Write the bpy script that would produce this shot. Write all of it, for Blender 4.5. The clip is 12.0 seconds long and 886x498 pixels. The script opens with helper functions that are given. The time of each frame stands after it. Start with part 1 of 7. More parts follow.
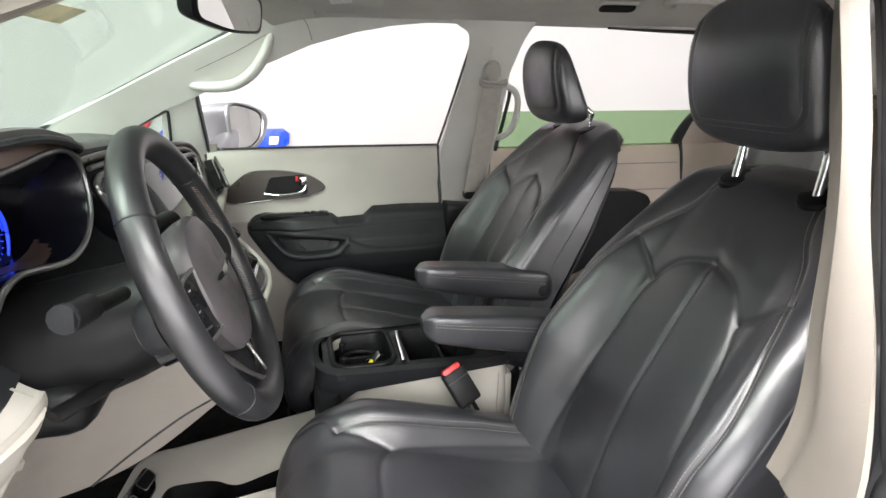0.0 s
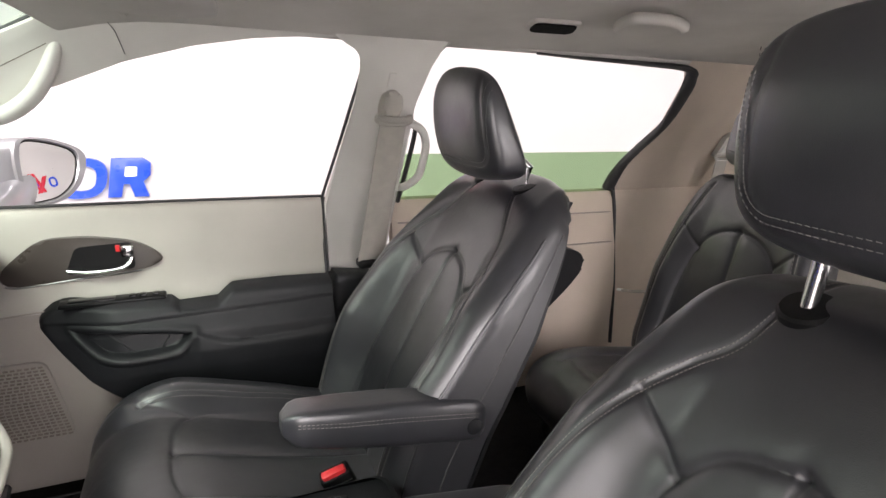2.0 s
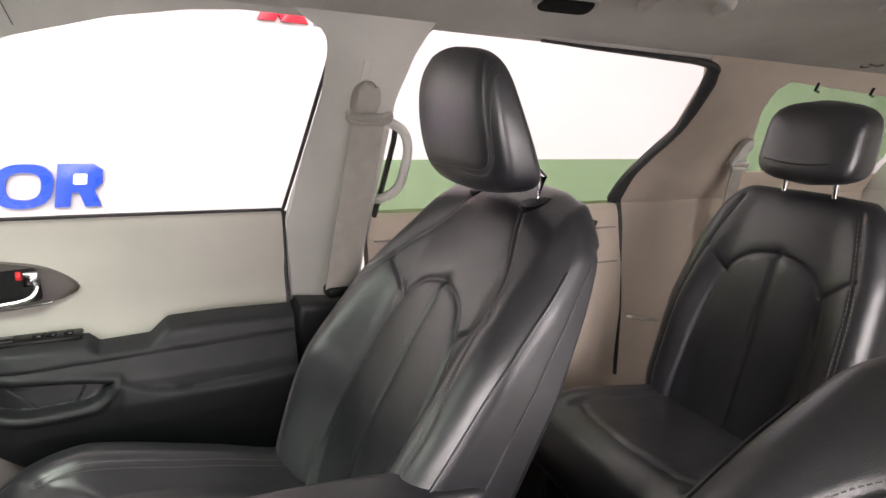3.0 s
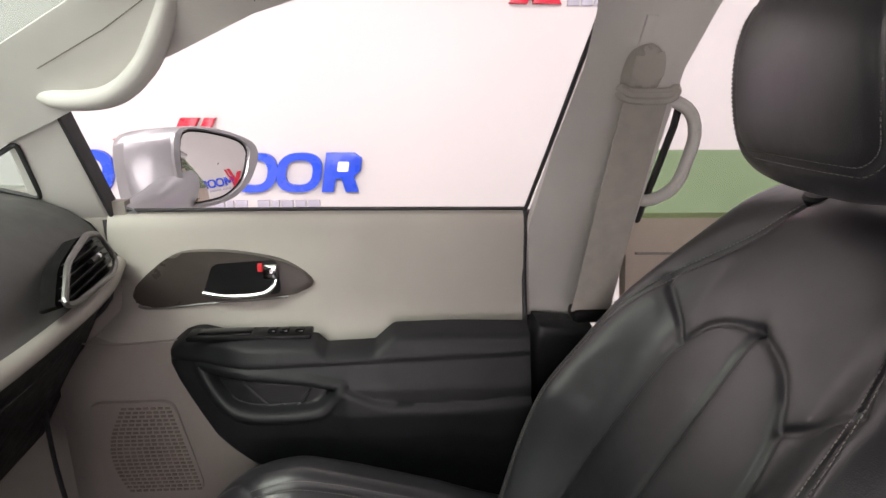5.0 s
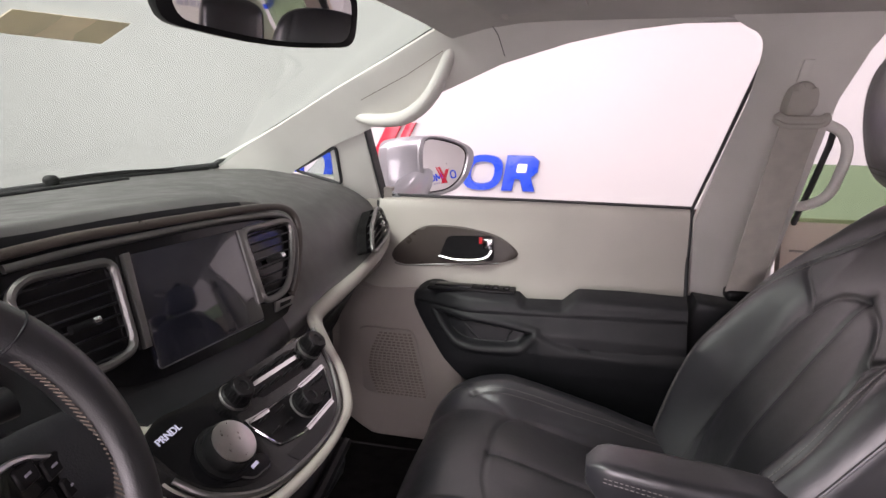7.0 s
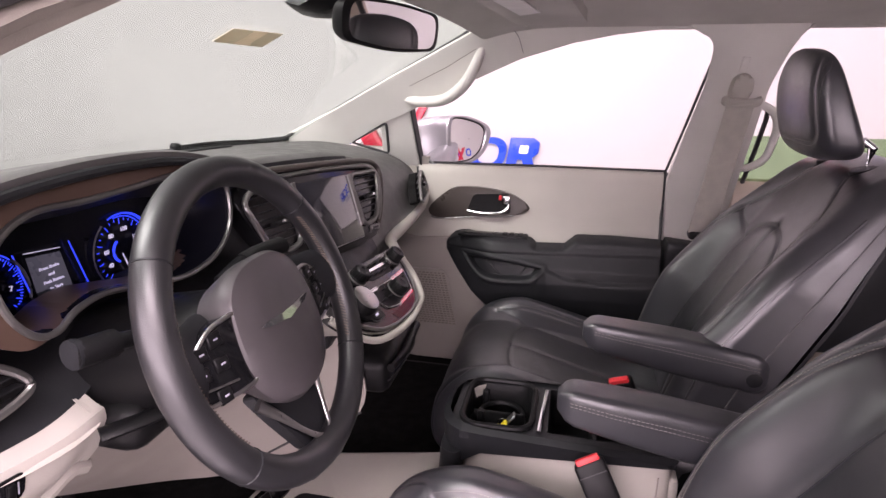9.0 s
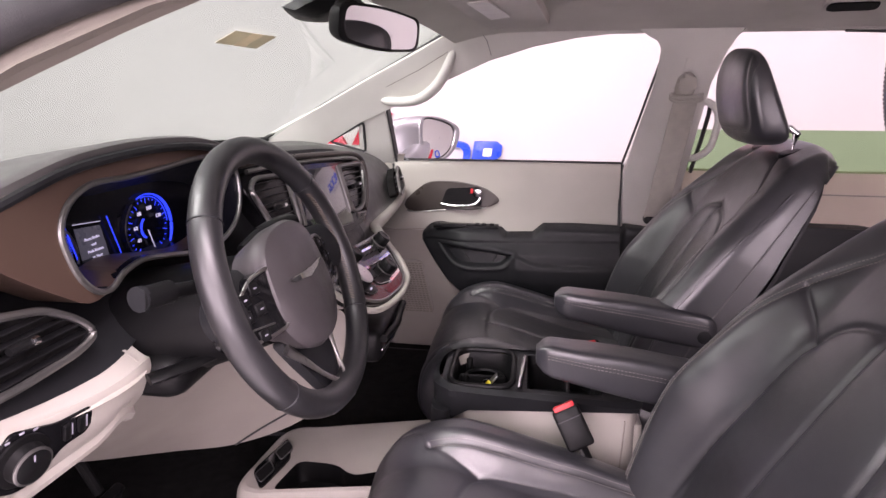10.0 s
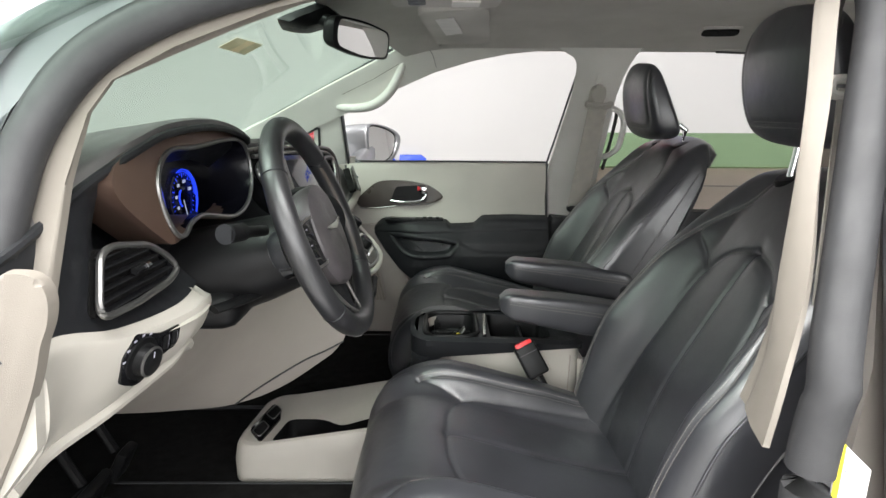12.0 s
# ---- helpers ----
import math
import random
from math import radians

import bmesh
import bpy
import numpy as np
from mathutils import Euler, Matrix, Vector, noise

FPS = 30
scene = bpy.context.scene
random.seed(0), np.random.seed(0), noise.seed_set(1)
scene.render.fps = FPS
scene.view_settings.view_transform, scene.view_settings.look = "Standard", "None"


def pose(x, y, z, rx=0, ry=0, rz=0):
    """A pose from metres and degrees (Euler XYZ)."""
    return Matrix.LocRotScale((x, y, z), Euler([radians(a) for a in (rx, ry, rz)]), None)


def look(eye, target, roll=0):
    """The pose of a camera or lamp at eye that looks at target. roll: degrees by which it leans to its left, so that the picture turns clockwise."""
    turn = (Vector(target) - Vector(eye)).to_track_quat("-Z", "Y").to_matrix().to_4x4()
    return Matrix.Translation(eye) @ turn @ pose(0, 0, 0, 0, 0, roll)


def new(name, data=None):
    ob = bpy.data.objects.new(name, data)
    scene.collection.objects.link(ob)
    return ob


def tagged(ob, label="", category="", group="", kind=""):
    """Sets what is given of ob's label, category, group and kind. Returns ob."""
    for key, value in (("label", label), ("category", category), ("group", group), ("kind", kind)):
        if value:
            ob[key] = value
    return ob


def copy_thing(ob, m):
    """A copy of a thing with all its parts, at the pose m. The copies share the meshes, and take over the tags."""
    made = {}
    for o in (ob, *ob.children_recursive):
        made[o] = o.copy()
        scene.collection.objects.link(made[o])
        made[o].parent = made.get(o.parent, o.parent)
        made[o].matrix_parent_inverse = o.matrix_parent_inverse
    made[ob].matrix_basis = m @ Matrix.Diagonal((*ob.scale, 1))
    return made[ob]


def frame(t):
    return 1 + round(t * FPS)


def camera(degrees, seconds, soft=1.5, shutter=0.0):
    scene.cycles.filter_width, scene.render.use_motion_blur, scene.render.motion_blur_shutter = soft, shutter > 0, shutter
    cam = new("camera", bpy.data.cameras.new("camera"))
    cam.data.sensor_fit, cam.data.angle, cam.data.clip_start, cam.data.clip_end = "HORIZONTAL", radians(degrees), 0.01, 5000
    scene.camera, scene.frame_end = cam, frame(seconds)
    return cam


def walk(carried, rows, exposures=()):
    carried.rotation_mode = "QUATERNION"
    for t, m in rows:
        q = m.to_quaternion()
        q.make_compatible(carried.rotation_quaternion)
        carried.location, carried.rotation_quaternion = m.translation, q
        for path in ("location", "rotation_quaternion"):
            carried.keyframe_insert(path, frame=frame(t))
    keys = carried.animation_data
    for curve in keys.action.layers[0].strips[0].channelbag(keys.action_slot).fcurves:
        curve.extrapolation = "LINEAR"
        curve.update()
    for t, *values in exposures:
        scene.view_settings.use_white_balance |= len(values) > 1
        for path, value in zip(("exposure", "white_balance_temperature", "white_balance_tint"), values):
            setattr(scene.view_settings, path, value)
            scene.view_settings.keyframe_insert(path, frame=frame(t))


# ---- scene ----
cam = camera(75.3, 12.0)
PATH = [
    (0, (0.079, -1.016, 1.329), (0.561, 0.834, 0.738), 0.5),
    (0.5, (0.148, -0.915, 1.345), (0.681, 0.915, 0.739), 0.5),
    (1, (0.205, -0.824, 1.345), (0.793, 1.0, 0.773), 1.3),
    (1.5, (0.219, -0.708, 1.342), (0.91, 1.093, 0.814), 1.9),
    (2, (0.221, -0.595, 1.355), (1.029, 1.159, 0.835), 2.0),
    (2.5, (0.248, -0.492, 1.348), (1.132, 1.231, 0.846), 2.5),
    (2.7, (0.27, -0.447, 1.339), (1.162, 1.273, 0.844), 2.7),
    (4.3, (0.358, -0.172, 1.293), (0.896, 1.692, 0.807), 1.1),
    (4.5, (0.355, -0.163, 1.291), (0.779, 1.723, 0.78), 1.0),
    (5, (0.333, -0.16, 1.304), (0.446, 1.762, 0.762), 0.3),
    (5.5, (0.323, -0.199, 1.317), (0.182, 1.716, 0.758), 0.1),
    (6, (0.316, -0.267, 1.333), (0.015, 1.63, 0.776), 0.2),
    (6.5, (0.297, -0.357, 1.337), (-0.097, 1.526, 0.791), -0.3),
    (7, (0.284, -0.488, 1.348), (-0.149, 1.389, 0.81), 0.1),
    (7.5, (0.255, -0.615, 1.364), (-0.189, 1.257, 0.817), 1.2),
    (7.7, (0.24, -0.654, 1.363), (-0.212, 1.211, 0.799), 1.3),
    (9.3, (0.283, -0.908, 1.349), (-0.116, 0.965, 0.771), 0.0),
    (9.5, (0.285, -0.934, 1.346), (-0.093, 0.947, 0.781), 0.1),
    (10, (0.257, -0.99, 1.331), (-0.03, 0.911, 0.781), -0.1),
    (10.5, (0.213, -1.05, 1.319), (0.037, 0.866, 0.773), -0.4),
    (11, (0.179, -1.108, 1.309), (0.094, 0.823, 0.796), -0.1),
    (11.5, (0.163, -1.169, 1.295), (0.142, 0.77, 0.807), 0.1),
    (12, (0.154, -1.223, 1.286), (0.169, 0.72, 0.809), 0.3),
]
walk(cam, [(t, look(eye, target, roll)) for t, eye, target, roll in PATH],
     [(0, 0.08, 6380, 12), (1.0, 0.20, 6380, 15), (2.5, 0.32, 6640, 19), (5, -0.20, 6700, 24), (7.5, -0.13, 6560, 34), (9.5, 0.0, 6660, 41), (10.5, -0.02, 6440, 36), (11.2, -0.17, 6200, 17), (12, -0.28, 6300, 9)])

# ---- light: a white showroom with ceiling panels, and an unseen glazed side added as fill ----
world = bpy.data.worlds.new("room_air")
world.use_nodes = True
world.node_tree.nodes["Background"].inputs[0].default_value = (0.9, 0.95, 1.0, 1)
world.node_tree.nodes["Background"].inputs[1].default_value = 0.10
scene.world = world


def area_lamp(name, x, y, z, sx, sy, watts, tilt=0.0, colour=(1.0, 0.97, 0.93)):
    data = bpy.data.lights.new(name, "AREA")
    data.shape, data.size, data.size_y, data.energy, data.color = "RECTANGLE", sx, sy, watts, colour
    ob = new(name, data)
    ob.location = (x, y, z)
    ob.rotation_euler = (math.radians(tilt), 0, 0)
    return ob


# ceiling panels (x, y, watts), and fill light from a glazed front added out of view
LAMPS = ((-1.9, -1.3, 370), (0.8, -2.15, 230), (-4.6, 0.4, 105), (3.4, -1.6, 160))
for lx, ly, watts in LAMPS:
    area_lamp("ceiling_lamp", lx, ly, 3.72, 2.6, 1.1, watts)
FILL_GLAZING = (0.3, -3.4, 1.95, 5.6, 1.8)
area_lamp("side_fill_lamp", FILL_GLAZING[0], FILL_GLAZING[1] + 0.06, FILL_GLAZING[2], FILL_GLAZING[3], FILL_GLAZING[4], 190, 90, (1.0, 0.985, 0.96))


# ---- materials ----
def shader(name, base, rough=0.5, metal=0.0, grain=0.0, grain_scale=900.0, vary=0.12, vary_scale=6.0, coat=0.0,
           spec=0.5, emit=None, power=0.0, cell=False, wear=0.08, ripple=0.0, coat_rough=0.08):
    m = bpy.data.materials.new(name)
    m.use_nodes = True
    nt = m.node_tree
    b = nt.nodes["Principled BSDF"]
    b.inputs["Base Color"].default_value = (*base, 1)
    b.inputs["Roughness"].default_value = rough
    b.inputs["Metallic"].default_value = metal
    b.inputs["Coat Weight"].default_value = coat
    b.inputs["Coat Roughness"].default_value = coat_rough
    b.inputs["Specular IOR Level"].default_value = spec
    tc = nt.nodes.new("ShaderNodeTexCoord")
    if vary > 0:
        n = nt.nodes.new("ShaderNodeTexNoise")
        n.inputs["Scale"].default_value, n.inputs["Detail"].default_value = vary_scale, 6.0
        nt.links.new(tc.outputs["Object"], n.inputs["Vector"])
        r = nt.nodes.new("ShaderNodeMapRange")
        r.inputs["From Min"].default_value, r.inputs["From Max"].default_value = 0.3, 0.7
        r.inputs["To Min"].default_value, r.inputs["To Max"].default_value = 1 - vary, 1 + vary
        nt.links.new(n.outputs["Fac"], r.inputs["Value"])
        mix = nt.nodes.new("ShaderNodeMix")
        mix.data_type, mix.blend_type = "RGBA", "MULTIPLY"
        mix.inputs[0].default_value = 1.0
        mix.inputs[6].default_value = (*base, 1)
        nt.links.new(r.outputs["Result"], mix.inputs[7])
        nt.links.new(mix.outputs[2], b.inputs["Base Color"])
        q = nt.nodes.new("ShaderNodeMapRange")
        q.inputs["From Min"].default_value, q.inputs["From Max"].default_value = 0.3, 0.7
        q.inputs["To Min"].default_value, q.inputs["To Max"].default_value = max(0.02, rough - wear), min(1.0, rough + wear)
        n2 = nt.nodes.new("ShaderNodeTexNoise")
        n2.inputs["Scale"].default_value, n2.inputs["Detail"].default_value = vary_scale * 3.7, 4.0
        nt.links.new(tc.outputs["Object"], n2.inputs["Vector"])
        nt.links.new(n2.outputs["Fac"], q.inputs["Value"])
        nt.links.new(q.outputs["Result"], b.inputs["Roughness"])
    if grain > 0:
        if cell:
            g = nt.nodes.new("ShaderNodeTexVoronoi")
            g.inputs["Scale"].default_value = grain_scale
            out = g.outputs["Distance"]
        else:
            g = nt.nodes.new("ShaderNodeTexNoise")
            g.inputs["Scale"].default_value, g.inputs["Detail"].default_value = grain_scale, 3.0
            out = g.outputs["Fac"]
        nt.links.new(tc.outputs["Object"], g.inputs["Vector"])
        bump = nt.nodes.new("ShaderNodeBump")
        bump.inputs["Strength"].default_value, bump.inputs["Distance"].default_value = grain, 0.001
        nt.links.new(out, bump.inputs["Height"])
        nt.links.new(bump.outputs["Normal"], b.inputs["Normal"])
        if ripple > 0:
            soft = nt.nodes.new("ShaderNodeTexNoise")
            soft.inputs["Scale"].default_value, soft.inputs["Detail"].default_value = 13.0, 3.0
            nt.links.new(tc.outputs["Object"], soft.inputs["Vector"])
            wave = nt.nodes.new("ShaderNodeBump")
            wave.inputs["Strength"].default_value, wave.inputs["Distance"].default_value = ripple, 0.01
            nt.links.new(soft.outputs["Fac"], wave.inputs["Height"])
            nt.links.new(wave.outputs["Normal"], bump.inputs["Normal"])
    if emit:
        b.inputs["Emission Color"].default_value = (*emit, 1)
        b.inputs["Emission Strength"].default_value = power
    return m


def pane_shader(name, tint, gloss=0.06):
    m = bpy.data.materials.new(name)
    m.use_nodes = True
    nt = m.node_tree
    nt.nodes.remove(nt.nodes["Principled BSDF"])
    clear, shine = nt.nodes.new("ShaderNodeBsdfTransparent"), nt.nodes.new("ShaderNodeBsdfGlossy")
    mix, facing_ = nt.nodes.new("ShaderNodeMixShader"), nt.nodes.new("ShaderNodeLayerWeight")
    power, scale = nt.nodes.new("ShaderNodeMath"), nt.nodes.new("ShaderNodeMath")
    clear.inputs["Color"].default_value = (*tint, 1)
    shine.inputs["Roughness"].default_value = 0.02
    facing_.inputs["Blend"].default_value = 0.5
    power.operation, scale.operation = "POWER", "MULTIPLY_ADD"
    power.inputs[1].default_value = 4.0
    scale.inputs[1].default_value, scale.inputs[2].default_value = 0.3, gloss * 0.4
    nt.links.new(facing_.outputs["Facing"], power.inputs[0])
    nt.links.new(power.outputs[0], scale.inputs[0])
    nt.links.new(scale.outputs[0], mix.inputs[0])
    nt.links.new(clear.outputs[0], mix.inputs[1])
    nt.links.new(shine.outputs[0], mix.inputs[2])
    nt.links.new(mix.outputs[0], nt.nodes["Material Output"].inputs["Surface"])
    return m


LEATHER = shader("black_leather", (0.0260, 0.0264, 0.0312), 0.335, ripple=0.26, grain=0.12, grain_scale=900, cell=True, vary=0.25, vary_scale=9, spec=0.9, wear=0.04, coat=0.30, coat_rough=0.36)
# darker than the seat leather
WHEEL_LEATHER = shader("dark_wheel_leather", (0.0135, 0.0135, 0.015), 0.38, grain=0.10, grain_scale=900, cell=True, vary=0.25, vary_scale=12, spec=0.8, wear=0.03)
THREAD = shader("grey_thread", (0.22, 0.205, 0.195), 0.7, vary=0.3, vary_scale=300)
THREAD_GREY = shader("dull_grey_thread", (0.14, 0.134, 0.13), 0.7, vary=0.3, vary_scale=300)
THREAD_DARK = shader("dark_thread", (0.035, 0.033, 0.032), 0.7)
SOFT_BLACK = shader("black_soft_plastic", (0.0120, 0.0127, 0.0146), 0.48, grain=0.25, grain_scale=700, vary=0.2, vary_scale=12, spec=0.33)
HARD_BLACK = shader("black_hard_plastic", (0.0062, 0.0062, 0.0067), 0.42, grain=0.12, grain_scale=1200, vary=0.2, vary_scale=20, spec=0.2)
DASH_TOP = shader("charcoal_dash_skin", (0.088, 0.085, 0.083), 0.55, grain=0.35, grain_scale=650, vary=0.15, vary_scale=8)
BEIGE = shader("greige_plastic", (0.40, 0.378, 0.338), 0.55, grain=0.22, grain_scale=800, vary=0.07, vary_scale=5)
# taupe of the lower door, also serving as a shaded copy of the greige
BEIGE_DARK = shader("taupe_shaded_plastic", (0.30, 0.272, 0.245), 0.58, grain=0.22, grain_scale=800, vary=0.07, vary_scale=5)
TRIM_GREY = shader("light_grey_pillar_trim", (0.62, 0.605, 0.57), 0.7, grain=0.35, grain_scale=1100, vary=0.06, vary_scale=6)
# greige trim darkened in colour to offset strong light round the open doorway
PILLAR_DARKENED = shader("darkened_pillar_trim", (0.200, 0.180, 0.156), 0.65, grain=0.3, grain_scale=900, vary=0.08, vary_scale=7, spec=0.3)
TRIM_WARM = shader("warm_greige_pillar_trim", (0.56, 0.475, 0.40), 0.65, grain=0.3, grain_scale=1000, vary=0.06, vary_scale=6)
HEADLINER = shader("grey_knit_headliner", (0.57, 0.55, 0.52), 0.95, grain=0.6, grain_scale=1500, vary=0.08, vary_scale=7, spec=0.15)
BRONZE = shader("bronze_satin_trim", (0.135, 0.086, 0.066), 0.38, metal=0.55, grain=0.05, grain_scale=1500, vary=0.12, vary_scale=6)
BROWN = shader("dark_brown_gloss_trim", (0.060, 0.050, 0.044), 0.35, grain=0.04, grain_scale=800, vary=0.15, vary_scale=9, coat=0.2)
PIANO = shader("piano_black", (0.006, 0.006, 0.007), 0.13, vary=0.3, vary_scale=30, coat=0.0, wear=0.04, spec=0.3)
CHROME = shader("chrome", (0.82, 0.82, 0.84), 0.12, metal=1.0, vary=0.05, vary_scale=30, wear=0.05)
SATIN = shader("satin_silver", (0.22, 0.215, 0.21), 0.38, metal=0.9, vary=0.07, vary_scale=30)
PAINT = shader("silver_car_paint", (0.33, 0.335, 0.35), 0.36, metal=0.7, grain=0.05, grain_scale=4000, vary=0.05, vary_scale=4, coat=0.7)
RUBBER = shader("dark_grey_rubber_seal", (0.030, 0.030, 0.032), 0.6, grain=0.2, grain_scale=900, vary=0.15, vary_scale=14)
CARPET = shader("black_carpet", (0.010, 0.0096, 0.0096), 1.0, grain=1.0, grain_scale=900, vary=0.4, vary_scale=40, spec=0.1)
WEBBING = shader("greige_belt_webbing", (0.40, 0.375, 0.335), 0.75, grain=0.5, grain_scale=1600, vary=0.08, vary_scale=40)
RED = shader("red_plastic", (0.62, 0.025, 0.03), 0.4, vary=0.1, vary_scale=60)
SCREEN = shader("dark_screen_glass", (0.010, 0.011, 0.018), 0.06, vary=0.15, vary_scale=10, coat=1.0, wear=0.02, spec=0.9)
BOWL = shader("gauge_bowl_black", (0.005, 0.005, 0.008), 0.22, vary=0.15, vary_scale=10, wear=0.03, spec=0.22)
MIRROR = shader("mirror_silver", (0.92, 0.92, 0.92), 0.015, metal=1.0, vary=0.0)
WALL_WHITE = shader("white_wall_paint", (0.54, 0.528, 0.524), 0.75, vary=0.025, vary_scale=0.9)
CEILING_WHITE = shader("white_ceiling_paint", (0.8, 0.8, 0.79), 0.9, vary=0.03, vary_scale=1)
EPOXY = shader("grey_epoxy_floor", (0.50, 0.50, 0.485), 0.25, vary=0.12, vary_scale=2.5, coat=0.3)
SIGN_BLUE = shader("blue_sign_acrylic", (0.010, 0.065, 0.62), 0.3, vary=0.05, vary_scale=3, coat=0.3)
SIGN_RED = shader("red_sign_acrylic", (0.55, 0.012, 0.035), 0.3, vary=0.05, vary_scale=3, coat=0.3)
SIGN_GREY = shader("grey_sign_acrylic", (0.36, 0.35, 0.42), 0.4, vary=0.05, vary_scale=3)
SIGN_EDGE = shader("white_sign_edge", (0.85, 0.85, 0.87), 0.4, vary=0.03)
LIT_BLUE = shader("blue_gauge_light", (0.01, 0.02, 0.2), 0.4, emit=(0.02, 0.06, 1.0), power=1.4, vary=0)
LIT_WHITE = shader("white_gauge_light", (0.4, 0.4, 0.45), 0.4, emit=(0.75, 0.8, 1.0), power=0.45, vary=0)
LIT_PANEL = shader("grey_display_light", (0.05, 0.05, 0.06), 0.3, emit=(0.20, 0.22, 0.27), power=0.22, vary=0.2, vary_scale=20)
PAPER = shader("tan_card", (0.62, 0.53, 0.40), 0.75, vary=0.12, vary_scale=25)
PAPER.node_tree.nodes["Principled BSDF"].inputs["Transmission Weight"].default_value = 0.55
PAPER.node_tree.nodes["Principled BSDF"].inputs["IOR"].default_value = 1.02
PAPER_WHITE = shader("white_label", (0.78, 0.76, 0.74), 0.6, vary=0.05, vary_scale=30)
YELLOW = shader("yellow_label", (0.75, 0.62, 0.02), 0.5, vary=0.05, vary_scale=30)
# glow of the sheet behind the added glazed front
FILL_GLOW = shader("fill_glow", (0.8, 0.8, 0.8), 0.9, emit=(1.0, 0.985, 0.96), power=1.6, vary=0)
LAMP_LENS = shader("ceiling_panel_diffuser", (0.9, 0.9, 0.9), 0.5, emit=(1, 0.98, 0.95), power=1.2, vary=0)
GLASS_WS = pane_shader("windshield_glass", (0.74, 0.815, 0.77))
FASCIA = shader("dark_gloss_fascia", (0.016, 0.0155, 0.016), 0.15, metal=0.2, grain=0.05, grain_scale=1500, vary=0.12, vary_scale=14)
WHEEL_PAD = shader("brown_black_padded_cover", (0.060, 0.054, 0.057), 0.42, grain=0.25, grain_scale=800, vary=0.15, vary_scale=10)
BRUSHED = shader("brushed_aluminium", (0.48, 0.465, 0.455), 0.34, metal=1.0, grain=0.04, grain_scale=2500, vary=0.08, vary_scale=40)
VENT_BLACK = shader("vent_black", (0.010, 0.010, 0.011), 0.38, vary=0.2, vary_scale=30, spec=0.3)
THREAD_BROWN = shader("brown_thread", (0.10, 0.075, 0.06), 0.7, vary=0.3, vary_scale=300)
# leather lightened to paint the highlight along the seat's flank seam
SEAM_HIGHLIGHT = shader("seam_highlight_leather", (0.075, 0.073, 0.075), 0.4, vary=0.3, vary_scale=60)
# shade of the grille slots and the handle's recess line, as a colour
SLOT = shader("painted_slot_shade", (0.19, 0.165, 0.14), 0.8, vary=0.2, vary_scale=40)
GLASS_REAR = pane_shader("pale_rear_glass", (0.86, 0.87, 0.83))
GLASS_GREEN = pane_shader("green_tinted_glass", (0.60, 0.72, 0.56))


# ---- building helpers ----
WORLD = {}


def thing(name, base, label, category, group="", kind=""):
    ob = new(name)
    ob.empty_display_size = 0.05
    ob.location = base
    WORLD[ob.name] = Matrix.Translation(base)
    return tagged(ob, label, category, group, kind)


def part(name, bm, material, parent=None, label="", angle=38, flat=False):
    me = bpy.data.meshes.new(name)
    bmesh.ops.recalc_face_normals(bm, faces=bm.faces)
    bm.to_mesh(me)
    bm.free()
    me.materials.append(material)
    if not flat:
        me.polygons.foreach_set("use_smooth", [True] * len(me.polygons))
        me.set_sharp_from_angle(angle=radians(angle))
    ob = new(name, me)
    WORLD[ob.name] = Matrix.Identity(4)
    if parent is not None:
        ob.parent = parent
        ob.matrix_parent_inverse = WORLD[parent.name].inverted()
    if label:
        ob["label"] = label
    return ob


def whole(name, bm, material, label, category, group="", kind="", angle=38):
    return tagged(part(name, bm, material, None, "", angle), label, category, group, kind)


def smooth(pts, n=6, closed=False):
    """Catmull-Rom through the points."""
    pts = [Vector(p) for p in pts]
    m = len(pts)
    out = []
    for i in range(m if closed else m - 1):
        if closed:
            a, b, c, d = pts[i - 1], pts[i], pts[(i + 1) % m], pts[(i + 2) % m]
        else:
            a, b, c, d = pts[max(i - 1, 0)], pts[i], pts[i + 1], pts[min(i + 2, m - 1)]
        for k in range(n):
            t = k / n
            out.append(0.5 * ((2 * b) + (c - a) * t + (2 * a - 5 * b + 4 * c - d) * t * t + (3 * b - a - 3 * c + d) * t ** 3))
    if not closed:
        out.append(pts[-1])
    return out


def rounded(pts, r=0.01, n=5):
    """A closed polygon with its corners rounded; r a number or one for each corner."""
    pts = [Vector(p) for p in pts]
    out = []
    m = len(pts)
    for i, p in enumerate(pts):
        rr = r[i] if isinstance(r, (list, tuple)) else r
        a, b = pts[i - 1] - p, pts[(i + 1) % m] - p
        ra, rb = min(rr, a.length * 0.48), min(rr, b.length * 0.48)
        if rr < 1e-5:
            out.append(p)
            continue
        s, e = p + a.normalized() * ra, p + b.normalized() * rb
        for k in range(n + 1):
            t = k / n
            out.append(s * (1 - t) ** 2 + p * (2 * t * (1 - t)) + e * t * t)
    return out


def plate(pts, push, bevel=0.0, segs=2, bm=None):
    """A slab: the closed outline pts, made thick along push; its front rim bevelled."""
    bm = bm or bmesh.new()
    push = Vector(push)
    front = [bm.verts.new(Vector(p)) for p in pts]
    back = [bm.verts.new(Vector(p) + push) for p in pts]
    f = bm.faces.new(front)
    bm.faces.new(list(reversed(back)))
    m = len(pts)
    for i in range(m):
        bm.faces.new((front[i], front[(i + 1) % m], back[(i + 1) % m], back[i]))
    if bevel > 0:
        bmesh.ops.bevel(bm, geom=list(f.edges), offset=bevel, segments=segs, profile=0.5, affect="EDGES", clamp_overlap=True)
    return bm


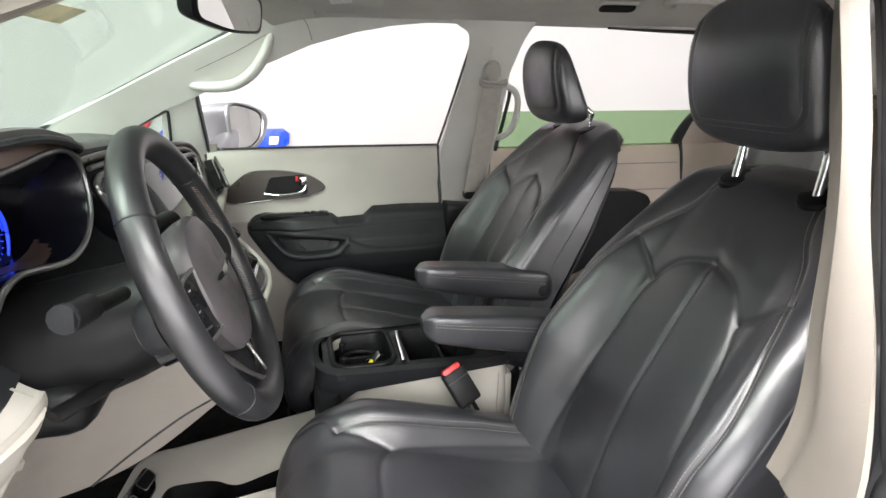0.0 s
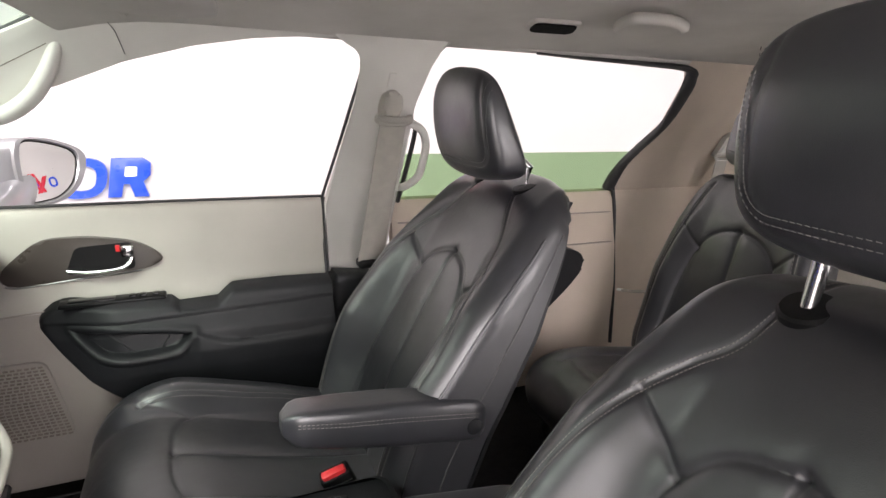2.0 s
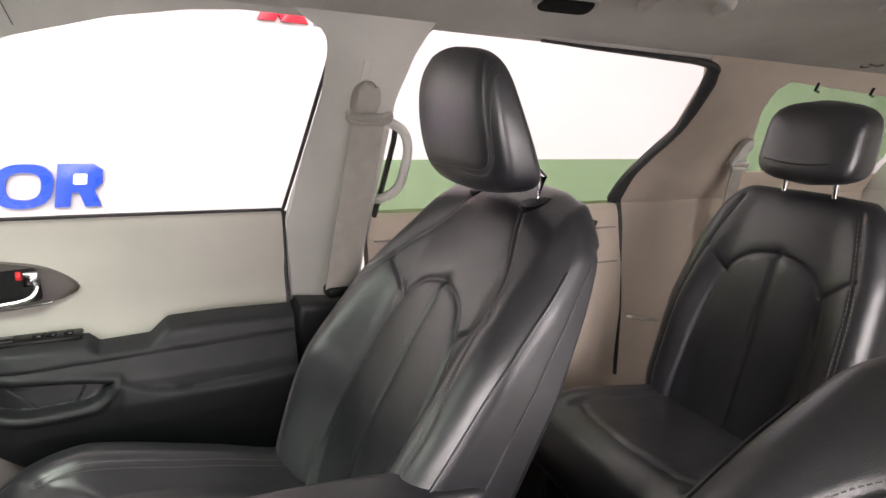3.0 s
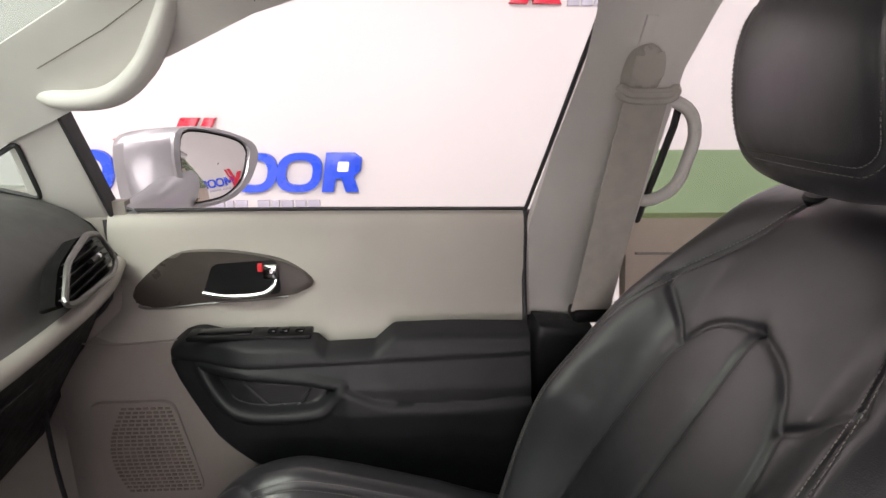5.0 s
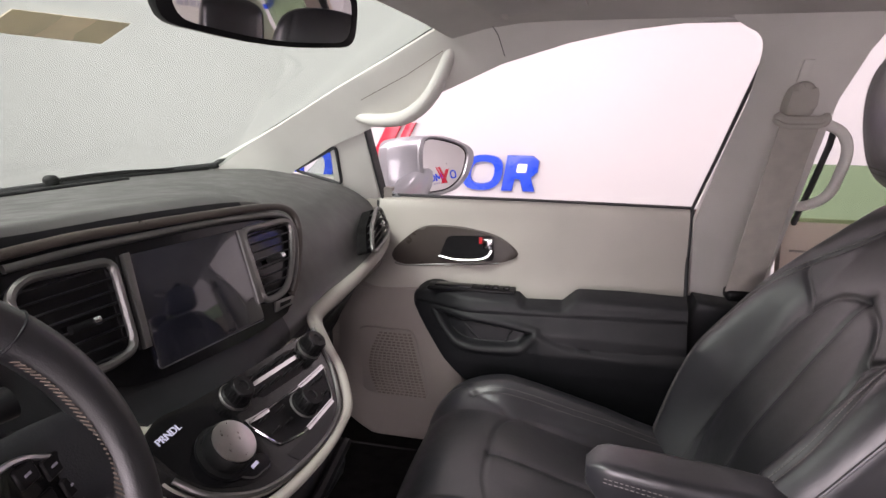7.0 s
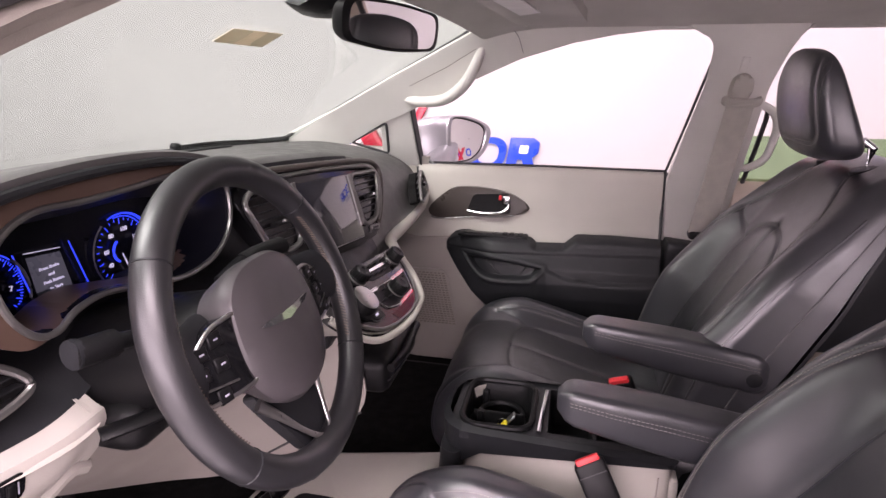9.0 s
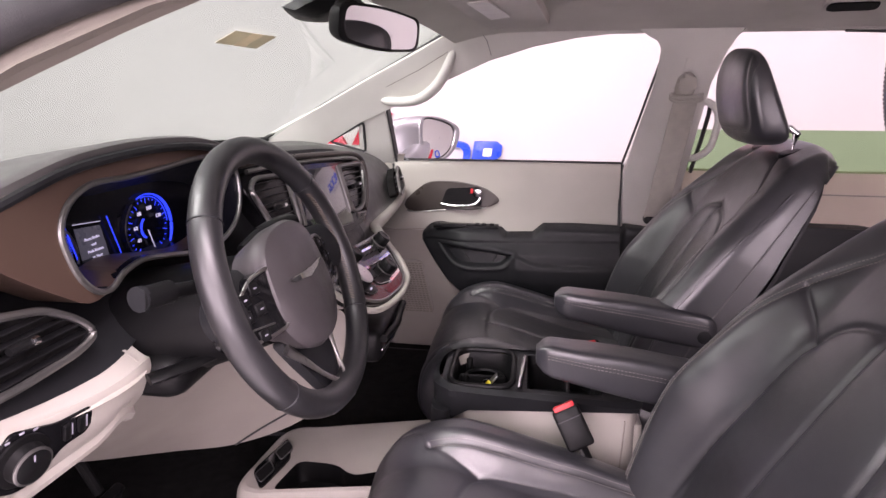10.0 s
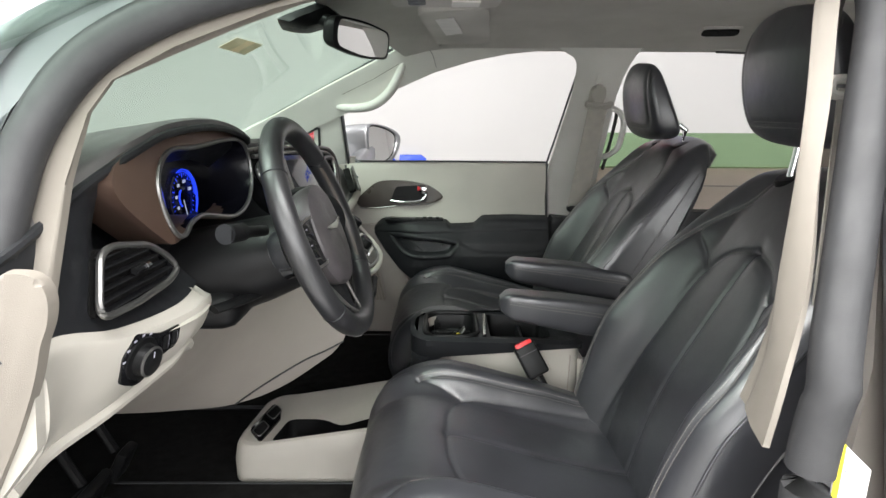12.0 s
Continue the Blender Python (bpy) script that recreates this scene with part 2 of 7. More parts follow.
def ring_plate(outer, inner, push, bm=None):
    """A frame between two outlines of the same number of points, made thick along push."""
    bm = bm or bmesh.new()
    push = Vector(push)
    o0, i0 = [bm.verts.new(Vector(p)) for p in outer], [bm.verts.new(Vector(p)) for p in inner]
    o1, i1 = [bm.verts.new(Vector(p) + push) for p in outer], [bm.verts.new(Vector(p) + push) for p in inner]
    m = len(outer)
    for k in range(m):
        l = (k + 1) % m
        bm.faces.new((o0[k], o0[l], i0[l], i0[k]))
        bm.faces.new((o1[l], o1[k], i1[k], i1[l]))
        bm.faces.new((o0[l], o0[k], o1[k], o1[l]))
        bm.faces.new((i0[k], i0[l], i1[l], i1[k]))
    return bm


def loft(rings, closed_ends=True, bm=None):
    bm = bm or bmesh.new()
    vs = [[bm.verts.new(Vector(p)) for p in r] for r in rings]
    m = len(vs[0])
    for a, b in zip(vs, vs[1:]):
        for k in range(m):
            bm.faces.new((a[k], a[(k + 1) % m], b[(k + 1) % m], b[k]))
    if closed_ends:
        bm.faces.new(list(reversed(vs[0])))
        bm.faces.new(vs[-1])
    return bm


def tube(path, r, n=8, closed=False, bm=None, flat=1.0, up=(0, 0, 1)):
    """A round or flattened rod along the path; r a number or a function of 0..1."""
    path = [Vector(p) for p in path]
    m = len(path)
    rings = []
    for i, p in enumerate(path):
        t = (path[(i + 1) % m] - path[i - 1]) if closed else (path[min(i + 1, m - 1)] - path[max(i - 1, 0)])
        t.normalize()
        side = t.cross(Vector(up))
        if side.length < 1e-4:
            side = t.cross(Vector((1, 0, 0)))
        side.normalize()
        nrm = side.cross(t)
        rr = r(i / max(1, m - 1)) if callable(r) else r
        rings.append([p + side * (rr * math.cos(2 * math.pi * k / n)) + nrm * (rr * flat * math.sin(2 * math.pi * k / n)) for k in range(n)])
    if closed:
        bm = bm or bmesh.new()
        vs = [[bm.verts.new(q) for q in ring] for ring in rings]
        for i in range(m):
            a, b = vs[i], vs[(i + 1) % m]
            for k in range(n):
                bm.faces.new((a[k], a[(k + 1) % n], b[(k + 1) % n], b[k]))
        return bm
    return loft(rings, True, bm)


def block(centre, size, bevel=0.004, segs=2, turn=None, bm=None):
    bm = bm or bmesh.new()
    m = Matrix.Translation(centre) @ (turn.to_4x4() if turn else Matrix.Identity(4)) @ Matrix.Diagonal((*size, 1))
    made = bmesh.ops.create_cube(bm, size=1, matrix=m)
    if bevel > 0:
        edges = {e for v in made["verts"] for e in v.link_edges}
        bmesh.ops.bevel(bm, geom=list(edges), offset=bevel, segments=segs, profile=0.5, affect="EDGES", clamp_overlap=True)
    return bm


def disc(centre, axis, profile, n=32, bm=None):
    """Turned solid: profile of (radius, distance along axis)."""
    bm = bm or bmesh.new()
    axis = Vector(axis).normalized()
    a = axis.cross(Vector((0, 1, 0)))
    if a.length < 1e-3:
        a = axis.cross(Vector((1, 0, 0)))
    a.normalize()
    b = axis.cross(a)
    rings = [[Vector(centre) + axis * h + (a * math.cos(2 * math.pi * k / n) + b * math.sin(2 * math.pi * k / n)) * max(r, 1e-4) for k in range(n)] for r, h in profile]
    return loft(rings, True, bm)


def slab(grid, th, bm=None):
    """A curved sheet through a grid of points, th thick on the side away from its normal."""
    bm = bm or bmesh.new()
    g = np.array([[tuple(p) for p in row] for row in grid], float)
    du, dv = np.gradient(g, axis=0), np.gradient(g, axis=1)
    nn = np.cross(du, dv)
    nn /= np.linalg.norm(nn, axis=2, keepdims=True) + 1e-9
    h = g - nn * th
    a = [[bm.verts.new(p) for p in row] for row in g]
    b = [[bm.verts.new(p) for p in row] for row in h]
    R, C = len(a), len(a[0])
    for i in range(R - 1):
        for j in range(C - 1):
            bm.faces.new((a[i][j], a[i + 1][j], a[i + 1][j + 1], a[i][j + 1]))
            bm.faces.new((b[i][j], b[i][j + 1], b[i + 1][j + 1], b[i + 1][j]))
    for i in range(R - 1):
        bm.faces.new((a[i][0], b[i][0], b[i + 1][0], a[i + 1][0]))
        bm.faces.new((a[i][-1], a[i + 1][-1], b[i + 1][-1], b[i][-1]))
    for j in range(C - 1):
        bm.faces.new((a[0][j], a[0][j + 1], b[0][j + 1], b[0][j]))
        bm.faces.new((a[-1][j], b[-1][j], b[-1][j + 1], a[-1][j + 1]))
    return bm


def words(text, size, m, depth=0.0006, bm=None):
    """Lettering in the built-in font, as a mesh, laid out by the pose m."""
    cu = bpy.data.curves.new("lettering", "FONT")
    cu.body, cu.size, cu.extrude, cu.align_x, cu.align_y = text, size, depth, "CENTER", "CENTER"
    ob = bpy.data.objects.new("lettering", cu)
    scene.collection.objects.link(ob)
    me = bpy.data.meshes.new_from_object(ob.evaluated_get(bpy.context.evaluated_depsgraph_get()))
    bpy.data.objects.remove(ob)
    me.transform(m)
    bm = bm or bmesh.new()
    bm.from_mesh(me)
    bpy.data.meshes.remove(me)
    return bm


def facing(p, across, up):
    """The pose of lettering at p that reads along across, with up as its top."""
    x, y = Vector(across).normalized(), Vector(up).normalized()
    z = x.cross(y).normalized()
    y = z.cross(x)
    return Matrix(((x.x, y.x, z.x, p[0]), (x.y, y.y, z.y, p[1]), (x.z, y.z, z.z, p[2]), (0, 0, 0, 1)))


# ---- the showroom ----
X0, X1, Y0, Y1, H = -9.0, 8.0, FILL_GLAZING[1], 3.2, 3.8
whole("floor", block(((X0 + X1) / 2, (Y0 + Y1) / 2, -0.1), (X1 - X0 + 0.6, Y1 - Y0 + 0.6, 0.2), 0), EPOXY, "polished grey showroom floor", "floor", kind="structure")
whole("ceiling", block(((X0 + X1) / 2, (Y0 + Y1) / 2, H + 0.1), (X1 - X0 + 0.6, Y1 - Y0 + 0.6, 0.2), 0), CEILING_WHITE, "plain white showroom ceiling", "ceiling", kind="structure")
whole("wall_east", block(((X0 + X1) / 2, Y1 + 0.1, H / 2), (X1 - X0 + 0.4, 0.2, H), 0), WALL_WHITE, "white painted showroom wall carrying a sign", "wall", kind="structure")
gx, gz, gw, gh = FILL_GLAZING[0], FILL_GLAZING[2], FILL_GLAZING[3] / 2, FILL_GLAZING[4] / 2
for x0, x1, z0, z1 in ((X0 - 0.2, gx - gw, 0, H), (gx + gw, X1 + 0.2, 0, H), (gx - gw, gx + gw, 0, gz - gh), (gx - gw, gx + gw, gz + gh, H)):
    whole("wall_west", block(((x0 + x1) / 2, Y0 - 0.1, (z0 + z1) / 2), (x1 - x0, 0.2, z1 - z0), 0), WALL_WHITE, "white painted showroom wall round the added glazed front", "wall", kind="structure")
# out of view: added only to light the van's open side
win = thing("fill_window", (gx, Y0 - 0.1, gz - gh), "unseen glazed front in a grey frame, added as fill light", "window", kind="structure")
for k in range(5):
    x = gx - gw + 2 * gw * k / 4
    part("mullion", block((min(max(x, gx - gw + 0.03), gx + gw - 0.03), Y0 - 0.12, gz), (0.06, 0.08, 2 * gh), 0.006), SATIN, win)
for z in (gz - gh + 0.03, gz + gh - 0.03):
    part("window_frame", block((gx, Y0 - 0.12, z), (2 * gw - 0.12, 0.06, 0.06), 0.006), SATIN, win)
whole("backdrop", block((gx, Y0 - 1.0, gz), (2 * gw + 3.0, 0.02, 2 * gh + 2.0), 0), FILL_GLOW, "glowing sheet outside the added glazed front", "backdrop", kind="structure")
whole("wall_north", block((X0 - 0.1, (Y0 + Y1) / 2, H / 2), (0.2, Y1 - Y0, H), 0), WALL_WHITE, "white painted showroom wall ahead of the van", "wall", kind="structure")
whole("wall_south", block((X1 + 0.1, (Y0 + Y1) / 2, H / 2), (0.2, Y1 - Y0, H), 0), WALL_WHITE, "white painted showroom wall behind the van", "wall", kind="structure")


def wall_sign(m, label):
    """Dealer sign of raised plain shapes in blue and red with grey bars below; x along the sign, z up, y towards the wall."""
    t = thing("wall_sign", m.translation, label, "sign")

    def add(name, pts, material, lift=0.030):
        body = plate([m @ Vector((x, -lift, z)) for x, z in pts], m.to_3x3() @ Vector((0, lift, 0)), 0.004)
        part(name, body, material, t)

    def ringed(name, cx, cz, rx, rz, w):
        n = 40
        sl = 0.16
        o, i = [], []
        for k in range(n):
            a = 2 * math.pi * k / n
            ca, sa = math.cos(a), math.sin(a)
            e = 2.6
            ux, uz = math.copysign(abs(ca) ** (2 / e), ca), math.copysign(abs(sa) ** (2 / e), sa)
            for lst, qx, qz in ((o, rx, rz), (i, rx - w, rz - w * 0.8)):
                lst.append(m @ Vector((cx + ux * qx + sl * uz * qz, -0.03, cz + uz * qz)))
        part(name, ring_plate(o, i, m.to_3x3() @ Vector((0, 0.03, 0))), SIGN_BLUE, t)

    b, h = 0.715, 0.226
    def slant(pts):
        return [(x + 0.16 * (z - b - h / 2), z) for x, z in pts]
    ringed("blue_ring", -1.475, b + h / 2, 0.140, h / 2 + 0.02, 0.058)
    # crossed red strokes
    add("red_stroke", [(-1.31, 1.02), (-1.16, 1.02), (-0.92, 0.61), (-1.07, 0.61)], SIGN_RED)
    add("red_stroke", [(-1.21, 0.61), (-1.11, 0.61), (-0.83, 1.135), (-0.93, 1.135)], SIGN_RED, 0.036)
    add("red_stroke", [(-1.08, 0.61), (-1.02, 0.61), (-0.74, 1.135), (-0.80, 1.135)], SIGN_RED, 0.036)
    add("blue_block", slant([(-1.00, b), (-1.00, b + h), (-0.925, b + h), (-0.85, b + h * 0.45), (-0.775, b + h), (-0.70, b + h), (-0.70, b), (-0.77, b), (-0.77, b + h * 0.6), (-0.825, b + 0.05), (-0.875, b + 0.05), (-0.93, b + h * 0.6), (-0.93, b)]), SIGN_BLUE)
    ringed("blue_ring", -0.555, b + h / 2, 0.128, h / 2, 0.052)
    ringed("blue_ring", -0.300, b + h / 2, 0.128, h / 2, 0.052)
    add("blue_block", slant([(-0.160, b), (-0.160, b + h), (0.0, b + h), (0.045, b + h - 0.03), (0.05, b + h * 0.55), (0.01, b + h * 0.40), (0.055, b), (-0.022, b), (-0.052, b + h * 0.36), (-0.09, b + h * 0.36), (-0.09, b)]), SIGN_BLUE)
    part("white_hole", plate(rounded([m @ Vector((x, -0.033, z)) for x, z in slant([(-0.085, b + h * 0.53), (-0.085, b + h * 0.78), (-0.022, b + h * 0.78), (-0.022, b + h * 0.53)])], 0.01, 3), m.to_3x3() @ Vector((0, 0.004, 0))), SIGN_EDGE, t)
    x = -0.885
    for w in (0.068, 0.062, 0.040, 0.068, 0.0, 0.068, 0.045, 0.068, 0.062, 0.068):
        if w:
            add("grey_bar", [(x, 0.605), (x, 0.665), (x + w, 0.665), (x + w, 0.605)], SIGN_GREY, 0.012)
        x += (w + 0.012) if w else 0.045
    return t


wall_sign(Matrix.Translation((0, Y1 - 0.002, 0)), "raised blue and red dealer sign shapes on the white wall")
wall_sign(Matrix.Translation((2.09, Y1 - 0.002, 1.135)), "raised blue and red dealer sign shapes high on the white wall")
wall_sign(Matrix.Translation((X1 - 0.002, 0.226, 0.16)) @ pose(0, 0, 0, 0, 0, -90) @ Matrix.Scale(1.21, 4), "blue and red dealer sign shapes on the wall behind the van")
for lx, ly, watts in LAMPS:
    t = thing("ceiling_light", (lx, ly, 3.8), "white rectangular ceiling light panel, switched on", "ceiling light", "showroom ceiling lights")
    o, i = ([Vector((lx + sx * w, ly + sy * h, 3.745)) for sx, sy in ((-1, -1), (1, -1), (1, 1), (-1, 1))] for w, h in ((1.36, 0.61), (1.32, 0.57)))
    part("frame", ring_plate(o, i, (0, 0, 0.055)), CEILING_WHITE, t)
    part("diffuser", plate([p + Vector((0, 0, 0.024)) for p in i], (0, 0, 0.018)), LAMP_LENS, t)


# ---- the van's shell ----
FLOOR_Z = 0.50


def side(x, z, s=1, off=0.0):
    """A point of the van's inner side at x and z: upright below the sill, leaning in above it; s: -1 on the driver's side."""
    y = 0.80 - (0.6 * (z - 1.1) if z > 1.1 else 0.0)
    return Vector((x, s * (y + off), z))


def side_plate(name, outline, material, label, s=1, th=0.05, off=0.0, bevel=0.012, parent=None, category="trim", back=0.0):
    pts = [side(x, z, s, off) for x, z in outline]
    push = Vector((back / th, s * 0.86, 0.51)) * th
    bm = plate(pts, push, bevel, 3)
    if parent:
        return part(name, bm, material, parent, label)
    return whole(name, bm, material, label, category, kind="structure")


def ws_x(y, z):
    """The windshield: x at y and z."""
    return -0.555 + (z - 1.174) * 1.975 - 0.19 * (1 - (y / 0.66) ** 2)


# outer skin: roof, floor pan, front and rear closings
def roof_z(y):
    return 1.520 - 0.065 * min(1.0, abs(y) / 0.60) ** 3.2


def head_front(y):
    return 0.085 - 0.19 * (1 - (y / 0.66) ** 2)


ys = np.linspace(-0.615, 0.615, 41)
grid = []
for k in range(40):
    u = k / 39
    grid.append([(head_front(y) + u * (2.62 - head_front(y)), y, roof_z(y) - 0.022 * (1 - min(1.0, u * 14)) ** 2) for y in ys])
whole("headliner", slab(grid, -0.02), HEADLINER, "grey knit headliner of the van", "ceiling", kind="structure")
grid = [[(head_front(y) - 0.03 + u * (2.7 - head_front(y)), y * 1.05, roof_z(y) + 0.06) for y in ys] for u in np.linspace(0, 1, 12)]
whole("roof", slab(grid, -0.015), PAINT, "silver painted roof panel", "roof", kind="structure")
whole("floor_pan", block((0.95, 0, FLOOR_Z - 0.05), (3.5, 1.64, 0.1), 0.004), CARPET, "black carpeted van floor", "floor", kind="structure")
whole("firewall", block((-0.80, 0, 0.82), (0.06, 1.6, 0.64), 0.01), CARPET, "black carpeted bulkhead below the dashboard", "wall", kind="structure")
for o in ([(-0.8, 0.5), (0.8, 0.5), (0.8, 1.10), (-0.8, 1.10)], [(-0.62, 1.42), (0.62, 1.42), (0.60, 1.50), (-0.60, 1.50)], [(0.62, 1.10), (0.80, 1.10), (0.62, 1.42), (0.54, 1.42)], [(-0.62, 1.10), (-0.80, 1.10), (-0.62, 1.42), (-0.54, 1.42)]):
    whole("tailgate_trim", plate([(2.6, y, z) for y, z in o], (0.05, 0, 0), 0.006), TRIM_GREY, "light grey tailgate trim", "trim", kind="structure")
tg = thing("tailgate_window", (2.63, 0, 1.26), "pale tinted rear window", "window", kind="structure")
pane = part("pane", plate([(2.64, y, z) for y, z in [(-0.7, 1.08), (0.7, 1.08), (0.6, 1.45), (-0.6, 1.45)]], (0.004, 0, 0)), GLASS_REAR, tg)
pane.visible_shadow = False

# windshield and cowl
grid = []
for z in np.linspace(1.150, 1.500, 14):
    grid.append([(ws_x(y, z), y * (1.16 - 0.35 * (z - 1.15)) , z) for y in np.linspace(-0.66, 0.66, 25)])
ws = thing("windshield", (-0.6, 0, 1.16), "curved clear windshield with a faint green tint", "windshield", kind="structure")
part("pane", slab(grid, 0.005), GLASS_WS, ws)
cowl = [[(ws_x(y, 1.150) + 0.008 - 0.07 * u, y * 1.15, 1.158 - 0.022 * u) for y in np.linspace(-0.66, 0.66, 25)] for u in (0, 0.4, 1)]
whole("cowl", slab(cowl, -0.012), HARD_BLACK, "black plastic cowl below the windshield", "cowl", kind="structure")
edge = smooth([(ws_x(y, 1.163) + 0.004, y * 1.16, 1.166) for y in np.linspace(-0.66, 0.66, 15)], 3)
whole("windshield_seal", tube(edge, 0.007, 8), RUBBER, "thin black windshield seal", "seal", kind="structure")
for yc in (0.52, -0.22):
    w = thing("wiper", (-0.62, yc, 1.17), "black windshield wiper arm lying on the cowl", "wiper", "windshield wipers")
    part("arm", tube(smooth([(ws_x(yc + d, 1.165) - 0.02, yc + d, 1.170 + 0.006 * math.cos(d * 12)) for d in np.linspace(-0.10, 0.12, 7)], 3), lambda t: 0.005 - 0.002 * t, 8), HARD_BLACK, w)
    part("pivot", disc((ws_x(yc - 0.1, 1.165) - 0.02, yc - 0.10, 1.165), (0, 0, 1), [(0.014, 0), (0.014, 0.014), (0.009, 0.020)], 16), HARD_BLACK, w)

# pillars and rails, both sides
A_OUT = [(-0.62, 1.13), (-0.562, 1.180), (-0.377, 1.262), (-0.207, 1.345), (-0.077, 1.405), (0.023, 1.452), (0.085, 1.488), (0.20, 1.502), (0.62, 1.502),
         (0.60, 1.458), (0.46, 1.454), (0.36, 1.444), (0.26, 1.426), (0.14, 1.392), (0.03, 1.346), (-0.05, 1.315), (-0.115, 1.281), (-0.18, 1.252), (-0.25, 1.224), (-0.37, 1.162), (-0.45, 1.10)]
side_plate("a_pillar_trim", A_OUT, TRIM_GREY, "light grey front pillar trim with a moulded grab handle", 1, 0.012, 0.0, 0.004)
whole("pillar_seal", tube(smooth([(-0.602, 0.768, 1.160), (-0.557, 0.757, 1.179), (-0.302, 0.710, 1.304), (-0.102, 0.677, 1.404), (0.075, 0.642, 1.496)], 5), 0.0055, 10), RUBBER, "black seal between front pillar trim and windshield", "seal", kind="structure")
side_plate("sail_trim", [(-0.262, 1.240), (-0.172, 1.262), (-0.168, 1.085), (-0.285, 1.085)], TRIM_GREY, "light grey corner trim behind the small front window", 1, 0.03, 0.010, 0.006)
side_plate("window_post_seal", [(-0.170, 1.258), (-0.164, 1.262), (-0.160, 1.09), (-0.166, 1.09)], RUBBER, "black window channel at the door's front corner", 1, 0.03, 0.004, 0.002)
side_plate("quarter_sill", [(-0.45, 1.135), (-0.255, 1.128), (-0.255, 1.07), (-0.45, 1.07)], TRIM_GREY, "light grey sill below the small front window", 1, 0.03, 0.012, 0.006)
B_IN = [(0.536, 0.905), (0.532, 1.08), (0.556, 1.22), (0.574, 1.33), (0.584, 1.390), (0.583, 1.412), (0.577, 1.430), (0.564, 1.444), (0.545, 1.452), (0.52, 1.456), (0.505, 1.457), (0.50, 1.505), (0.80, 1.505), (0.765, 1.458), (0.738, 1.448), (0.722, 1.41), (0.716, 1.33), (0.712, 1.20), (0.700, 1.08), (0.695, 0.905)]
side_plate("b_pillar_trim", B_IN, TRIM_GREY, "light grey centre pillar trim", 1, 0.035, -0.006, 0.010, back=0.012)
whole("window_channel", tube(smooth([side(x, z, 1, 0.004) for x, z in [(0.531, 1.10), (0.552, 1.22), (0.570, 1.33), (0.580, 1.392), (0.577, 1.420)]], 5), 0.0036, 8), RUBBER, "black window channel along the centre pillar", "seal", kind="structure")
side_plate("rail_trim", [(0.74, 1.503), (0.74, 1.456), (1.0, 1.457), (1.25, 1.454), (1.47, 1.444), (1.50, 1.503)], HEADLINER, "grey headliner edge above the sliding door", 1, 0.05, -0.002, 0.012)
C_IN = [(1.43, 1.08), (1.415, 1.16), (1.446, 1.218), (1.492, 1.292), (1.488, 1.405), (1.46, 1.445), (1.46, 1.505), (2.60, 1.505), (2.60, 1.40), (2.42, 1.40), (1.79, 1.425), (1.752, 1.40), (1.755, 1.345), (1.84, 1.20), (1.88, 1.165), (2.46, 1.15), (2.60, 1.15), (2.60, 1.08)]
side_plate("c_pillar_trim", C_IN, TRIM_WARM, "light grey rear quarter trim", 1, 0.014, -0.004, 0.005)
whole("door_gap_seal", tube(smooth([(1.428, 0.792, 1.10), (1.432, 0.776, 1.02), (1.426, 0.757, 0.92), (1.430, 0.742, 0.80), (1.44, 0.738, 0.60)], 5), 0.006, 8), RUBBER, "black seal along the sliding door's rear edge", "seal", kind="structure")
side_plate("quarter_panel_trim", [(1.43, 1.086), (2.60, 1.086), (2.60, 0.5), (1.43, 0.5)], TRIM_WARM, "greige rear quarter panel trim", 1, 0.04, -0.012, 0.012)
seal = smooth([(0.98, 1.452), (1.10, 1.449), (1.30, 1.446), (1.455, 1.440), (1.484, 1.410), (1.490, 1.36), (1.482, 1.290), (1.440, 1.225), (1.410, 1.165), (1.405, 1.09)], 6)
whole("window_seal", tube([side(p[0], p[1], 1, -0.014) for p in seal], lambda t: 0.005 + 0.014 * min(1.0, max(0.0, (t - 0.06) * 2.4)) + 0.004 * max(0.0, t - 0.6) / 0.4, 10, flat=0.6), RUBBER, "thick black seal round the sliding door window", "seal", kind="structure")
qp = thing("quarter_window", (2.1, 0.7, 1.28), "green tinted rear quarter window", "window", kind="structure")
pane = part("pane", plate([side(x, z, 1, 0.03) for x, z in [(1.70, 1.10), (1.70, 1.46), (2.62, 1.46), (2.62, 1.10)]], (0, 0.004, 0.002)), GLASS_GREEN, qp)
pane.visible_shadow = False
for cx in (1.90, 2.16):
    part("clip", tube([side(cx, 1.425, 1, -0.006), side(cx, 1.405, 1, -0.012), side(cx + 0.018, 1.402, 1, -0.012)], 0.004, 6), HARD_BLACK, qp)
tw = thing("small_front_window", (-0.3, 0.81, 1.17), "small triangular fixed front window", "window", kind="structure")
pane = part("pane", plate([side(x, z, 1, 0.035) for x, z in [(-0.42, 1.10), (-0.23, 1.255), (-0.23, 1.10)]], (0, 0.004, 0.002)), GLASS_WS, tw)
pane.visible_shadow = False
outline = rounded([side(x, z, 1, 0.004) for x, z in [(-0.368, 1.160), (-0.246, 1.222), (-0.258, 1.128)]], 0.012, 4)
part("seal", tube(outline, 0.004, 6, closed=True), RUBBER, tw)

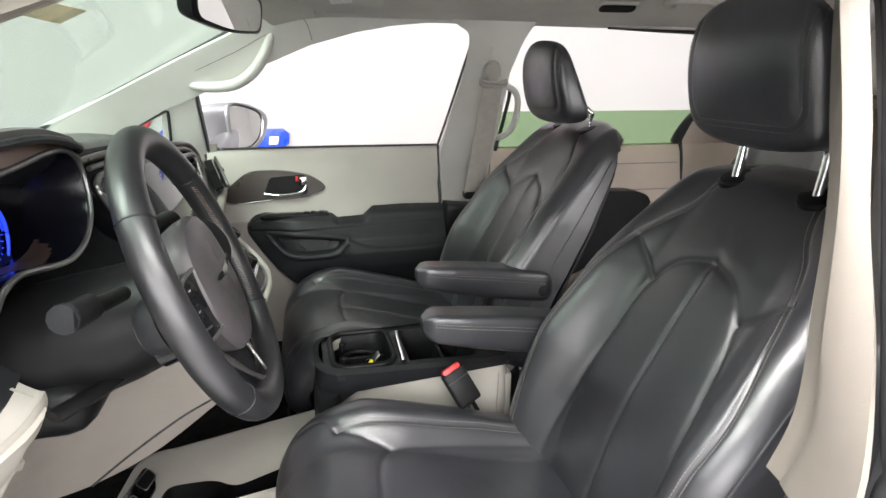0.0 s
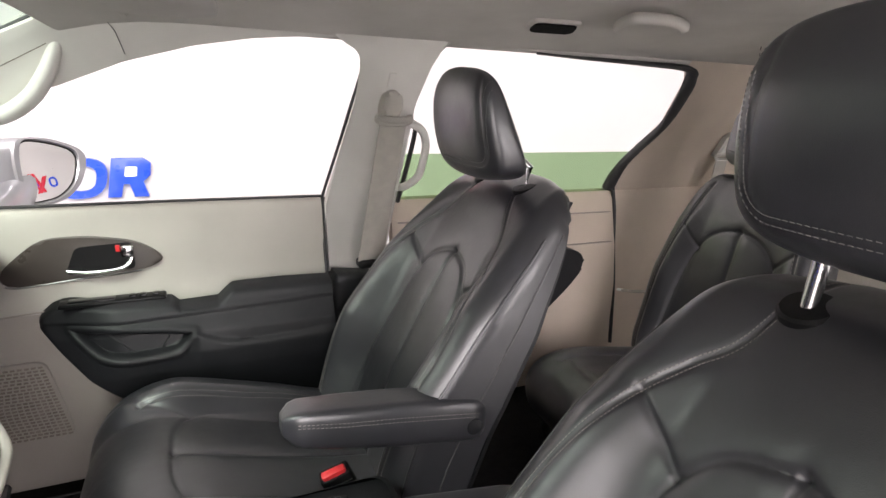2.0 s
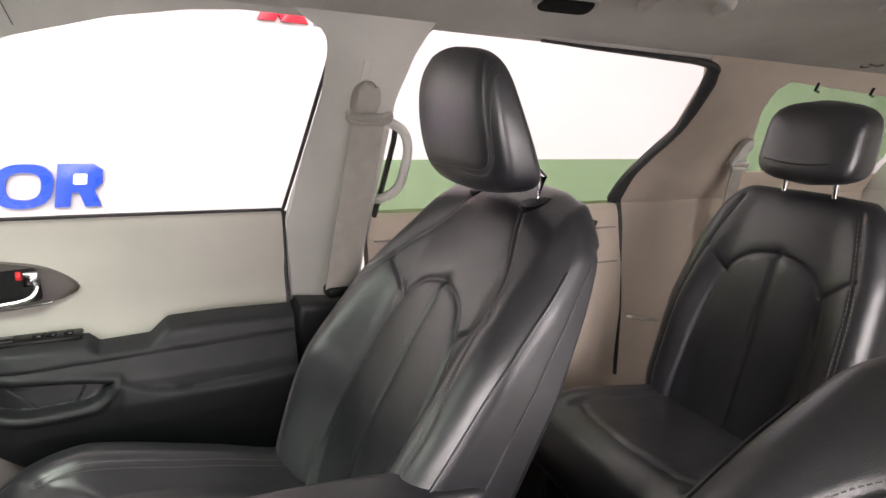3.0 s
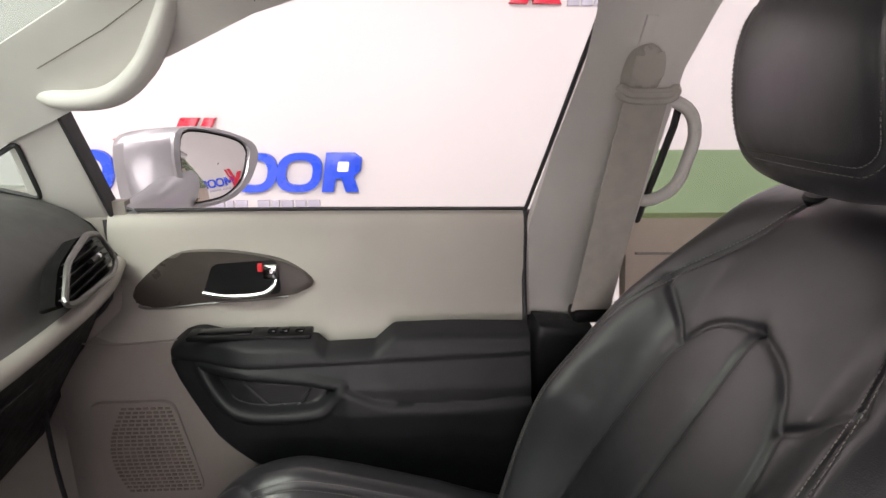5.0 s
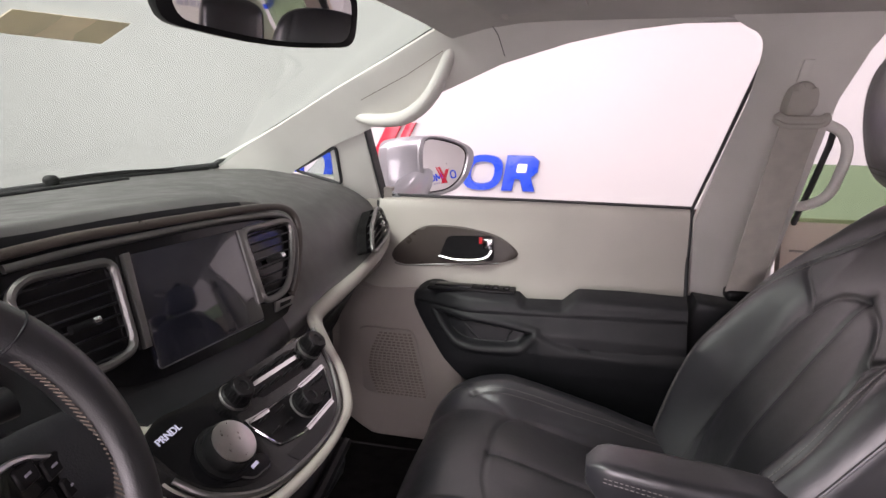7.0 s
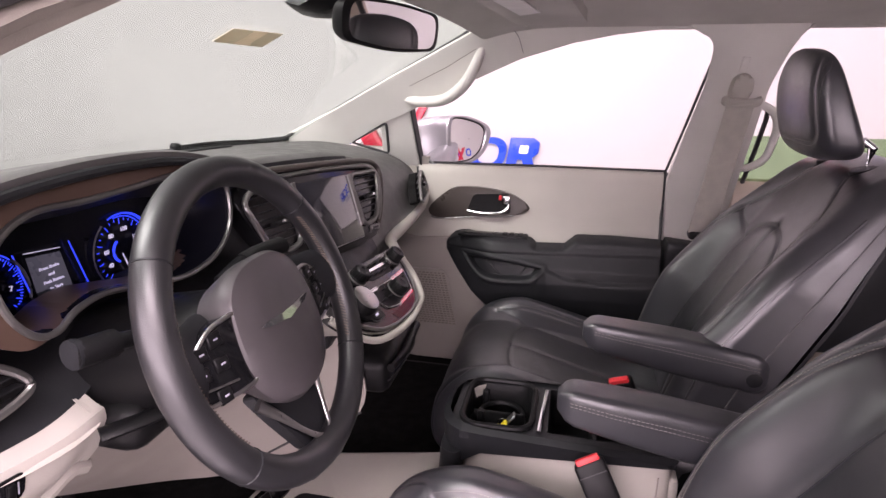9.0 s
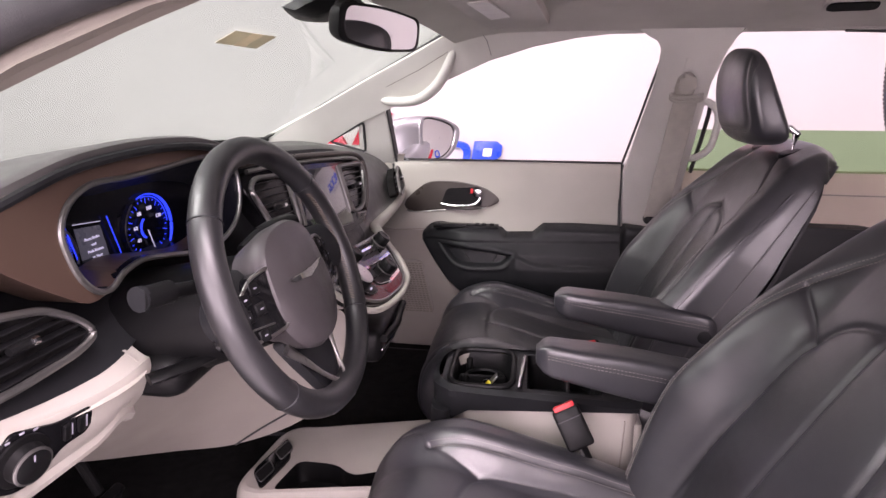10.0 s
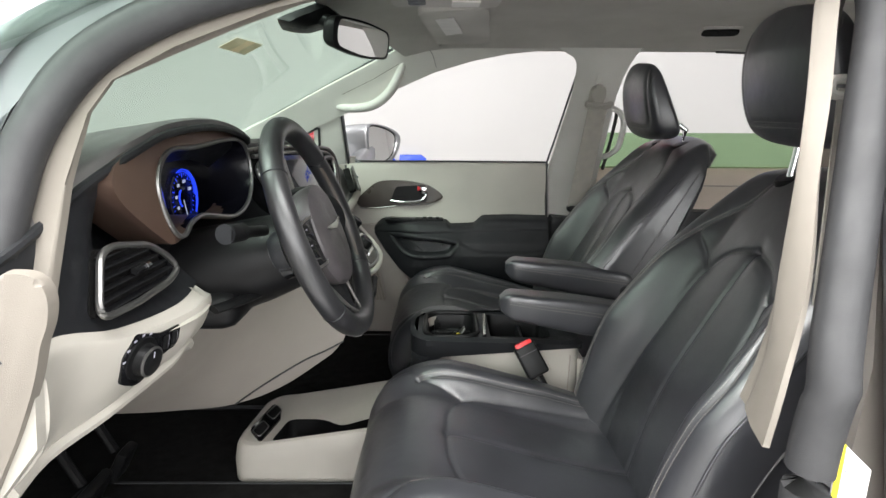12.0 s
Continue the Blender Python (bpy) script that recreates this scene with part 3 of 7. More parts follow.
# grab handle moulded into the front pillar
gh = thing("pillar_grab_handle", (-0.06, 0.65, 1.32), "light grey moulded grab handle on the front pillar", "grab handle")
gp = smooth([(-0.225, 0.738, 1.300), (-0.185, 0.708, 1.292), (-0.130, 0.676, 1.284), (-0.060, 0.654, 1.292), (-0.008, 0.636, 1.326), (0.024, 0.624, 1.372), (0.044, 0.622, 1.422), (0.056, 0.634, 1.475)], 6)
part("grip", tube(gp, lambda t: 0.006 + 0.0115 * math.sin(math.pi * min(1.0, max(0.0, t))) ** 0.6, 16, flat=0.85), TRIM_GREY, gh)
ends = (gp[0], gp[-1])
web = []
for k, p in enumerate(gp):
    q = ends[0].lerp(ends[1], k / (len(gp) - 1))
    web.append([p + Vector((0, 0.010, 0)), p.lerp(q, 0.25) + Vector((0, 0.026, 0)), p.lerp(q, 0.6) + Vector((0, 0.024, 0)), q + Vector((0, 0.008, 0.010)), q + Vector((-0.012, 0.010, 0.024))])
part("recess", slab(web, 0.004), TRIM_GREY, gh)
part("recess_line", tube([side(-0.155, 1.325, 1, -0.004), side(-0.05, 1.372, 1, -0.004), side(0.03, 1.415, 1, -0.004)], 0.0008, 6), SLOT, gh)
part("seam", tube([side(0.115, 1.47, 1, -0.003), side(0.135, 1.44, 1, -0.004), side(0.145, 1.405, 1, -0.002)], 0.0007, 6), RUBBER, gh)

# sliding door with its half-lowered window
sd = thing("sliding_door", (1.05, 0.8, 0.5), "greige sliding door trim with a half-lowered green tinted window", "door", kind="structure")
prof = [(0.50, 0.745), (0.60, 0.735), (0.80, 0.735), (0.92, 0.75), (1.02, 0.775), (1.065, 0.785), (1.085, 0.80), (1.088, 0.83)]
part("panel", slab([[(x, y, z) for z, y in prof] for x in np.linspace(0.705, 1.425, 12)], 0.03), TRIM_WARM, sd)
for z, y in ((1.03, 0.772), (0.94, 0.752)):
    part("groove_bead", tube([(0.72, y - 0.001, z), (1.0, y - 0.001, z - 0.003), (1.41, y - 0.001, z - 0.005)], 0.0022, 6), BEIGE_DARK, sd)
pane = part("pane", plate([side(x, z, 1, 0.022) for x, z in [(0.66, 1.02), (0.66, 1.206), (1.52, 1.206), (1.52, 1.02)]], (0, 0.004, 0.002)), GLASS_GREEN, sd)
pane.visible_shadow = False
part("front_frame", tube([side(0.728, 1.08, 1, 0.0), side(0.735, 1.18, 1, 0.0), side(0.735, 1.25, 1, 0.0), side(0.733, 1.275, 1, 0.002)], 0.006, 8), RUBBER, sd)
arm_o = rounded([(0.80, 0.952, 0), (1.20, 0.946, 0), (1.262, 0.926, 0), (1.270, 0.888, 0), (1.225, 0.835, 0), (1.090, 0.715, 0), (1.00, 0.66, 0), (0.80, 0.65, 0)], 0.03, 4)
part("door_armrest", plate([(p.x, 0.690, p.y) for p in arm_o], (0, 0.06, 0), 0.014, 3), SOFT_BLACK, sd, "black armrest pocket")
ghb = thing("door_grab_handle", (0.71, 0.66, 1.2), "light grey vertical grab handle beside the sliding door", "grab handle")
hp = smooth([(0.698, 0.752, 1.128), (0.718, 0.724, 1.133), (0.744, 0.704, 1.158), (0.752, 0.690, 1.20), (0.752, 0.676, 1.240), (0.738, 0.670, 1.272), (0.712, 0.678, 1.288), (0.690, 0.69, 1.290)], 6)
part("grip", tube(hp, 0.0095, 12), TRIM_GREY, ghb)
part("base", disc((0.696, 0.762, 1.126), (0.2, -1, 0.2), [(0.015, -0.01), (0.015, 0.008), (0.010, 0.014)], 16), TRIM_GREY, ghb)
part("base", disc((0.690, 0.697, 1.290), (0.2, -1, 0.2), [(0.014, -0.01), (0.014, 0.006), (0.010, 0.012)], 16), TRIM_GREY, ghb)

# lower centre pillar, black
bl = [(0.545, 0.925), (0.640, 0.915), (0.655, 0.88), (0.66, 0.52), (0.56, 0.52), (0.538, 0.62), (0.536, 0.90)]
whole("lower_pillar_trim", plate([(x, 0.735 - 0.02 * math.sin((z - 0.5) * 3), z) for x, z in bl], (0, 0.06, 0), 0.016, 3), SOFT_BLACK, "black plastic lower centre pillar trim", "trim", kind="structure")
whole("pillar_foot_trim", block((0.56, 0.745, 0.60), (0.12, 0.07, 0.12), 0.02, 3), BEIGE, "greige trim at the centre pillar's foot", "trim", kind="structure")

# seat belt of the passenger
sb = thing("seat_belt", (0.60, 0.60, 1.3), "greige three-point seat belt on the centre pillar", "seat belt")
part("webbing", slab([[(0.617 + dx - 0.036 * u, 0.612 + 0.050 * u, 1.290 - 0.320 * u) for u in np.linspace(0, 1, 10)] for dx in (0.0, 0.030, 0.060)], 0.0025), WEBBING, sb)
ring = [(0.612, 0.611, 1.296), (0.613, 0.609, 1.304), (0.624, 0.610, 1.299), (0.650, 0.610, 1.298), (0.676, 0.610, 1.299), (0.686, 0.609, 1.304), (0.685, 0.611, 1.295), (0.670, 0.612, 1.290), (0.630, 0.612, 1.290)]
part("d_ring", tube(smooth(ring, 4, True), 0.0068, 8, closed=True), BEIGE, sb)
cover = [(0.630, 1.306), (0.629, 1.336), (0.634, 1.352), (0.649, 1.361), (0.664, 1.354), (0.671, 1.336), (0.669, 1.306), (0.650, 1.298)]
part("anchor_cover", plate([(x, 0.622 - 0.2 * (z - 1.3), z) for x, z in [(p.x, p.y) for p in smooth([(a, b, 0) for a, b in cover], 4, True)]], (0, 0.05, 0.0), 0.010, 3), BEIGE, sb)
part("slide_channel", plate([side(x, z, 1, -0.010) for x, z in [(0.640, 1.395), (0.656, 1.395), (0.652, 1.20), (0.638, 1.20)]], (0, 0.01, 0), 0.002), TRIM_GREY, sb)
part("end_fitting", block((0.619, 0.672, 0.962), (0.072, 0.04, 0.022), 0.008, 3), HARD_BLACK, sb)

db = thing("driver_seat_belt", (0.60, -0.56, 1.3), "greige seat belt hanging beside the driver seat", "seat belt")
part("webbing", slab([[(0.602 + dx + 0.012 * u, -0.556 - 0.010 * u, 1.310 - 0.42 * u) for u in np.linspace(0, 1, 12)] for dx in (0.0, 0.026, 0.052)], 0.0025), WEBBING, db)
part("d_ring", tube(rounded([(0.594, -0.556, 1.302), (0.594, -0.554, 1.320), (0.664, -0.554, 1.320), (0.664, -0.556, 1.302)], 0.010, 3), 0.0055, 8, closed=True), TRIM_GREY, db)
part("anchor_cover", block((0.632, -0.566, 1.342), (0.044, 0.030, 0.062), 0.012, 3), TRIM_GREY, db)
part("lap_anchor", tube([(0.598, -0.570, 0.935), (0.64, -0.575, 0.938), (0.70, -0.580, 0.940)], 0.008, 10), SATIN, db, "bright metal lap anchor")

# driver's side: pillar trims, seals and painted frame round the open doorway
AD = [(-0.62, 1.15), (-0.555, 1.182), (-0.37, 1.262), (-0.20, 1.345), (-0.07, 1.405), (0.03, 1.452), (0.09, 1.485), (0.20, 1.502), (0.58, 1.502), (0.58, 1.456), (0.30, 1.446), (0.10, 1.418), (-0.02, 1.386), (-0.117, 1.346), (-0.180, 1.314), (-0.200, 1.28), (-0.208, 1.212), (-0.207, 1.115), (-0.30, 1.115), (-0.45, 1.13)]


def dside(x, z, off=0.0):
    y = 0.76 - (0.5 * (z - 1.05) if z > 1.05 else 0.0)
    return Vector((x, -(y + off), z))


whole("driver_a_pillar_trim", plate([dside(x, z, -0.012) for x, z in AD], (0, 0.014, 0), 0.004, 3), PILLAR_DARKENED, "greige front pillar trim at the open doorway", "trim", kind="structure")
# inner face of the pillar, shade put into its darker colour
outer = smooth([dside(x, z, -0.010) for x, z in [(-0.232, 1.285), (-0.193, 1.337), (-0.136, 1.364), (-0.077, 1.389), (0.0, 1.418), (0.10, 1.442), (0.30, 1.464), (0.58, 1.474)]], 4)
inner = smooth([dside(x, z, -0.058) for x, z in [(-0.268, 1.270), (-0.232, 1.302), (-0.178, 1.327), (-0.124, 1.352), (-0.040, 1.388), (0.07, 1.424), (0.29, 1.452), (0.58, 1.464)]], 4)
whole("pillar_header_trim", slab([[a, a.lerp(b, 0.3) + Vector((0, 0, 0.004)), a.lerp(b, 0.7) + Vector((0, 0, 0.004)), b] for a, b in zip(outer, inner)], 0.005), PILLAR_DARKENED, "pillar trim reaching in to the windshield, its shade in the darker colour", "trim", kind="structure")
seal_path = smooth([(-0.52, 0.70), (-0.365, 0.90), (-0.300, 1.003), (-0.268, 1.056), (-0.252, 1.12), (-0.246, 1.21), (-0.236, 1.262), (-0.203, 1.322), (-0.15, 1.364), (-0.06, 1.402), (0.10, 1.440), (0.30, 1.464), (0.50, 1.470), (0.585, 1.450), (0.606, 1.40), (0.568, 1.27), (0.530, 1.15), (0.500, 1.05), (0.492, 0.95), (0.500, 0.80), (0.52, 0.60)], 6)
whole("door_opening_seal", tube([dside(p[0], p[1], 0.006) for p in seal_path], 0.021, 12), RUBBER, "dark grey rubber seal round the open driver's doorway", "seal", kind="structure")
BT = [(1.46, 0.650, -0.075, 0.575, -0.012, 0.592, 0.004), (1.40, 0.620, -0.080, 0.553, -0.012, 0.570, 0.0), (1.30, 0.585, -0.080, 0.530, -0.015, 0.545, -0.002), (1.225, 0.562, -0.080, 0.513, -0.023, 0.522, -0.004),
      (1.13, 0.522, -0.084, 0.495, -0.045, 0.496, -0.004), (1.05, 0.492, -0.094, 0.482, -0.066, 0.460, -0.004), (0.985, 0.480, -0.100, 0.476, -0.078, 0.452, -0.004)]
edges = [smooth([dside(r[k], r[0], r[k + 1]) for r in BT], 5) for k in (1, 3, 5)]
whole("driver_b_pillar_trim", slab([[a, a.lerp(b, 0.5), a.lerp(b, 0.92), b + Vector((-0.002, 0, 0)), b.lerp(c, 0.12) + Vector((-0.003, 0, 0)), b.lerp(c, 0.5) + Vector((-0.004, 0, 0)), b.lerp(c, 0.9) + Vector((-0.001, 0, 0)), c] for a, b, c in zip(*edges)], 0.006), PILLAR_DARKENED, "greige centre pillar trim at the open doorway", "trim", kind="structure")
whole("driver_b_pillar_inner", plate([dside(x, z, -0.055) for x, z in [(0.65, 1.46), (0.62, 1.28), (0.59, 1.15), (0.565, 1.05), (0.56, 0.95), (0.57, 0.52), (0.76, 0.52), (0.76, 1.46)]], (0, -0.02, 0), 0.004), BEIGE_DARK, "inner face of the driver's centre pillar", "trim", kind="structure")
BP = [(0.60, 1.47), (0.598, 1.39), (0.565, 1.27), (0.528, 1.15), (0.502, 1.05), (0.496, 0.95), (0.505, 0.80), (0.52, 0.45), (0.80, 0.45), (0.80, 1.47)]
whole("driver_b_pillar", plate([dside(x, z, 0.012) for x, z in BP], (0.02, 0.05, 0), 0.010, 3), PAINT, "silver painted centre pillar of the open doorway", "pillar", kind="structure")
whole("door_latch_face", plate([dside(x, z, 0.050) for x, z in [(0.60, 1.45), (0.575, 1.27), (0.555, 1.15), (0.548, 1.02), (0.575, 0.85), (0.59, 0.45), (0.90, 0.45), (0.90, 1.45)]], (0.02, 0.06, 0), 0.014, 3), PAINT, "silver painted body side beside the doorway", "body side", kind="structure")
AP = [(-0.62, 1.13), (-0.50, 1.25), (-0.36, 1.33), (-0.20, 1.41), (0.02, 1.48), (0.20, 1.515), (0.66, 1.52), (0.66, 1.475), (0.32, 1.478), (0.10, 1.454), (-0.06, 1.417), (-0.16, 1.382), (-0.222, 1.345), (-0.262, 1.285), (-0.275, 1.15), (-0.300, 1.08), (-0.345, 1.00), (-0.415, 0.88), (-0.52, 0.70), (-0.58, 0.50), (-0.70, 0.50)]
whole("driver_a_pillar", plate([dside(x, z, 0.020) for x, z in AP], (0, 0.04, 0.0), 0.012, 3), PAINT, "silver painted front pillar and roof rail of the doorway", "pillar", kind="structure")
whole("door_frame_step", tube([dside(p[0], p[1], 0.032) for p in smooth([(-0.55, 0.72), (-0.395, 0.98), (-0.315, 1.12), (-0.302, 1.2), (-0.290, 1.30), (-0.24, 1.375), (-0.10, 1.43), (0.1, 1.47), (0.4, 1.50)], 6)], 0.016, 10), PAINT, "silver raised flange of the doorway", "pillar", kind="structure")
kick = [(p.x - 0.014, p.y) for p in smooth([(-0.180, 1.156, 0), (-0.162, 1.155, 0), (-0.151, 1.148, 0), (-0.147, 1.132, 0), (-0.151, 1.112, 0), (-0.159, 1.094, 0), (-0.170, 1.060, 0), (-0.190, 1.014, 0), (-0.212, 0.972, 0), (-0.236, 0.925, 0), (-0.275, 0.84, 0)], 5)] + [(-0.43, 0.80), (-0.375, 0.90), (-0.330, 0.963), (-0.285, 1.04), (-0.258, 1.085), (-0.236, 1.120), (-0.212, 1.146)]
whole("kick_panel", plate([(x, -0.782, z) for x, z in kick], (0, 0.014, 0), 0.006, 3), PILLAR_DARKENED, "greige dashboard end cap at the doorway", "trim", kind="structure")
whole("rocker_panel", block((0.15, -0.78, 0.45), (0.95, 0.14, 0.12), 0.02, 3), PAINT, "silver painted door sill", "sill", kind="structure")
for nm, o in (("driver_side_lower_trim", [(1.46, 1.09), (1.46, 0.48), (2.66, 0.48), (2.66, 1.09)]), ("driver_c_pillar_trim", [(1.44, 1.09), (1.50, 1.44), (1.78, 1.44), (1.86, 1.09)]),
              ("driver_d_pillar_trim", [(2.42, 1.09), (2.36, 1.44), (2.66, 1.44), (2.66, 1.09)]), ("driver_rail_trim", [(0.62, 1.44), (0.62, 1.51), (2.66, 1.51), (2.66, 1.44)]), ("driver_b_pillar_rear", [(0.60, 1.44), (0.60, 1.09), (0.72, 1.09), (0.72, 1.44)])):
    whole(nm, plate([dside(x, z, 0.0) for x, z in o], (0, -0.03, 0), 0.004), TRIM_GREY, "light grey side trim behind the driver", "trim", kind="structure")
dw = thing("driver_side_window", (1.6, -0.7, 1.26), "pale tinted window on the driver's side", "window", kind="structure")
for x0, x1 in ((1.80, 2.40),):
    pane = part("pane", plate([dside(x, z, 0.012) for x, z in [(x0, 1.08), (x0, 1.45), (x1, 1.45), (x1, 1.08)]], (0, -0.004, 0)), GLASS_REAR, dw)
    pane.visible_shadow = False
# stands out of view; added to keep side light off the knee panel
dd = thing("driver_door", (-0.34, -0.84, 0.5), "unseen open driver's door in silver and greige, added to shade the dashboard end", "door")
for nm, off, mat in (("outer_skin", -0.10, PAINT), ("inner_trim", 0.0, BEIGE)):
    part(nm, plate([(-0.36 + off - 0.30 * u, -0.86 - 0.95 * u, z) for u, z in [(0, 0.42), (1, 0.42), (1, 1.06), (0, 1.10)]], (-0.04, 0, 0), 0.012, 3), mat, dd)
part("window_frame", tube([(-0.42, -0.86, 1.10), (-0.50, -1.0, 1.28), (-0.58, -1.3, 1.44), (-0.68, -1.70, 1.45), (-0.70, -1.80, 1.06)], 0.022, 10), PAINT, dd)
lab = thing("pillar_label", (0.53, -0.82, 0.97), "white and yellow warning label stuck on the silver pillar", "label")


def lab_pt(x, z):
    return Vector((0.506 + x * 0.62, -0.776 - 0.002, 1.006 - z))


part("sheet", plate([lab_pt(*q) for q in [(0.0, 0.0), (0.052, 0.03), (0.052, 0.17), (0.0, 0.15)]], (0.0, 0.0015, 0)), PAPER_WHITE, lab)
part("yellow_band", plate([lab_pt(a, b) - Vector((0, 0.001, 0)) for a, b in [(0.0, 0.0), (0.009, 0.005), (0.009, 0.152), (0.0, 0.15)]], (0, 0.0008, 0)), YELLOW, lab)
part("yellow_band", plate([lab_pt(a, b) - Vector((0, 0.001, 0)) for a, b in [(0.040, 0.085), (0.052, 0.090), (0.052, 0.170), (0.040, 0.165)]], (0, 0.0008, 0)), YELLOW, lab)
for k in range(4):
    part("text_bar", plate([lab_pt(a, b + 0.016 * k) - Vector((0, 0.001, 0)) for a, b in [(0.014, 0.028), (0.036, 0.040), (0.036, 0.044), (0.014, 0.032)]], (0, 0.0006, 0)), SIGN_GREY, lab)

# passenger door
pd = thing("passenger_door", (0.18, 0.8, 0.5), "closed greige front door panel with black armrest, window lowered", "door", kind="structure")
prof = [(0.46, 0.735), (0.55, 0.722), (0.66, 0.720), (0.76, 0.722), (0.84, 0.735), (0.90, 0.764), (0.95, 0.776), (1.00, 0.782), (1.06, 0.790), (1.085, 0.796), (1.097, 0.806), (1.100, 0.83)]
spl = smooth([(y, z, 0) for z, y in prof], 4)
grid = []
for k in range(40):
    u = k / 39
    row = []
    for q in spl:
        x0 = -0.168 - 0.10 * max(0.0, min(1.0, (0.93 - q.y) / 0.10)) + 0.12 * max(0, (0.56 - q.y) / 0.1) ** 2
        row.append((x0 + u * (0.528 - x0), q.x + 0.03 * max(0, 0.06 - u) / 0.06 * (q.y < 1.0), q.y))
    grid.append(row)
seam_row = max(i for i, q in enumerate(spl) if q.y < 0.892)
part("panel", slab([row[seam_row:] for row in grid], 0.03), BEIGE, pd)
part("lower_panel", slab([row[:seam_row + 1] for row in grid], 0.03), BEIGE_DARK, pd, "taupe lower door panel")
part("gap_filler", plate([(x, 0.815, z) for x, z in [(0.50, 0.50), (0.58, 0.50), (0.59, 1.095), (0.51, 1.095)]], (0, 0.02, 0)), RUBBER, pd)
part("window_wiper_seal", tube([(-0.165, 0.812, 1.103), (0.2, 0.810, 1.104), (0.532, 0.806, 1.103)], 0.0034, 8), RUBBER, pd)
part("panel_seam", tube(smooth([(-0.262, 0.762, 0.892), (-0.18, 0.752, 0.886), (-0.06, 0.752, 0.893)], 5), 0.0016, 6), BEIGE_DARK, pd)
part("front_gap", tube(smooth([(-0.172, 0.800, 1.09), (-0.172, 0.778, 0.96), (-0.268, 0.735, 0.86), (-0.276, 0.720, 0.70), (-0.262, 0.722, 0.52)], 6), 0.004, 8), RUBBER, pd)
part("rear_gap", tube(smooth([(0.532, 0.803, 1.10), (0.530, 0.785, 1.0), (0.530, 0.755, 0.90), (0.525, 0.73, 0.75), (0.505, 0.72, 0.55)], 6), 0.004, 8), RUBBER, pd)


def dy(z):
    """The panel's surface at height z."""
    zs, yy = [p[0] for p in prof], [p[1] for p in prof]
    return float(np.interp(z, zs, yy))


# recessed handle in a brown leaf-shaped bezel
bez = smooth([(-0.132, 0.972, 0), (-0.098, 1.008, 0), (-0.056, 1.036, 0), (0.0, 1.041, 0), (0.06, 1.036, 0), (0.125, 1.020, 0), (0.168, 0.984, 0), (0.125, 0.962, 0), (0.0, 0.952, 0), (-0.10, 0.943, 0), (-0.128, 0.952, 0)], 4, True)
cup = rounded([(-0.018, 0.962, 0), (0.004, 1.020, 0), (0.110, 1.026, 0), (0.114, 0.966, 0)], 0.012, 4)
hb = part("handle_bezel", plate([(p.x, 0.772, p.y) for p in bez], (0, 0.03, 0), 0.006, 3), BROWN, pd, "glossy dark brown handle bezel")
part("cup", plate([(p.x, 0.7705, p.y) for p in cup], (0, 0.004, 0)), HARD_BLACK, hb)
part("lever", tube(smooth([(-0.012, 0.765, 0.972), (0.03, 0.757, 0.968), (0.085, 0.757, 0.972), (0.104, 0.761, 0.985), (0.108, 0.765, 1.005)], 5), 0.0056, 12, flat=0.75), CHROME, hb, "chrome door lever")
part("lock_button", block((0.101, 0.762, 1.008), (0.024, 0.014, 0.026), 0.004), CHROME, hb)
part("lock_mark", block((0.083, 0.7665, 1.014), (0.008, 0.006, 0.014), 0.001), RED, hb)
part("bezel_lip", tube([(p.x, 0.771, p.y - 0.001) for p in bez[28:40]], 0.002, 6), SATIN, hb)

# armrest assembly
ARM = [(-0.072, 0.862), (-0.066, 0.890), (-0.045, 0.906), (-0.010, 0.913), (0.178, 0.911), (0.194, 0.897), (0.275, 0.900), (0.306, 0.926), (0.400, 0.928), (0.524, 0.925), (0.526, 0.60), (0.44, 0.56), (0.28, 0.585), (0.14, 0.655), (0.070, 0.700), (0.020, 0.742), (-0.030, 0.802)]
def arm_pt(x, z):
    t = max(0.0, min(1.0, (x + 0.072) / 0.16))
    bulge = 0.055 * (t * t * (3 - 2 * t)) * max(0.0, 1 - max(0, (0.80 - z)) / 0.25)
    return Vector((x, dy(z) - 0.012 - bulge, z))


def ease(v):
    v = max(0.0, min(1.0, v))
    return v * v * (3 - 2 * v)


LIP = [(-0.010, 0.860), (0.013, 0.833), (0.040, 0.809), (0.070, 0.800), (0.120, 0.798), (0.179, 0.803), (0.203, 0.820), (0.220, 0.841)]
POCKET = [(p.x, p.y) for p in smooth([(x, z, 0) for x, z in LIP], 4)] + [(0.160, 0.851), (0.100, 0.857), (0.043, 0.861)]
CREASE = ((0.218, 0.842), (0.240, 0.834), (0.268, 0.822), (0.304, 0.814), (0.37, 0.812), (0.44, 0.814), (0.526, 0.820))
TOP = [p for p in ARM[:10]]
LOW = [ARM[0]] + ARM[:9:-1]


def pocket_depth(x, z):
    """How far inside the map pocket's outline a point lies; negative outside it."""
    inside, near = False, 9.0
    for (x0, z0), (x1, z1) in zip(POCKET, POCKET[1:] + POCKET[:1]):
        if (z0 > z) != (z1 > z) and x < x0 + (x1 - x0) * (z - z0) / (z1 - z0):
            inside = not inside
        k = max(0.0, min(1.0, ((x - x0) * (x1 - x0) + (z - z0) * (z1 - z0)) / ((x1 - x0) ** 2 + (z1 - z0) ** 2 + 1e-12)))
        near = min(near, math.hypot(x - x0 - k * (x1 - x0), z - z0 - k * (z1 - z0)))
    return near if inside else -near


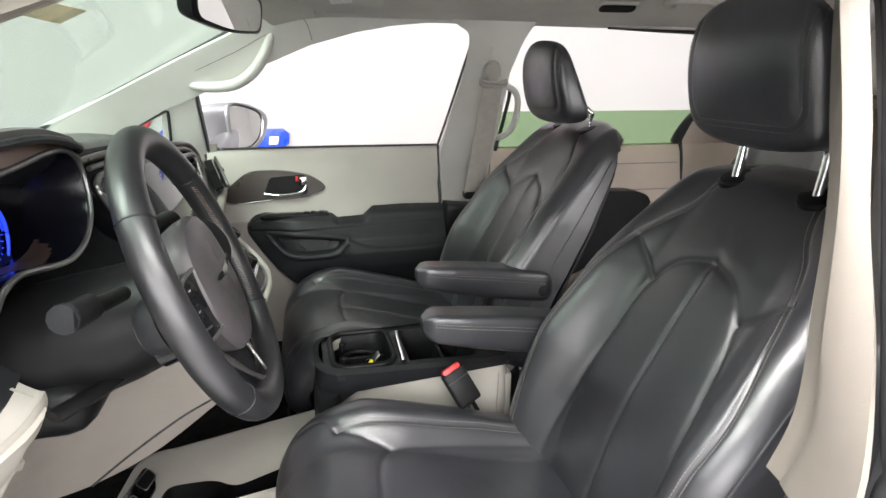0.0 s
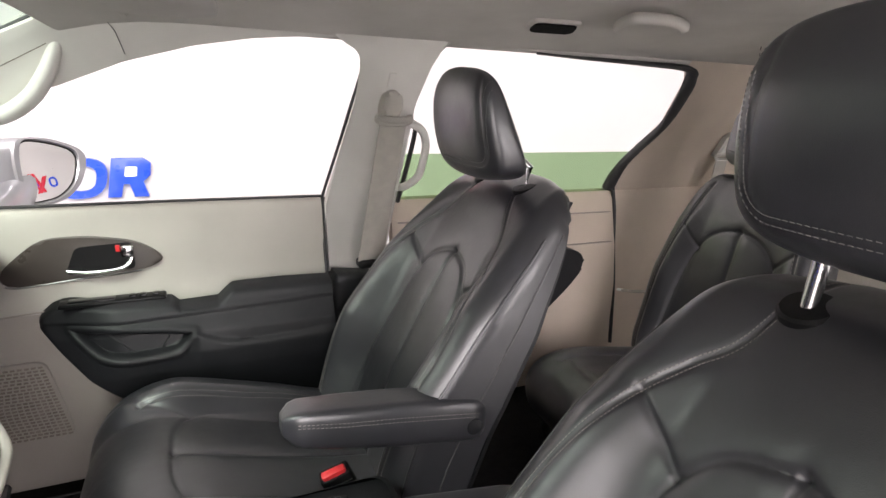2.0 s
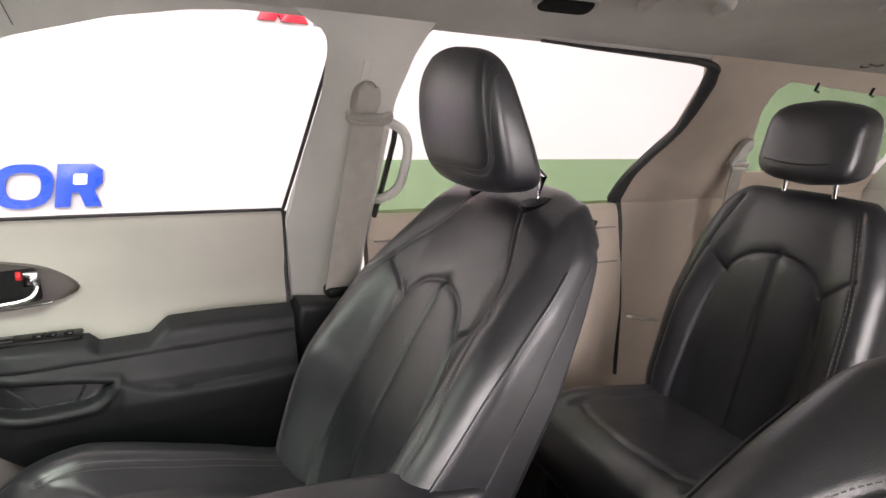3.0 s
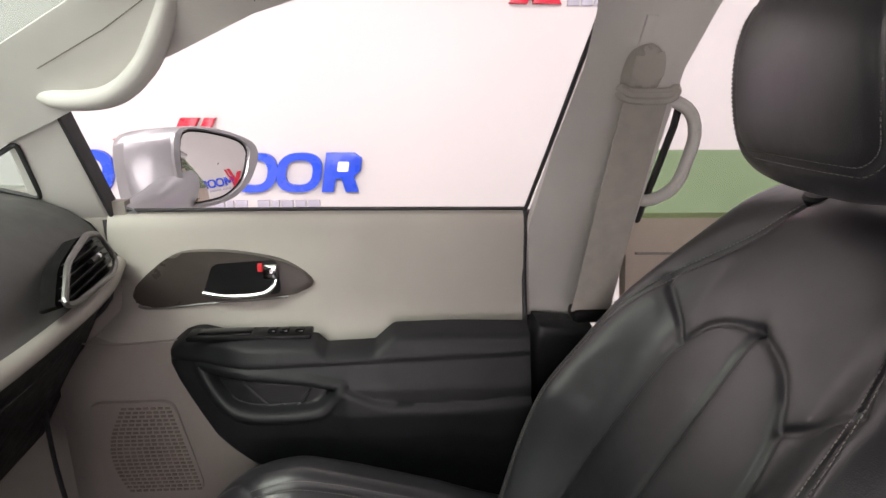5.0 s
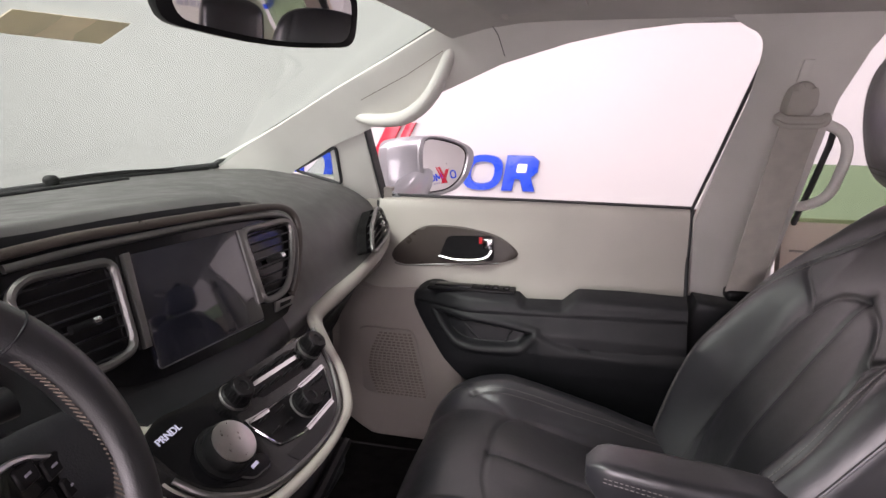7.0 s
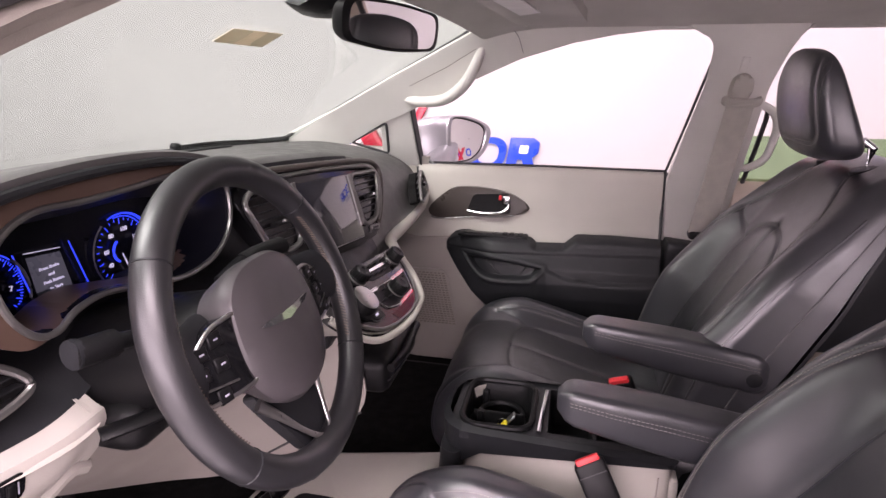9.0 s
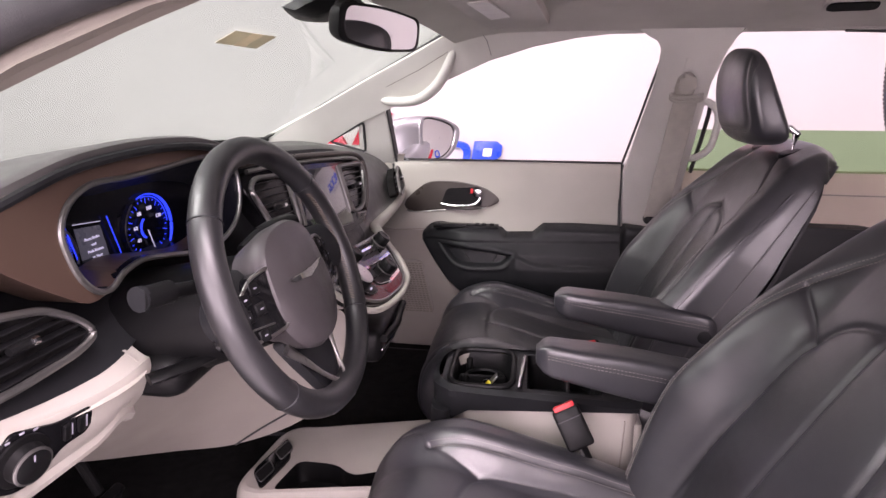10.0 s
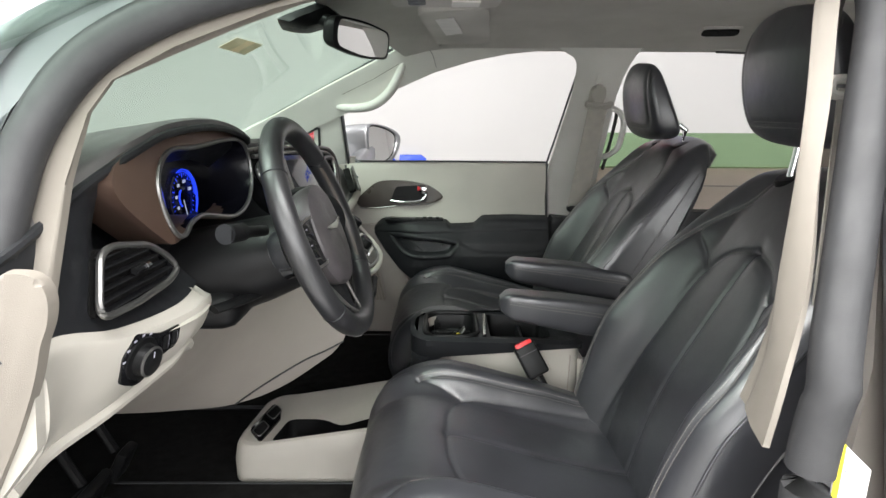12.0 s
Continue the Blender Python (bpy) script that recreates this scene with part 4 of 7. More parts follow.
def arm_skin(x, z):
    """The armrest's surface: padded top, recessed map pocket, a fold running back from it."""
    p = arm_pt(x, z)
    line = 0.876 + 0.017 * max(0.0, x + 0.06) / 0.58
    out = 0.005 * ease((z - line + 0.010) / 0.008)
    if -0.02 < x < 0.23 and 0.78 < z < 0.87:
        d = pocket_depth(x, z)
        out += 0.004 * math.exp(-((d + 0.004) / 0.005) ** 2) - 0.020 * ease(d / 0.010)
    if x > 0.205:
        fold = float(np.interp(x, [a for a, b in CREASE], [b for a, b in CREASE]))
        out += 0.007 * ease((x - 0.205) / 0.03) * ease((fold - z) / 0.005) * (1 - ease((fold - z - 0.03) / 0.10))
    p.y -= out
    return p


grid = []
for x in np.linspace(-0.072, 0.526, 130):
    zt = float(np.interp(x, [a for a, b in TOP], [b for a, b in TOP]))
    zb = float(np.interp(x, [a for a, b in LOW], [b for a, b in LOW]))
    row = []
    for k in range(72):
        u = k / 71
        z = zb + (zt - zb) * u
        p = arm_skin(x, z)
        edge = min(z - zb, zt - z, (x + 0.072) * 1.2 + 0.0005)
        p.y += 0.030 * (1 - ease(min(1.0, edge / 0.016)) ** 0.5)
        row.append(p)
    grid.append(row)
am = part("armrest", slab(grid, -0.004), SOFT_BLACK, pd, "black armrest with stitched pad and map pocket", angle=60)
seam = [(-0.050, 0.873), (0.0, 0.875), (0.15, 0.880), (0.35, 0.886), (0.515, 0.891)]
for dz in (-0.002, 0.004):
    part("stitching", tube([arm_skin(p.x, p.y + dz) + Vector((0, -0.0004, 0)) for p in smooth([(a, b, 0) for a, b in seam], 12)], 0.0007, 5), THREAD_DARK, am)
for a, b in (((0.052, 0.855), (0.106, 0.805)), ((0.176, 0.845), (0.152, 0.808))):
    part("pocket_rib", tube([arm_skin(a[0] + (b[0] - a[0]) * u, a[1] + (b[1] - a[1]) * u) for u in np.linspace(0.05, 0.95, 9)], 0.006, 8, flat=0.5), SOFT_BLACK, am)
sw = part("switch_panel", block((0.07, 0.728, 0.912), (0.20, 0.040, 0.010), 0.004, 2), HARD_BLACK, am)
part("recess", block((0.03, 0.728, 0.917), (0.085, 0.026, 0.003), 0.001), PIANO, sw)
for x in (0.105, 0.125, 0.150):
    part("switch", block((x, 0.728, 0.918), (0.014, 0.018, 0.006), 0.002), PIANO, sw)

# speaker grille: taupe field with rows of slots
sp = thing("speaker_grille", (-0.11, 0.715, 0.70), "taupe speaker grille with rows of slots in the door", "speaker grille")
fld = rounded([(-0.206, 0.796, 0), (-0.066, 0.797, 0), (-0.046, 0.71, 0), (-0.028, 0.620, 0), (-0.115, 0.606, 0), (-0.198, 0.628, 0)], 0.022, 4)
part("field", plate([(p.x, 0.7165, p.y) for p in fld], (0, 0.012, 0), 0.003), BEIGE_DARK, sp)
# slots are solid bars whose darker brown paints the openings' shade
bm = bmesh.new()
for r in range(22):
    z = 0.786 - 0.0076 * r
    x0, x1 = -0.150 - 0.03 * math.sin(3.1 * (0.79 - z) / 0.18), -0.070 + 0.036 * min(1, (0.79 - z) / 0.16)
    n = int((x1 - x0) / 0.0105)
    for k in range(n):
        x = x0 + (k + 0.5) * (x1 - x0) / n
        block((x, 0.7160, z), (0.0078, 0.0022, 0.0036), 0, bm=bm)
tagged(part("slot_field", bm, SLOT, sp, flat=True), kind="stuff")

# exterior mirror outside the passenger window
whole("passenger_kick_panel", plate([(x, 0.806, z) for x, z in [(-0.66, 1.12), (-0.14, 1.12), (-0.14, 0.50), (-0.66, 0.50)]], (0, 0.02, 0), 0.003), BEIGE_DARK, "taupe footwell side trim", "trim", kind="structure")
mr = thing("door_mirror", (-0.08, 0.95, 1.10), "silver painted exterior door mirror", "mirror")
mc, mn = Vector((-0.050, 1.090, 1.148)), Vector((0.812, -0.572, 0.119)).normalized()
mu = Vector((0, 0, 1))
ma = mu.cross(mn).normalized()
mu = mn.cross(ma)


def mirror_pt(a, b, lift=0.0, bow=3.25):
    return mc + ma * a + mu * b + mn * (lift - (a * a + b * b) / bow)


RIM = [(-0.115, 0.074), (-0.077, 0.0795), (-0.018, 0.0715), (0.044, 0.050), (0.071, 0.032), (0.075, 0.008), (0.059, -0.0235), (0.035, -0.051), (-0.011, -0.076), (-0.075, -0.084), (-0.112, -0.079), (-0.1295, -0.057), (-0.132, -0.009), (-0.129, 0.038)]
PANE = [(-0.093, 0.069), (-0.050, 0.067), (0.018, 0.048), (0.044, 0.029), (0.043, 0.0045), (0.020, -0.039), (-0.025, -0.066), (-0.073, -0.0715), (-0.1055, -0.068), (-0.112, -0.036), (-0.1135, 0.001), (-0.108, 0.042)]


def even_ring(pts, n=48):
    """n points at even angles round the outline's middle, smoothed."""
    q = [(p.x, p.y) for p in smooth([(x, y, 0) for x, y in pts], 8, True)]
    cx, cy = -0.03, 0.0
    ang = np.array([math.atan2(y - cy, x - cx) for x, y in q])
    rad = np.array([math.hypot(x - cx, y - cy) for x, y in q])
    k = np.argsort(ang)
    t = np.linspace(-math.pi, math.pi, n, endpoint=False)
    r = np.interp(t, ang[k], rad[k], period=2 * math.pi)
    return [(cx + d * math.cos(v), cy + d * math.sin(v)) for d, v in zip(r, t)]


RIM, PANE = even_ring(RIM), even_ring(PANE)


def mirror_ring(pts, lift, scale=1.0, reach=0.0, bow=60):
    """The outline pts moved along the mirror's axis; reach draws its inner half towards the van."""
    out = []
    for a, b in pts:
        k = max(0.0, min(1.0, (-0.02 - a) / 0.08))
        out.append(mirror_pt(-0.03 + (a + 0.03) * scale - reach * k, b * scale, lift, bow))
    return out


part("housing", loft([mirror_ring(PANE, -0.006), mirror_ring(PANE, 0.003, 1.02), mirror_ring(PANE, 0.009, 1.06), mirror_ring(RIM, 0.008, 0.98), mirror_ring(RIM, 0.002, 1.0), mirror_ring(RIM, -0.012, 1.01, 0.035), mirror_ring(RIM, -0.040, 1.01, 0.068),
                      mirror_ring(RIM, -0.075, 0.96, 0.075), mirror_ring(RIM, -0.105, 0.80, 0.065), mirror_ring(RIM, -0.125, 0.5, 0.045), mirror_ring(RIM, -0.132, 0.1, 0.03)]), PAINT, mr)
part("foot", tube(smooth([(-0.135, 1.060, 1.150), (-0.138, 1.030, 1.115), (-0.140, 0.96, 1.085), (-0.145, 0.86, 1.075), (-0.150, 0.81, 1.075)], 5), lambda t: 0.050 - 0.012 * t, 18), PAINT, mr)


part("glass", slab([[mirror_pt(-0.03 + (a + 0.03) * k, b * k, 0.001) for a, b in PANE + PANE[:1]] for k in np.linspace(0.995, 0.02, 14)], 0.002), MIRROR, mr)
part("rim", tube(mirror_ring(PANE, 0.003, 1.0, bow=3.25), 0.0022, 6, closed=True), HARD_BLACK, mr)

# headliner fittings
vt = thing("overhead_vent", (0.918, 0.4285, 1.49), "dark oval overhead air vent in the headliner", "vent")
o = rounded([(0.868, 0.462, 0), (0.855, 0.402, 0), (0.965, 0.395, 0), (0.985, 0.455, 0)], 0.018, 4)
part("bezel", plate([(p.x, p.y, roof_z(p.y) - 0.007) for p in o], (0, 0, 0.012), 0.003), HEADLINER, vt)
c = Vector((0.918, 0.4285, 0))
part("louvre", plate([(c.x + (p.x - c.x) * 0.86, c.y + (p.y - c.y) * 0.80, roof_z(p.y) - 0.0110) for p in o], (0, 0, 0.006), 0.002), CARPET, vt)
ra = thing("roof_grab_handle", (1.15, 0.42, 1.5), "grey folding grab handle on the headliner", "grab handle")
part("grip", tube(smooth([(1.079, 0.426, 1.504), (1.004, 0.337, 1.492), (0.966, 0.274, 1.492), (0.960, 0.232, 1.492), (1.019, 0.223, 1.492), (1.090, 0.260, 1.492), (1.193, 0.365, 1.504)], 6), 0.011, 10), HEADLINER, ra)
hk = thing("ceiling_ring", (1.99, 0.53, 1.48), "small dark ring fitting at the headliner's edge", "fitting")
part("base", disc((2.00, 0.535, 1.485), (0, -0.5, -1), [(0.030, -0.006), (0.030, 0.004), (0.024, 0.008), (0.022, 0.004), (0.005, 0.003)], 24), HARD_BLACK, hk)
part("pin", tube([(1.985, 0.53, 1.474), (2.00, 0.52, 1.470), (2.02, 0.515, 1.474)], 0.003, 8), SATIN, hk)
dl = thing("dome_lamp", (1.46, 0.17, 1.51), "grey oval dome lamp in the headliner, switched off", "lamp")
part("bezel", disc((1.46, 0.17, roof_z(0.17) + 0.002), (0, 0, -1), [(0.075, -0.004), (0.070, 0.010), (0.055, 0.014)], 28), HEADLINER, dl)
part("lens", disc((1.46, 0.17, roof_z(0.17) - 0.010), (0, 0, -1), [(0.030, -0.004), (0.030, 0.004), (0.020, 0.007)], 24), PAPER_WHITE, dl)

# sun visor and overhead console
vs = thing("sun_visor", (0.19, 0.17, 1.47), "light grey sun visor folded against the headliner", "sun visor")
part("flap", plate(rounded([(0.110, -0.055, 1.462), (0.150, 0.42, 1.452), (0.290, 0.40, 1.454), (0.245, -0.085, 1.466)], 0.03, 5), (0, 0, 0.022), 0.008, 3), HEADLINER, vs)
part("label", plate([(0.146, 0.015, 1.4575), (0.170, 0.235, 1.4545), (0.208, 0.19, 1.4545), (0.182, -0.016, 1.4575)], (0, 0, 0.002)), PAPER_WHITE, vs, "white printed label")
part("hinge_rod", tube([(0.152, 0.41, 1.462), (0.155, 0.52, 1.462)], 0.006, 8), HEADLINER, vs)
oc = thing("overhead_console", (0.16, -0.21, 1.48), "grey overhead console with lamp lenses", "console")
part("body", block((0.165, -0.205, 1.486), (0.20, 0.22, 0.046), 0.014, 3), HEADLINER, oc)
part("lamp_lens", block((0.20, -0.255, 1.4625), (0.05, 0.05, 0.006), 0.003), PAPER_WHITE, oc)
part("lamp_lens", block((0.20, -0.155, 1.4625), (0.05, 0.05, 0.006), 0.003), PAPER_WHITE, oc)
part("button_row", block((0.115, -0.205, 1.4625), (0.03, 0.12, 0.005), 0.002), HARD_BLACK, oc)

# rear-view mirror on the windshield
rv = thing("rear_view_mirror", (-0.05, 0.03, 1.44), "black rear-view mirror with sensor housing on the windshield", "mirror")
a0, a1 = Vector((-0.048, -0.052, 1.428)), Vector((0.034, 0.142, 1.420))
ax = (a1 - a0).normalized()
nn = Vector((0.86, -0.36, -0.10))
nn = (nn - ax * nn.dot(ax)).normalized()
uu = nn.cross(ax)
if uu.z < 0:
    uu = -uu
L = (a1 - a0).length
def rv_ring(scale_h, lift, grow):
    h = 0.031 * scale_h
    pts = [(-grow, -h * 0.8), (-grow, h * 0.85), (L * 0.5, h * 1.08), (L + grow, h * 0.85), (L + grow, -h * 0.8), (L * 0.5, -h * 1.12)]
    return [a0 + ax * p.x + uu * p.y + nn * lift for p in rounded([(x, y, 0) for x, y in pts], [0.02, 0.02, 0.08, 0.02, 0.02, 0.08], 4)]
part("housing", loft([rv_ring(0.55, -0.035, -0.03), rv_ring(0.95, -0.025, 0.0), rv_ring(1.12, -0.008, 0.008), rv_ring(1.12, 0.003, 0.008), rv_ring(1.0, 0.005, 0.0)]), HARD_BLACK, rv)
part("glass", loft([rv_ring(0.97, 0.003, -0.004), rv_ring(0.97, 0.0062, -0.004)]), MIRROR, rv, angle=20)
part("stem", tube([(-0.02, 0.04, 1.445), (-0.07, 0.050, 1.458), (-0.115, 0.075, 1.475)], 0.014, 10), HARD_BLACK, rv)
sens = [(0.125, 1.496), (0.158, 1.472), (0.150, 1.452), (0.110, 1.450), (0.060, 1.455), (0.018, 1.460), (0.022, 1.470), (0.055, 1.496)]
part("sensor_housing", loft([[Vector((ws_x(y, z) + 0.006, y, z)) for y, z in sens], [Vector((ws_x(y, z) + 0.030, y * 0.92, z - 0.006)) for y, z in sens], [Vector((ws_x(y, z) + 0.055, 0.085 + (y - 0.085) * 0.5, 1.466 + (z - 1.466) * 0.6 - 0.014)) for y, z in sens]]), HARD_BLACK, rv)
st = thing("windshield_sticker", (-0.27, 0.06, 1.41), "tan rectangular sticker on the windshield", "sticker")
sc = [(ws_x(y, z) + 0.006, y, z) for y, z in ((-0.010, 1.402), (-0.006, 1.421), (0.136, 1.422), (0.134, 1.400))]
part("sheet", plate(sc, (0.0015, 0, -0.0008)), PAPER, st)


# ---- dashboard ----
SECTIONS = {
    -0.78: [(-0.58, 1.150), (-0.45, 1.160), (-0.30, 1.160), (-0.245, 1.140), (-0.222, 1.112), (-0.200, 1.084), (-0.184, 1.062), (-0.190, 0.995), (-0.240, 0.935)],
    -0.70: [(-0.61, 1.155), (-0.45, 1.180), (-0.28, 1.187), (-0.232, 1.170), (-0.222, 1.115), (-0.212, 1.070), (-0.204, 1.050), (-0.219, 0.985), (-0.252, 0.938)],
    -0.62: [(-0.63, 1.160), (-0.45, 1.196), (-0.27, 1.214), (-0.225, 1.206), (-0.222, 1.120), (-0.205, 1.045), (-0.194, 1.030), (-0.207, 0.980), (-0.234, 0.942)],
    -0.50: [(-0.67, 1.165), (-0.45, 1.218), (-0.26, 1.252), (-0.205, 1.248), (-0.300, 1.150), (-0.192, 1.032), (-0.175, 1.020), (-0.184, 0.982), (-0.214, 0.950)],
    -0.44: [(-0.69, 1.165), (-0.45, 1.224), (-0.26, 1.260), (-0.203, 1.257), (-0.315, 1.150), (-0.192, 1.040), (-0.171, 1.024), (-0.181, 0.988), (-0.213, 0.950)],
    -0.34: [(-0.715, 1.165), (-0.45, 1.228), (-0.26, 1.262), (-0.202, 1.260), (-0.315, 1.150), (-0.205, 1.070), (-0.200, 1.0), (-0.205, 0.870), (-0.250, 0.770)],
    -0.24: [(-0.735, 1.165), (-0.45, 1.222), (-0.26, 1.254), (-0.202, 1.253), (-0.315, 1.150), (-0.200, 1.070), (-0.185, 1.0), (-0.195, 0.850), (-0.250, 0.730)],
    -0.155: [(-0.742, 1.165), (-0.45, 1.210), (-0.26, 1.236), (-0.200, 1.234), (-0.300, 1.140), (-0.190, 1.060), (-0.150, 1.0), (-0.165, 0.860), (-0.250, 0.700)],
    -0.10: [(-0.745, 1.165), (-0.45, 1.202), (-0.26, 1.224), (-0.217, 1.219), (-0.225, 1.130), (-0.165, 1.048), (-0.100, 1.0), (-0.11, 0.91), (-0.27, 0.70)],
    0.05: [(-0.745, 1.165), (-0.45, 1.196), (-0.27, 1.214), (-0.190, 1.212), (-0.186, 1.120), (-0.122, 1.042), (-0.085, 1.0), (-0.095, 0.91), (-0.27, 0.70)],
    0.20: [(-0.73, 1.165), (-0.45, 1.190), (-0.275, 1.203), (-0.160, 1.199), (-0.150, 1.110), (-0.108, 1.035), (-0.100, 1.0), (-0.13, 0.91), (-0.28, 0.70)],
    0.30: [(-0.71, 1.165), (-0.45, 1.184), (-0.285, 1.188), (-0.168, 1.172), (-0.136, 1.095), (-0.122, 1.026), (-0.108, 1.0), (-0.16, 0.91), (-0.29, 0.70)],
    0.36: [(-0.70, 1.165), (-0.45, 1.181), (-0.29, 1.174), (-0.205, 1.146), (-0.152, 1.085), (-0.124, 1.022), (-0.110, 1.0), (-0.17, 0.91), (-0.30, 0.70)],
    0.52: [(-0.66, 1.165), (-0.45, 1.175), (-0.30, 1.162), (-0.212, 1.132), (-0.158, 1.085), (-0.128, 1.026), (-0.115, 1.004), (-0.18, 0.91), (-0.31, 0.70)],
    0.66: [(-0.62, 1.160), (-0.45, 1.168), (-0.30, 1.150), (-0.220, 1.124), (-0.170, 1.085), (-0.138, 1.035), (-0.125, 1.012), (-0.19, 0.91), (-0.32, 0.70)],
    0.785: [(-0.57, 1.155), (-0.45, 1.158), (-0.30, 1.136), (-0.232, 1.115), (-0.190, 1.085), (-0.165, 1.045), (-0.155, 1.022), (-0.21, 0.91), (-0.33, 0.70)],
}
CUTS = sorted(SECTIONS)
ROWY = np.concatenate([np.linspace(a, b, 5)[:-1] for a, b in zip(CUTS, CUTS[1:])] + [[CUTS[-1]]])


def dash_point(y, k):
    """Catmull-Rom between the sections, k the profile's point."""
    i = max(0, min(len(CUTS) - 2, int(np.searchsorted(CUTS, y, "right")) - 1))
    h = CUTS[i + 1] - CUTS[i]
    t = (y - CUTS[i]) / h

    def slope(j, c):
        lo, hi = max(0, j - 1), min(len(CUTS) - 1, j + 1)
        return (SECTIONS[CUTS[hi]][k][c] - SECTIONS[CUTS[lo]][k][c]) / (CUTS[hi] - CUTS[lo])
    out = []
    for c in (0, 1):
        p, q, m0, m1 = SECTIONS[CUTS[i]][k][c], SECTIONS[CUTS[i + 1]][k][c], slope(i, c) * h, slope(i + 1, c) * h
        out.append((2 * t ** 3 - 3 * t * t + 1) * p + (t ** 3 - 2 * t * t + t) * m0 + (3 * t * t - 2 * t ** 3) * q + (t ** 3 - t * t) * m1)
    return Vector((out[0], y, out[1]))


def dash_strip(k0, k1, y0, y1, n=5, lift=0.0):
    rows = []
    for y in ROWY:
        if y0 - 1e-6 <= y <= y1 + 1e-6:
            line = smooth([dash_point(y, k) for k in range(9)], n)
            rows.append([p for p in line[k0 * n:k1 * n + 1]])
    return rows


dash = thing("dashboard", (-0.3, 0, 0.7), "charcoal and greige van dashboard with bronze trim", "dashboard")
part("top_pad", slab(dash_strip(0, 3, -0.8, 0.8), -0.012), DASH_TOP, dash, "charcoal grained dashboard top")
part("face", slab(dash_strip(3, 5, -0.8, 0.21), -0.012), SOFT_BLACK, dash, "black soft dashboard face")
part("passenger_face", slab(dash_strip(3, 6, 0.20, 0.8), -0.012), DASH_TOP, dash, "charcoal grained dashboard face before the passenger")
part("knee_bolster", slab(dash_strip(5, 8, -0.765, -0.44), -0.012), BEIGE, dash, "greige lower dashboard panel round the lamp switch")
part("bolster_end", plate([dash_point(-0.441, k) + Vector((-0.002, 0, 0)) for k in (5, 6, 7, 8)] + [Vector((-0.30, -0.441, 0.975)), Vector((-0.30, -0.441, 1.06))], (0, -0.012, 0)), BEIGE, dash)
part("bolster_end", plate([dash_point(-0.762, k) for k in (5, 6, 7, 8)] + [Vector((-0.36, -0.762, 0.90)), Vector((-0.36, -0.762, 1.05))], (0, -0.012, 0)), BEIGE, dash)
cover_top = smooth([(-0.300, -0.68, 0.965), (-0.275, -0.50, 0.985), (-0.250, -0.36, 1.010), (-0.215, -0.20, 1.020), (-0.165, -0.10, 1.0), (-0.12, -0.055, 0.965), (-0.075, -0.035, 0.925)], 6)
cover_low = smooth([(-0.480, -0.60, 0.900), (-0.460, -0.44, 0.835), (-0.420, -0.285, 0.748), (-0.365, -0.170, 0.690), (-0.285, -0.100, 0.665), (-0.19, -0.055, 0.685), (-0.085, -0.030, 0.750)], 6)
cover = []
for a, b in zip(cover_top, cover_low):
    cover.append([a.lerp(b, v) + Vector((0.035, 0, -0.015)) * math.sin(math.pi * v) for v in np.linspace(0, 1, 9)])
# shade under the dashboard is put into this cover's darker colour
part("knee_cover", slab(cover, -0.012), BEIGE_DARK, dash, "cover below the steering column, painted darker for its shade")
part("centre_panel", slab(dash_strip(5, 7, -0.07, 0.21), -0.012), SOFT_BLACK, dash, "black panel behind the controls")
# taupe panel coloured black to carry the shade of the footwell
part("lower_panel", slab(dash_strip(6, 8, 0.20, 0.8), -0.012), SOFT_BLACK, dash, "glovebox panel painted black for the footwell's shade")
part("lower_lip", tube([dash_point(y, 8) for y in ROWY if -0.765 < y < -0.439], 0.010, 8), BEIGE, dash)
lip = [dash_point(y, 3) + Vector((0.004, 0, -0.004)) for y in ROWY if y < -0.12]
part("lip_roll", tube(lip, 0.0055, 8), SOFT_BLACK, dash, "rolled black edge of the top pad")
part("defrost_slot", tube(smooth([(ws_x(y, 1.16) + 0.06, y, 1.171 + 0.0) for y in np.linspace(-0.5, 0.5, 9)], 3), 0.012, 8, flat=0.25), HARD_BLACK, dash)
part("knee_seam", tube(smooth([cover[r][c] + Vector((0.002, 0, -0.001)) for r, c in ((36, 6), (33, 6), (30, 6), (26, 7), (24, 8))], 6), 0.002, 6), RUBBER, dash)
# side sill of the top pad towards the doors
part("end_cap", plate([(x, 0.786, z) for x, z in [(-0.57, 1.15), (-0.30, 1.133), (-0.235, 1.112), (-0.195, 1.085), (-0.165, 1.04), (-0.16, 1.02), (-0.22, 0.91), (-0.34, 0.70), (-0.57, 0.70)]], (0, 0.012, 0), 0.003), SOFT_BLACK, dash)
# greige band that runs from the passenger's vent round the centre panel
band = smooth([(-0.150, 0.770, 1.024), (-0.122, 0.66, 1.012), (-0.112, 0.50, 1.004), (-0.106, 0.36, 1.004), (-0.096, 0.285, 1.010), (-0.078, 0.240, 1.012), (-0.052, 0.218, 0.990), (-0.022, 0.194, 0.967), (0.006, 0.150, 0.944), (0.013, 0.112, 0.937), (0.015, 0.05, 0.935), (0.009, -0.03, 0.941), (-0.006, -0.085, 0.952), (-0.03, -0.118, 0.975), (-0.06, -0.130, 1.00)], 6)
part("band", tube(band, lambda t: 0.0155 - 0.0085 * min(1.0, max(0.0, (t - 0.22) * 4)), 12, flat=0.8), BEIGE, dash, "greige band round the centre panel")
part("glovebox_seam", tube(smooth([(-0.135, 0.27, 0.955), (-0.160, 0.30, 0.925), (-0.165, 0.45, 0.922), (-0.172, 0.62, 0.926), (-0.185, 0.70, 0.93)], 5), 0.002, 6), RUBBER, dash)

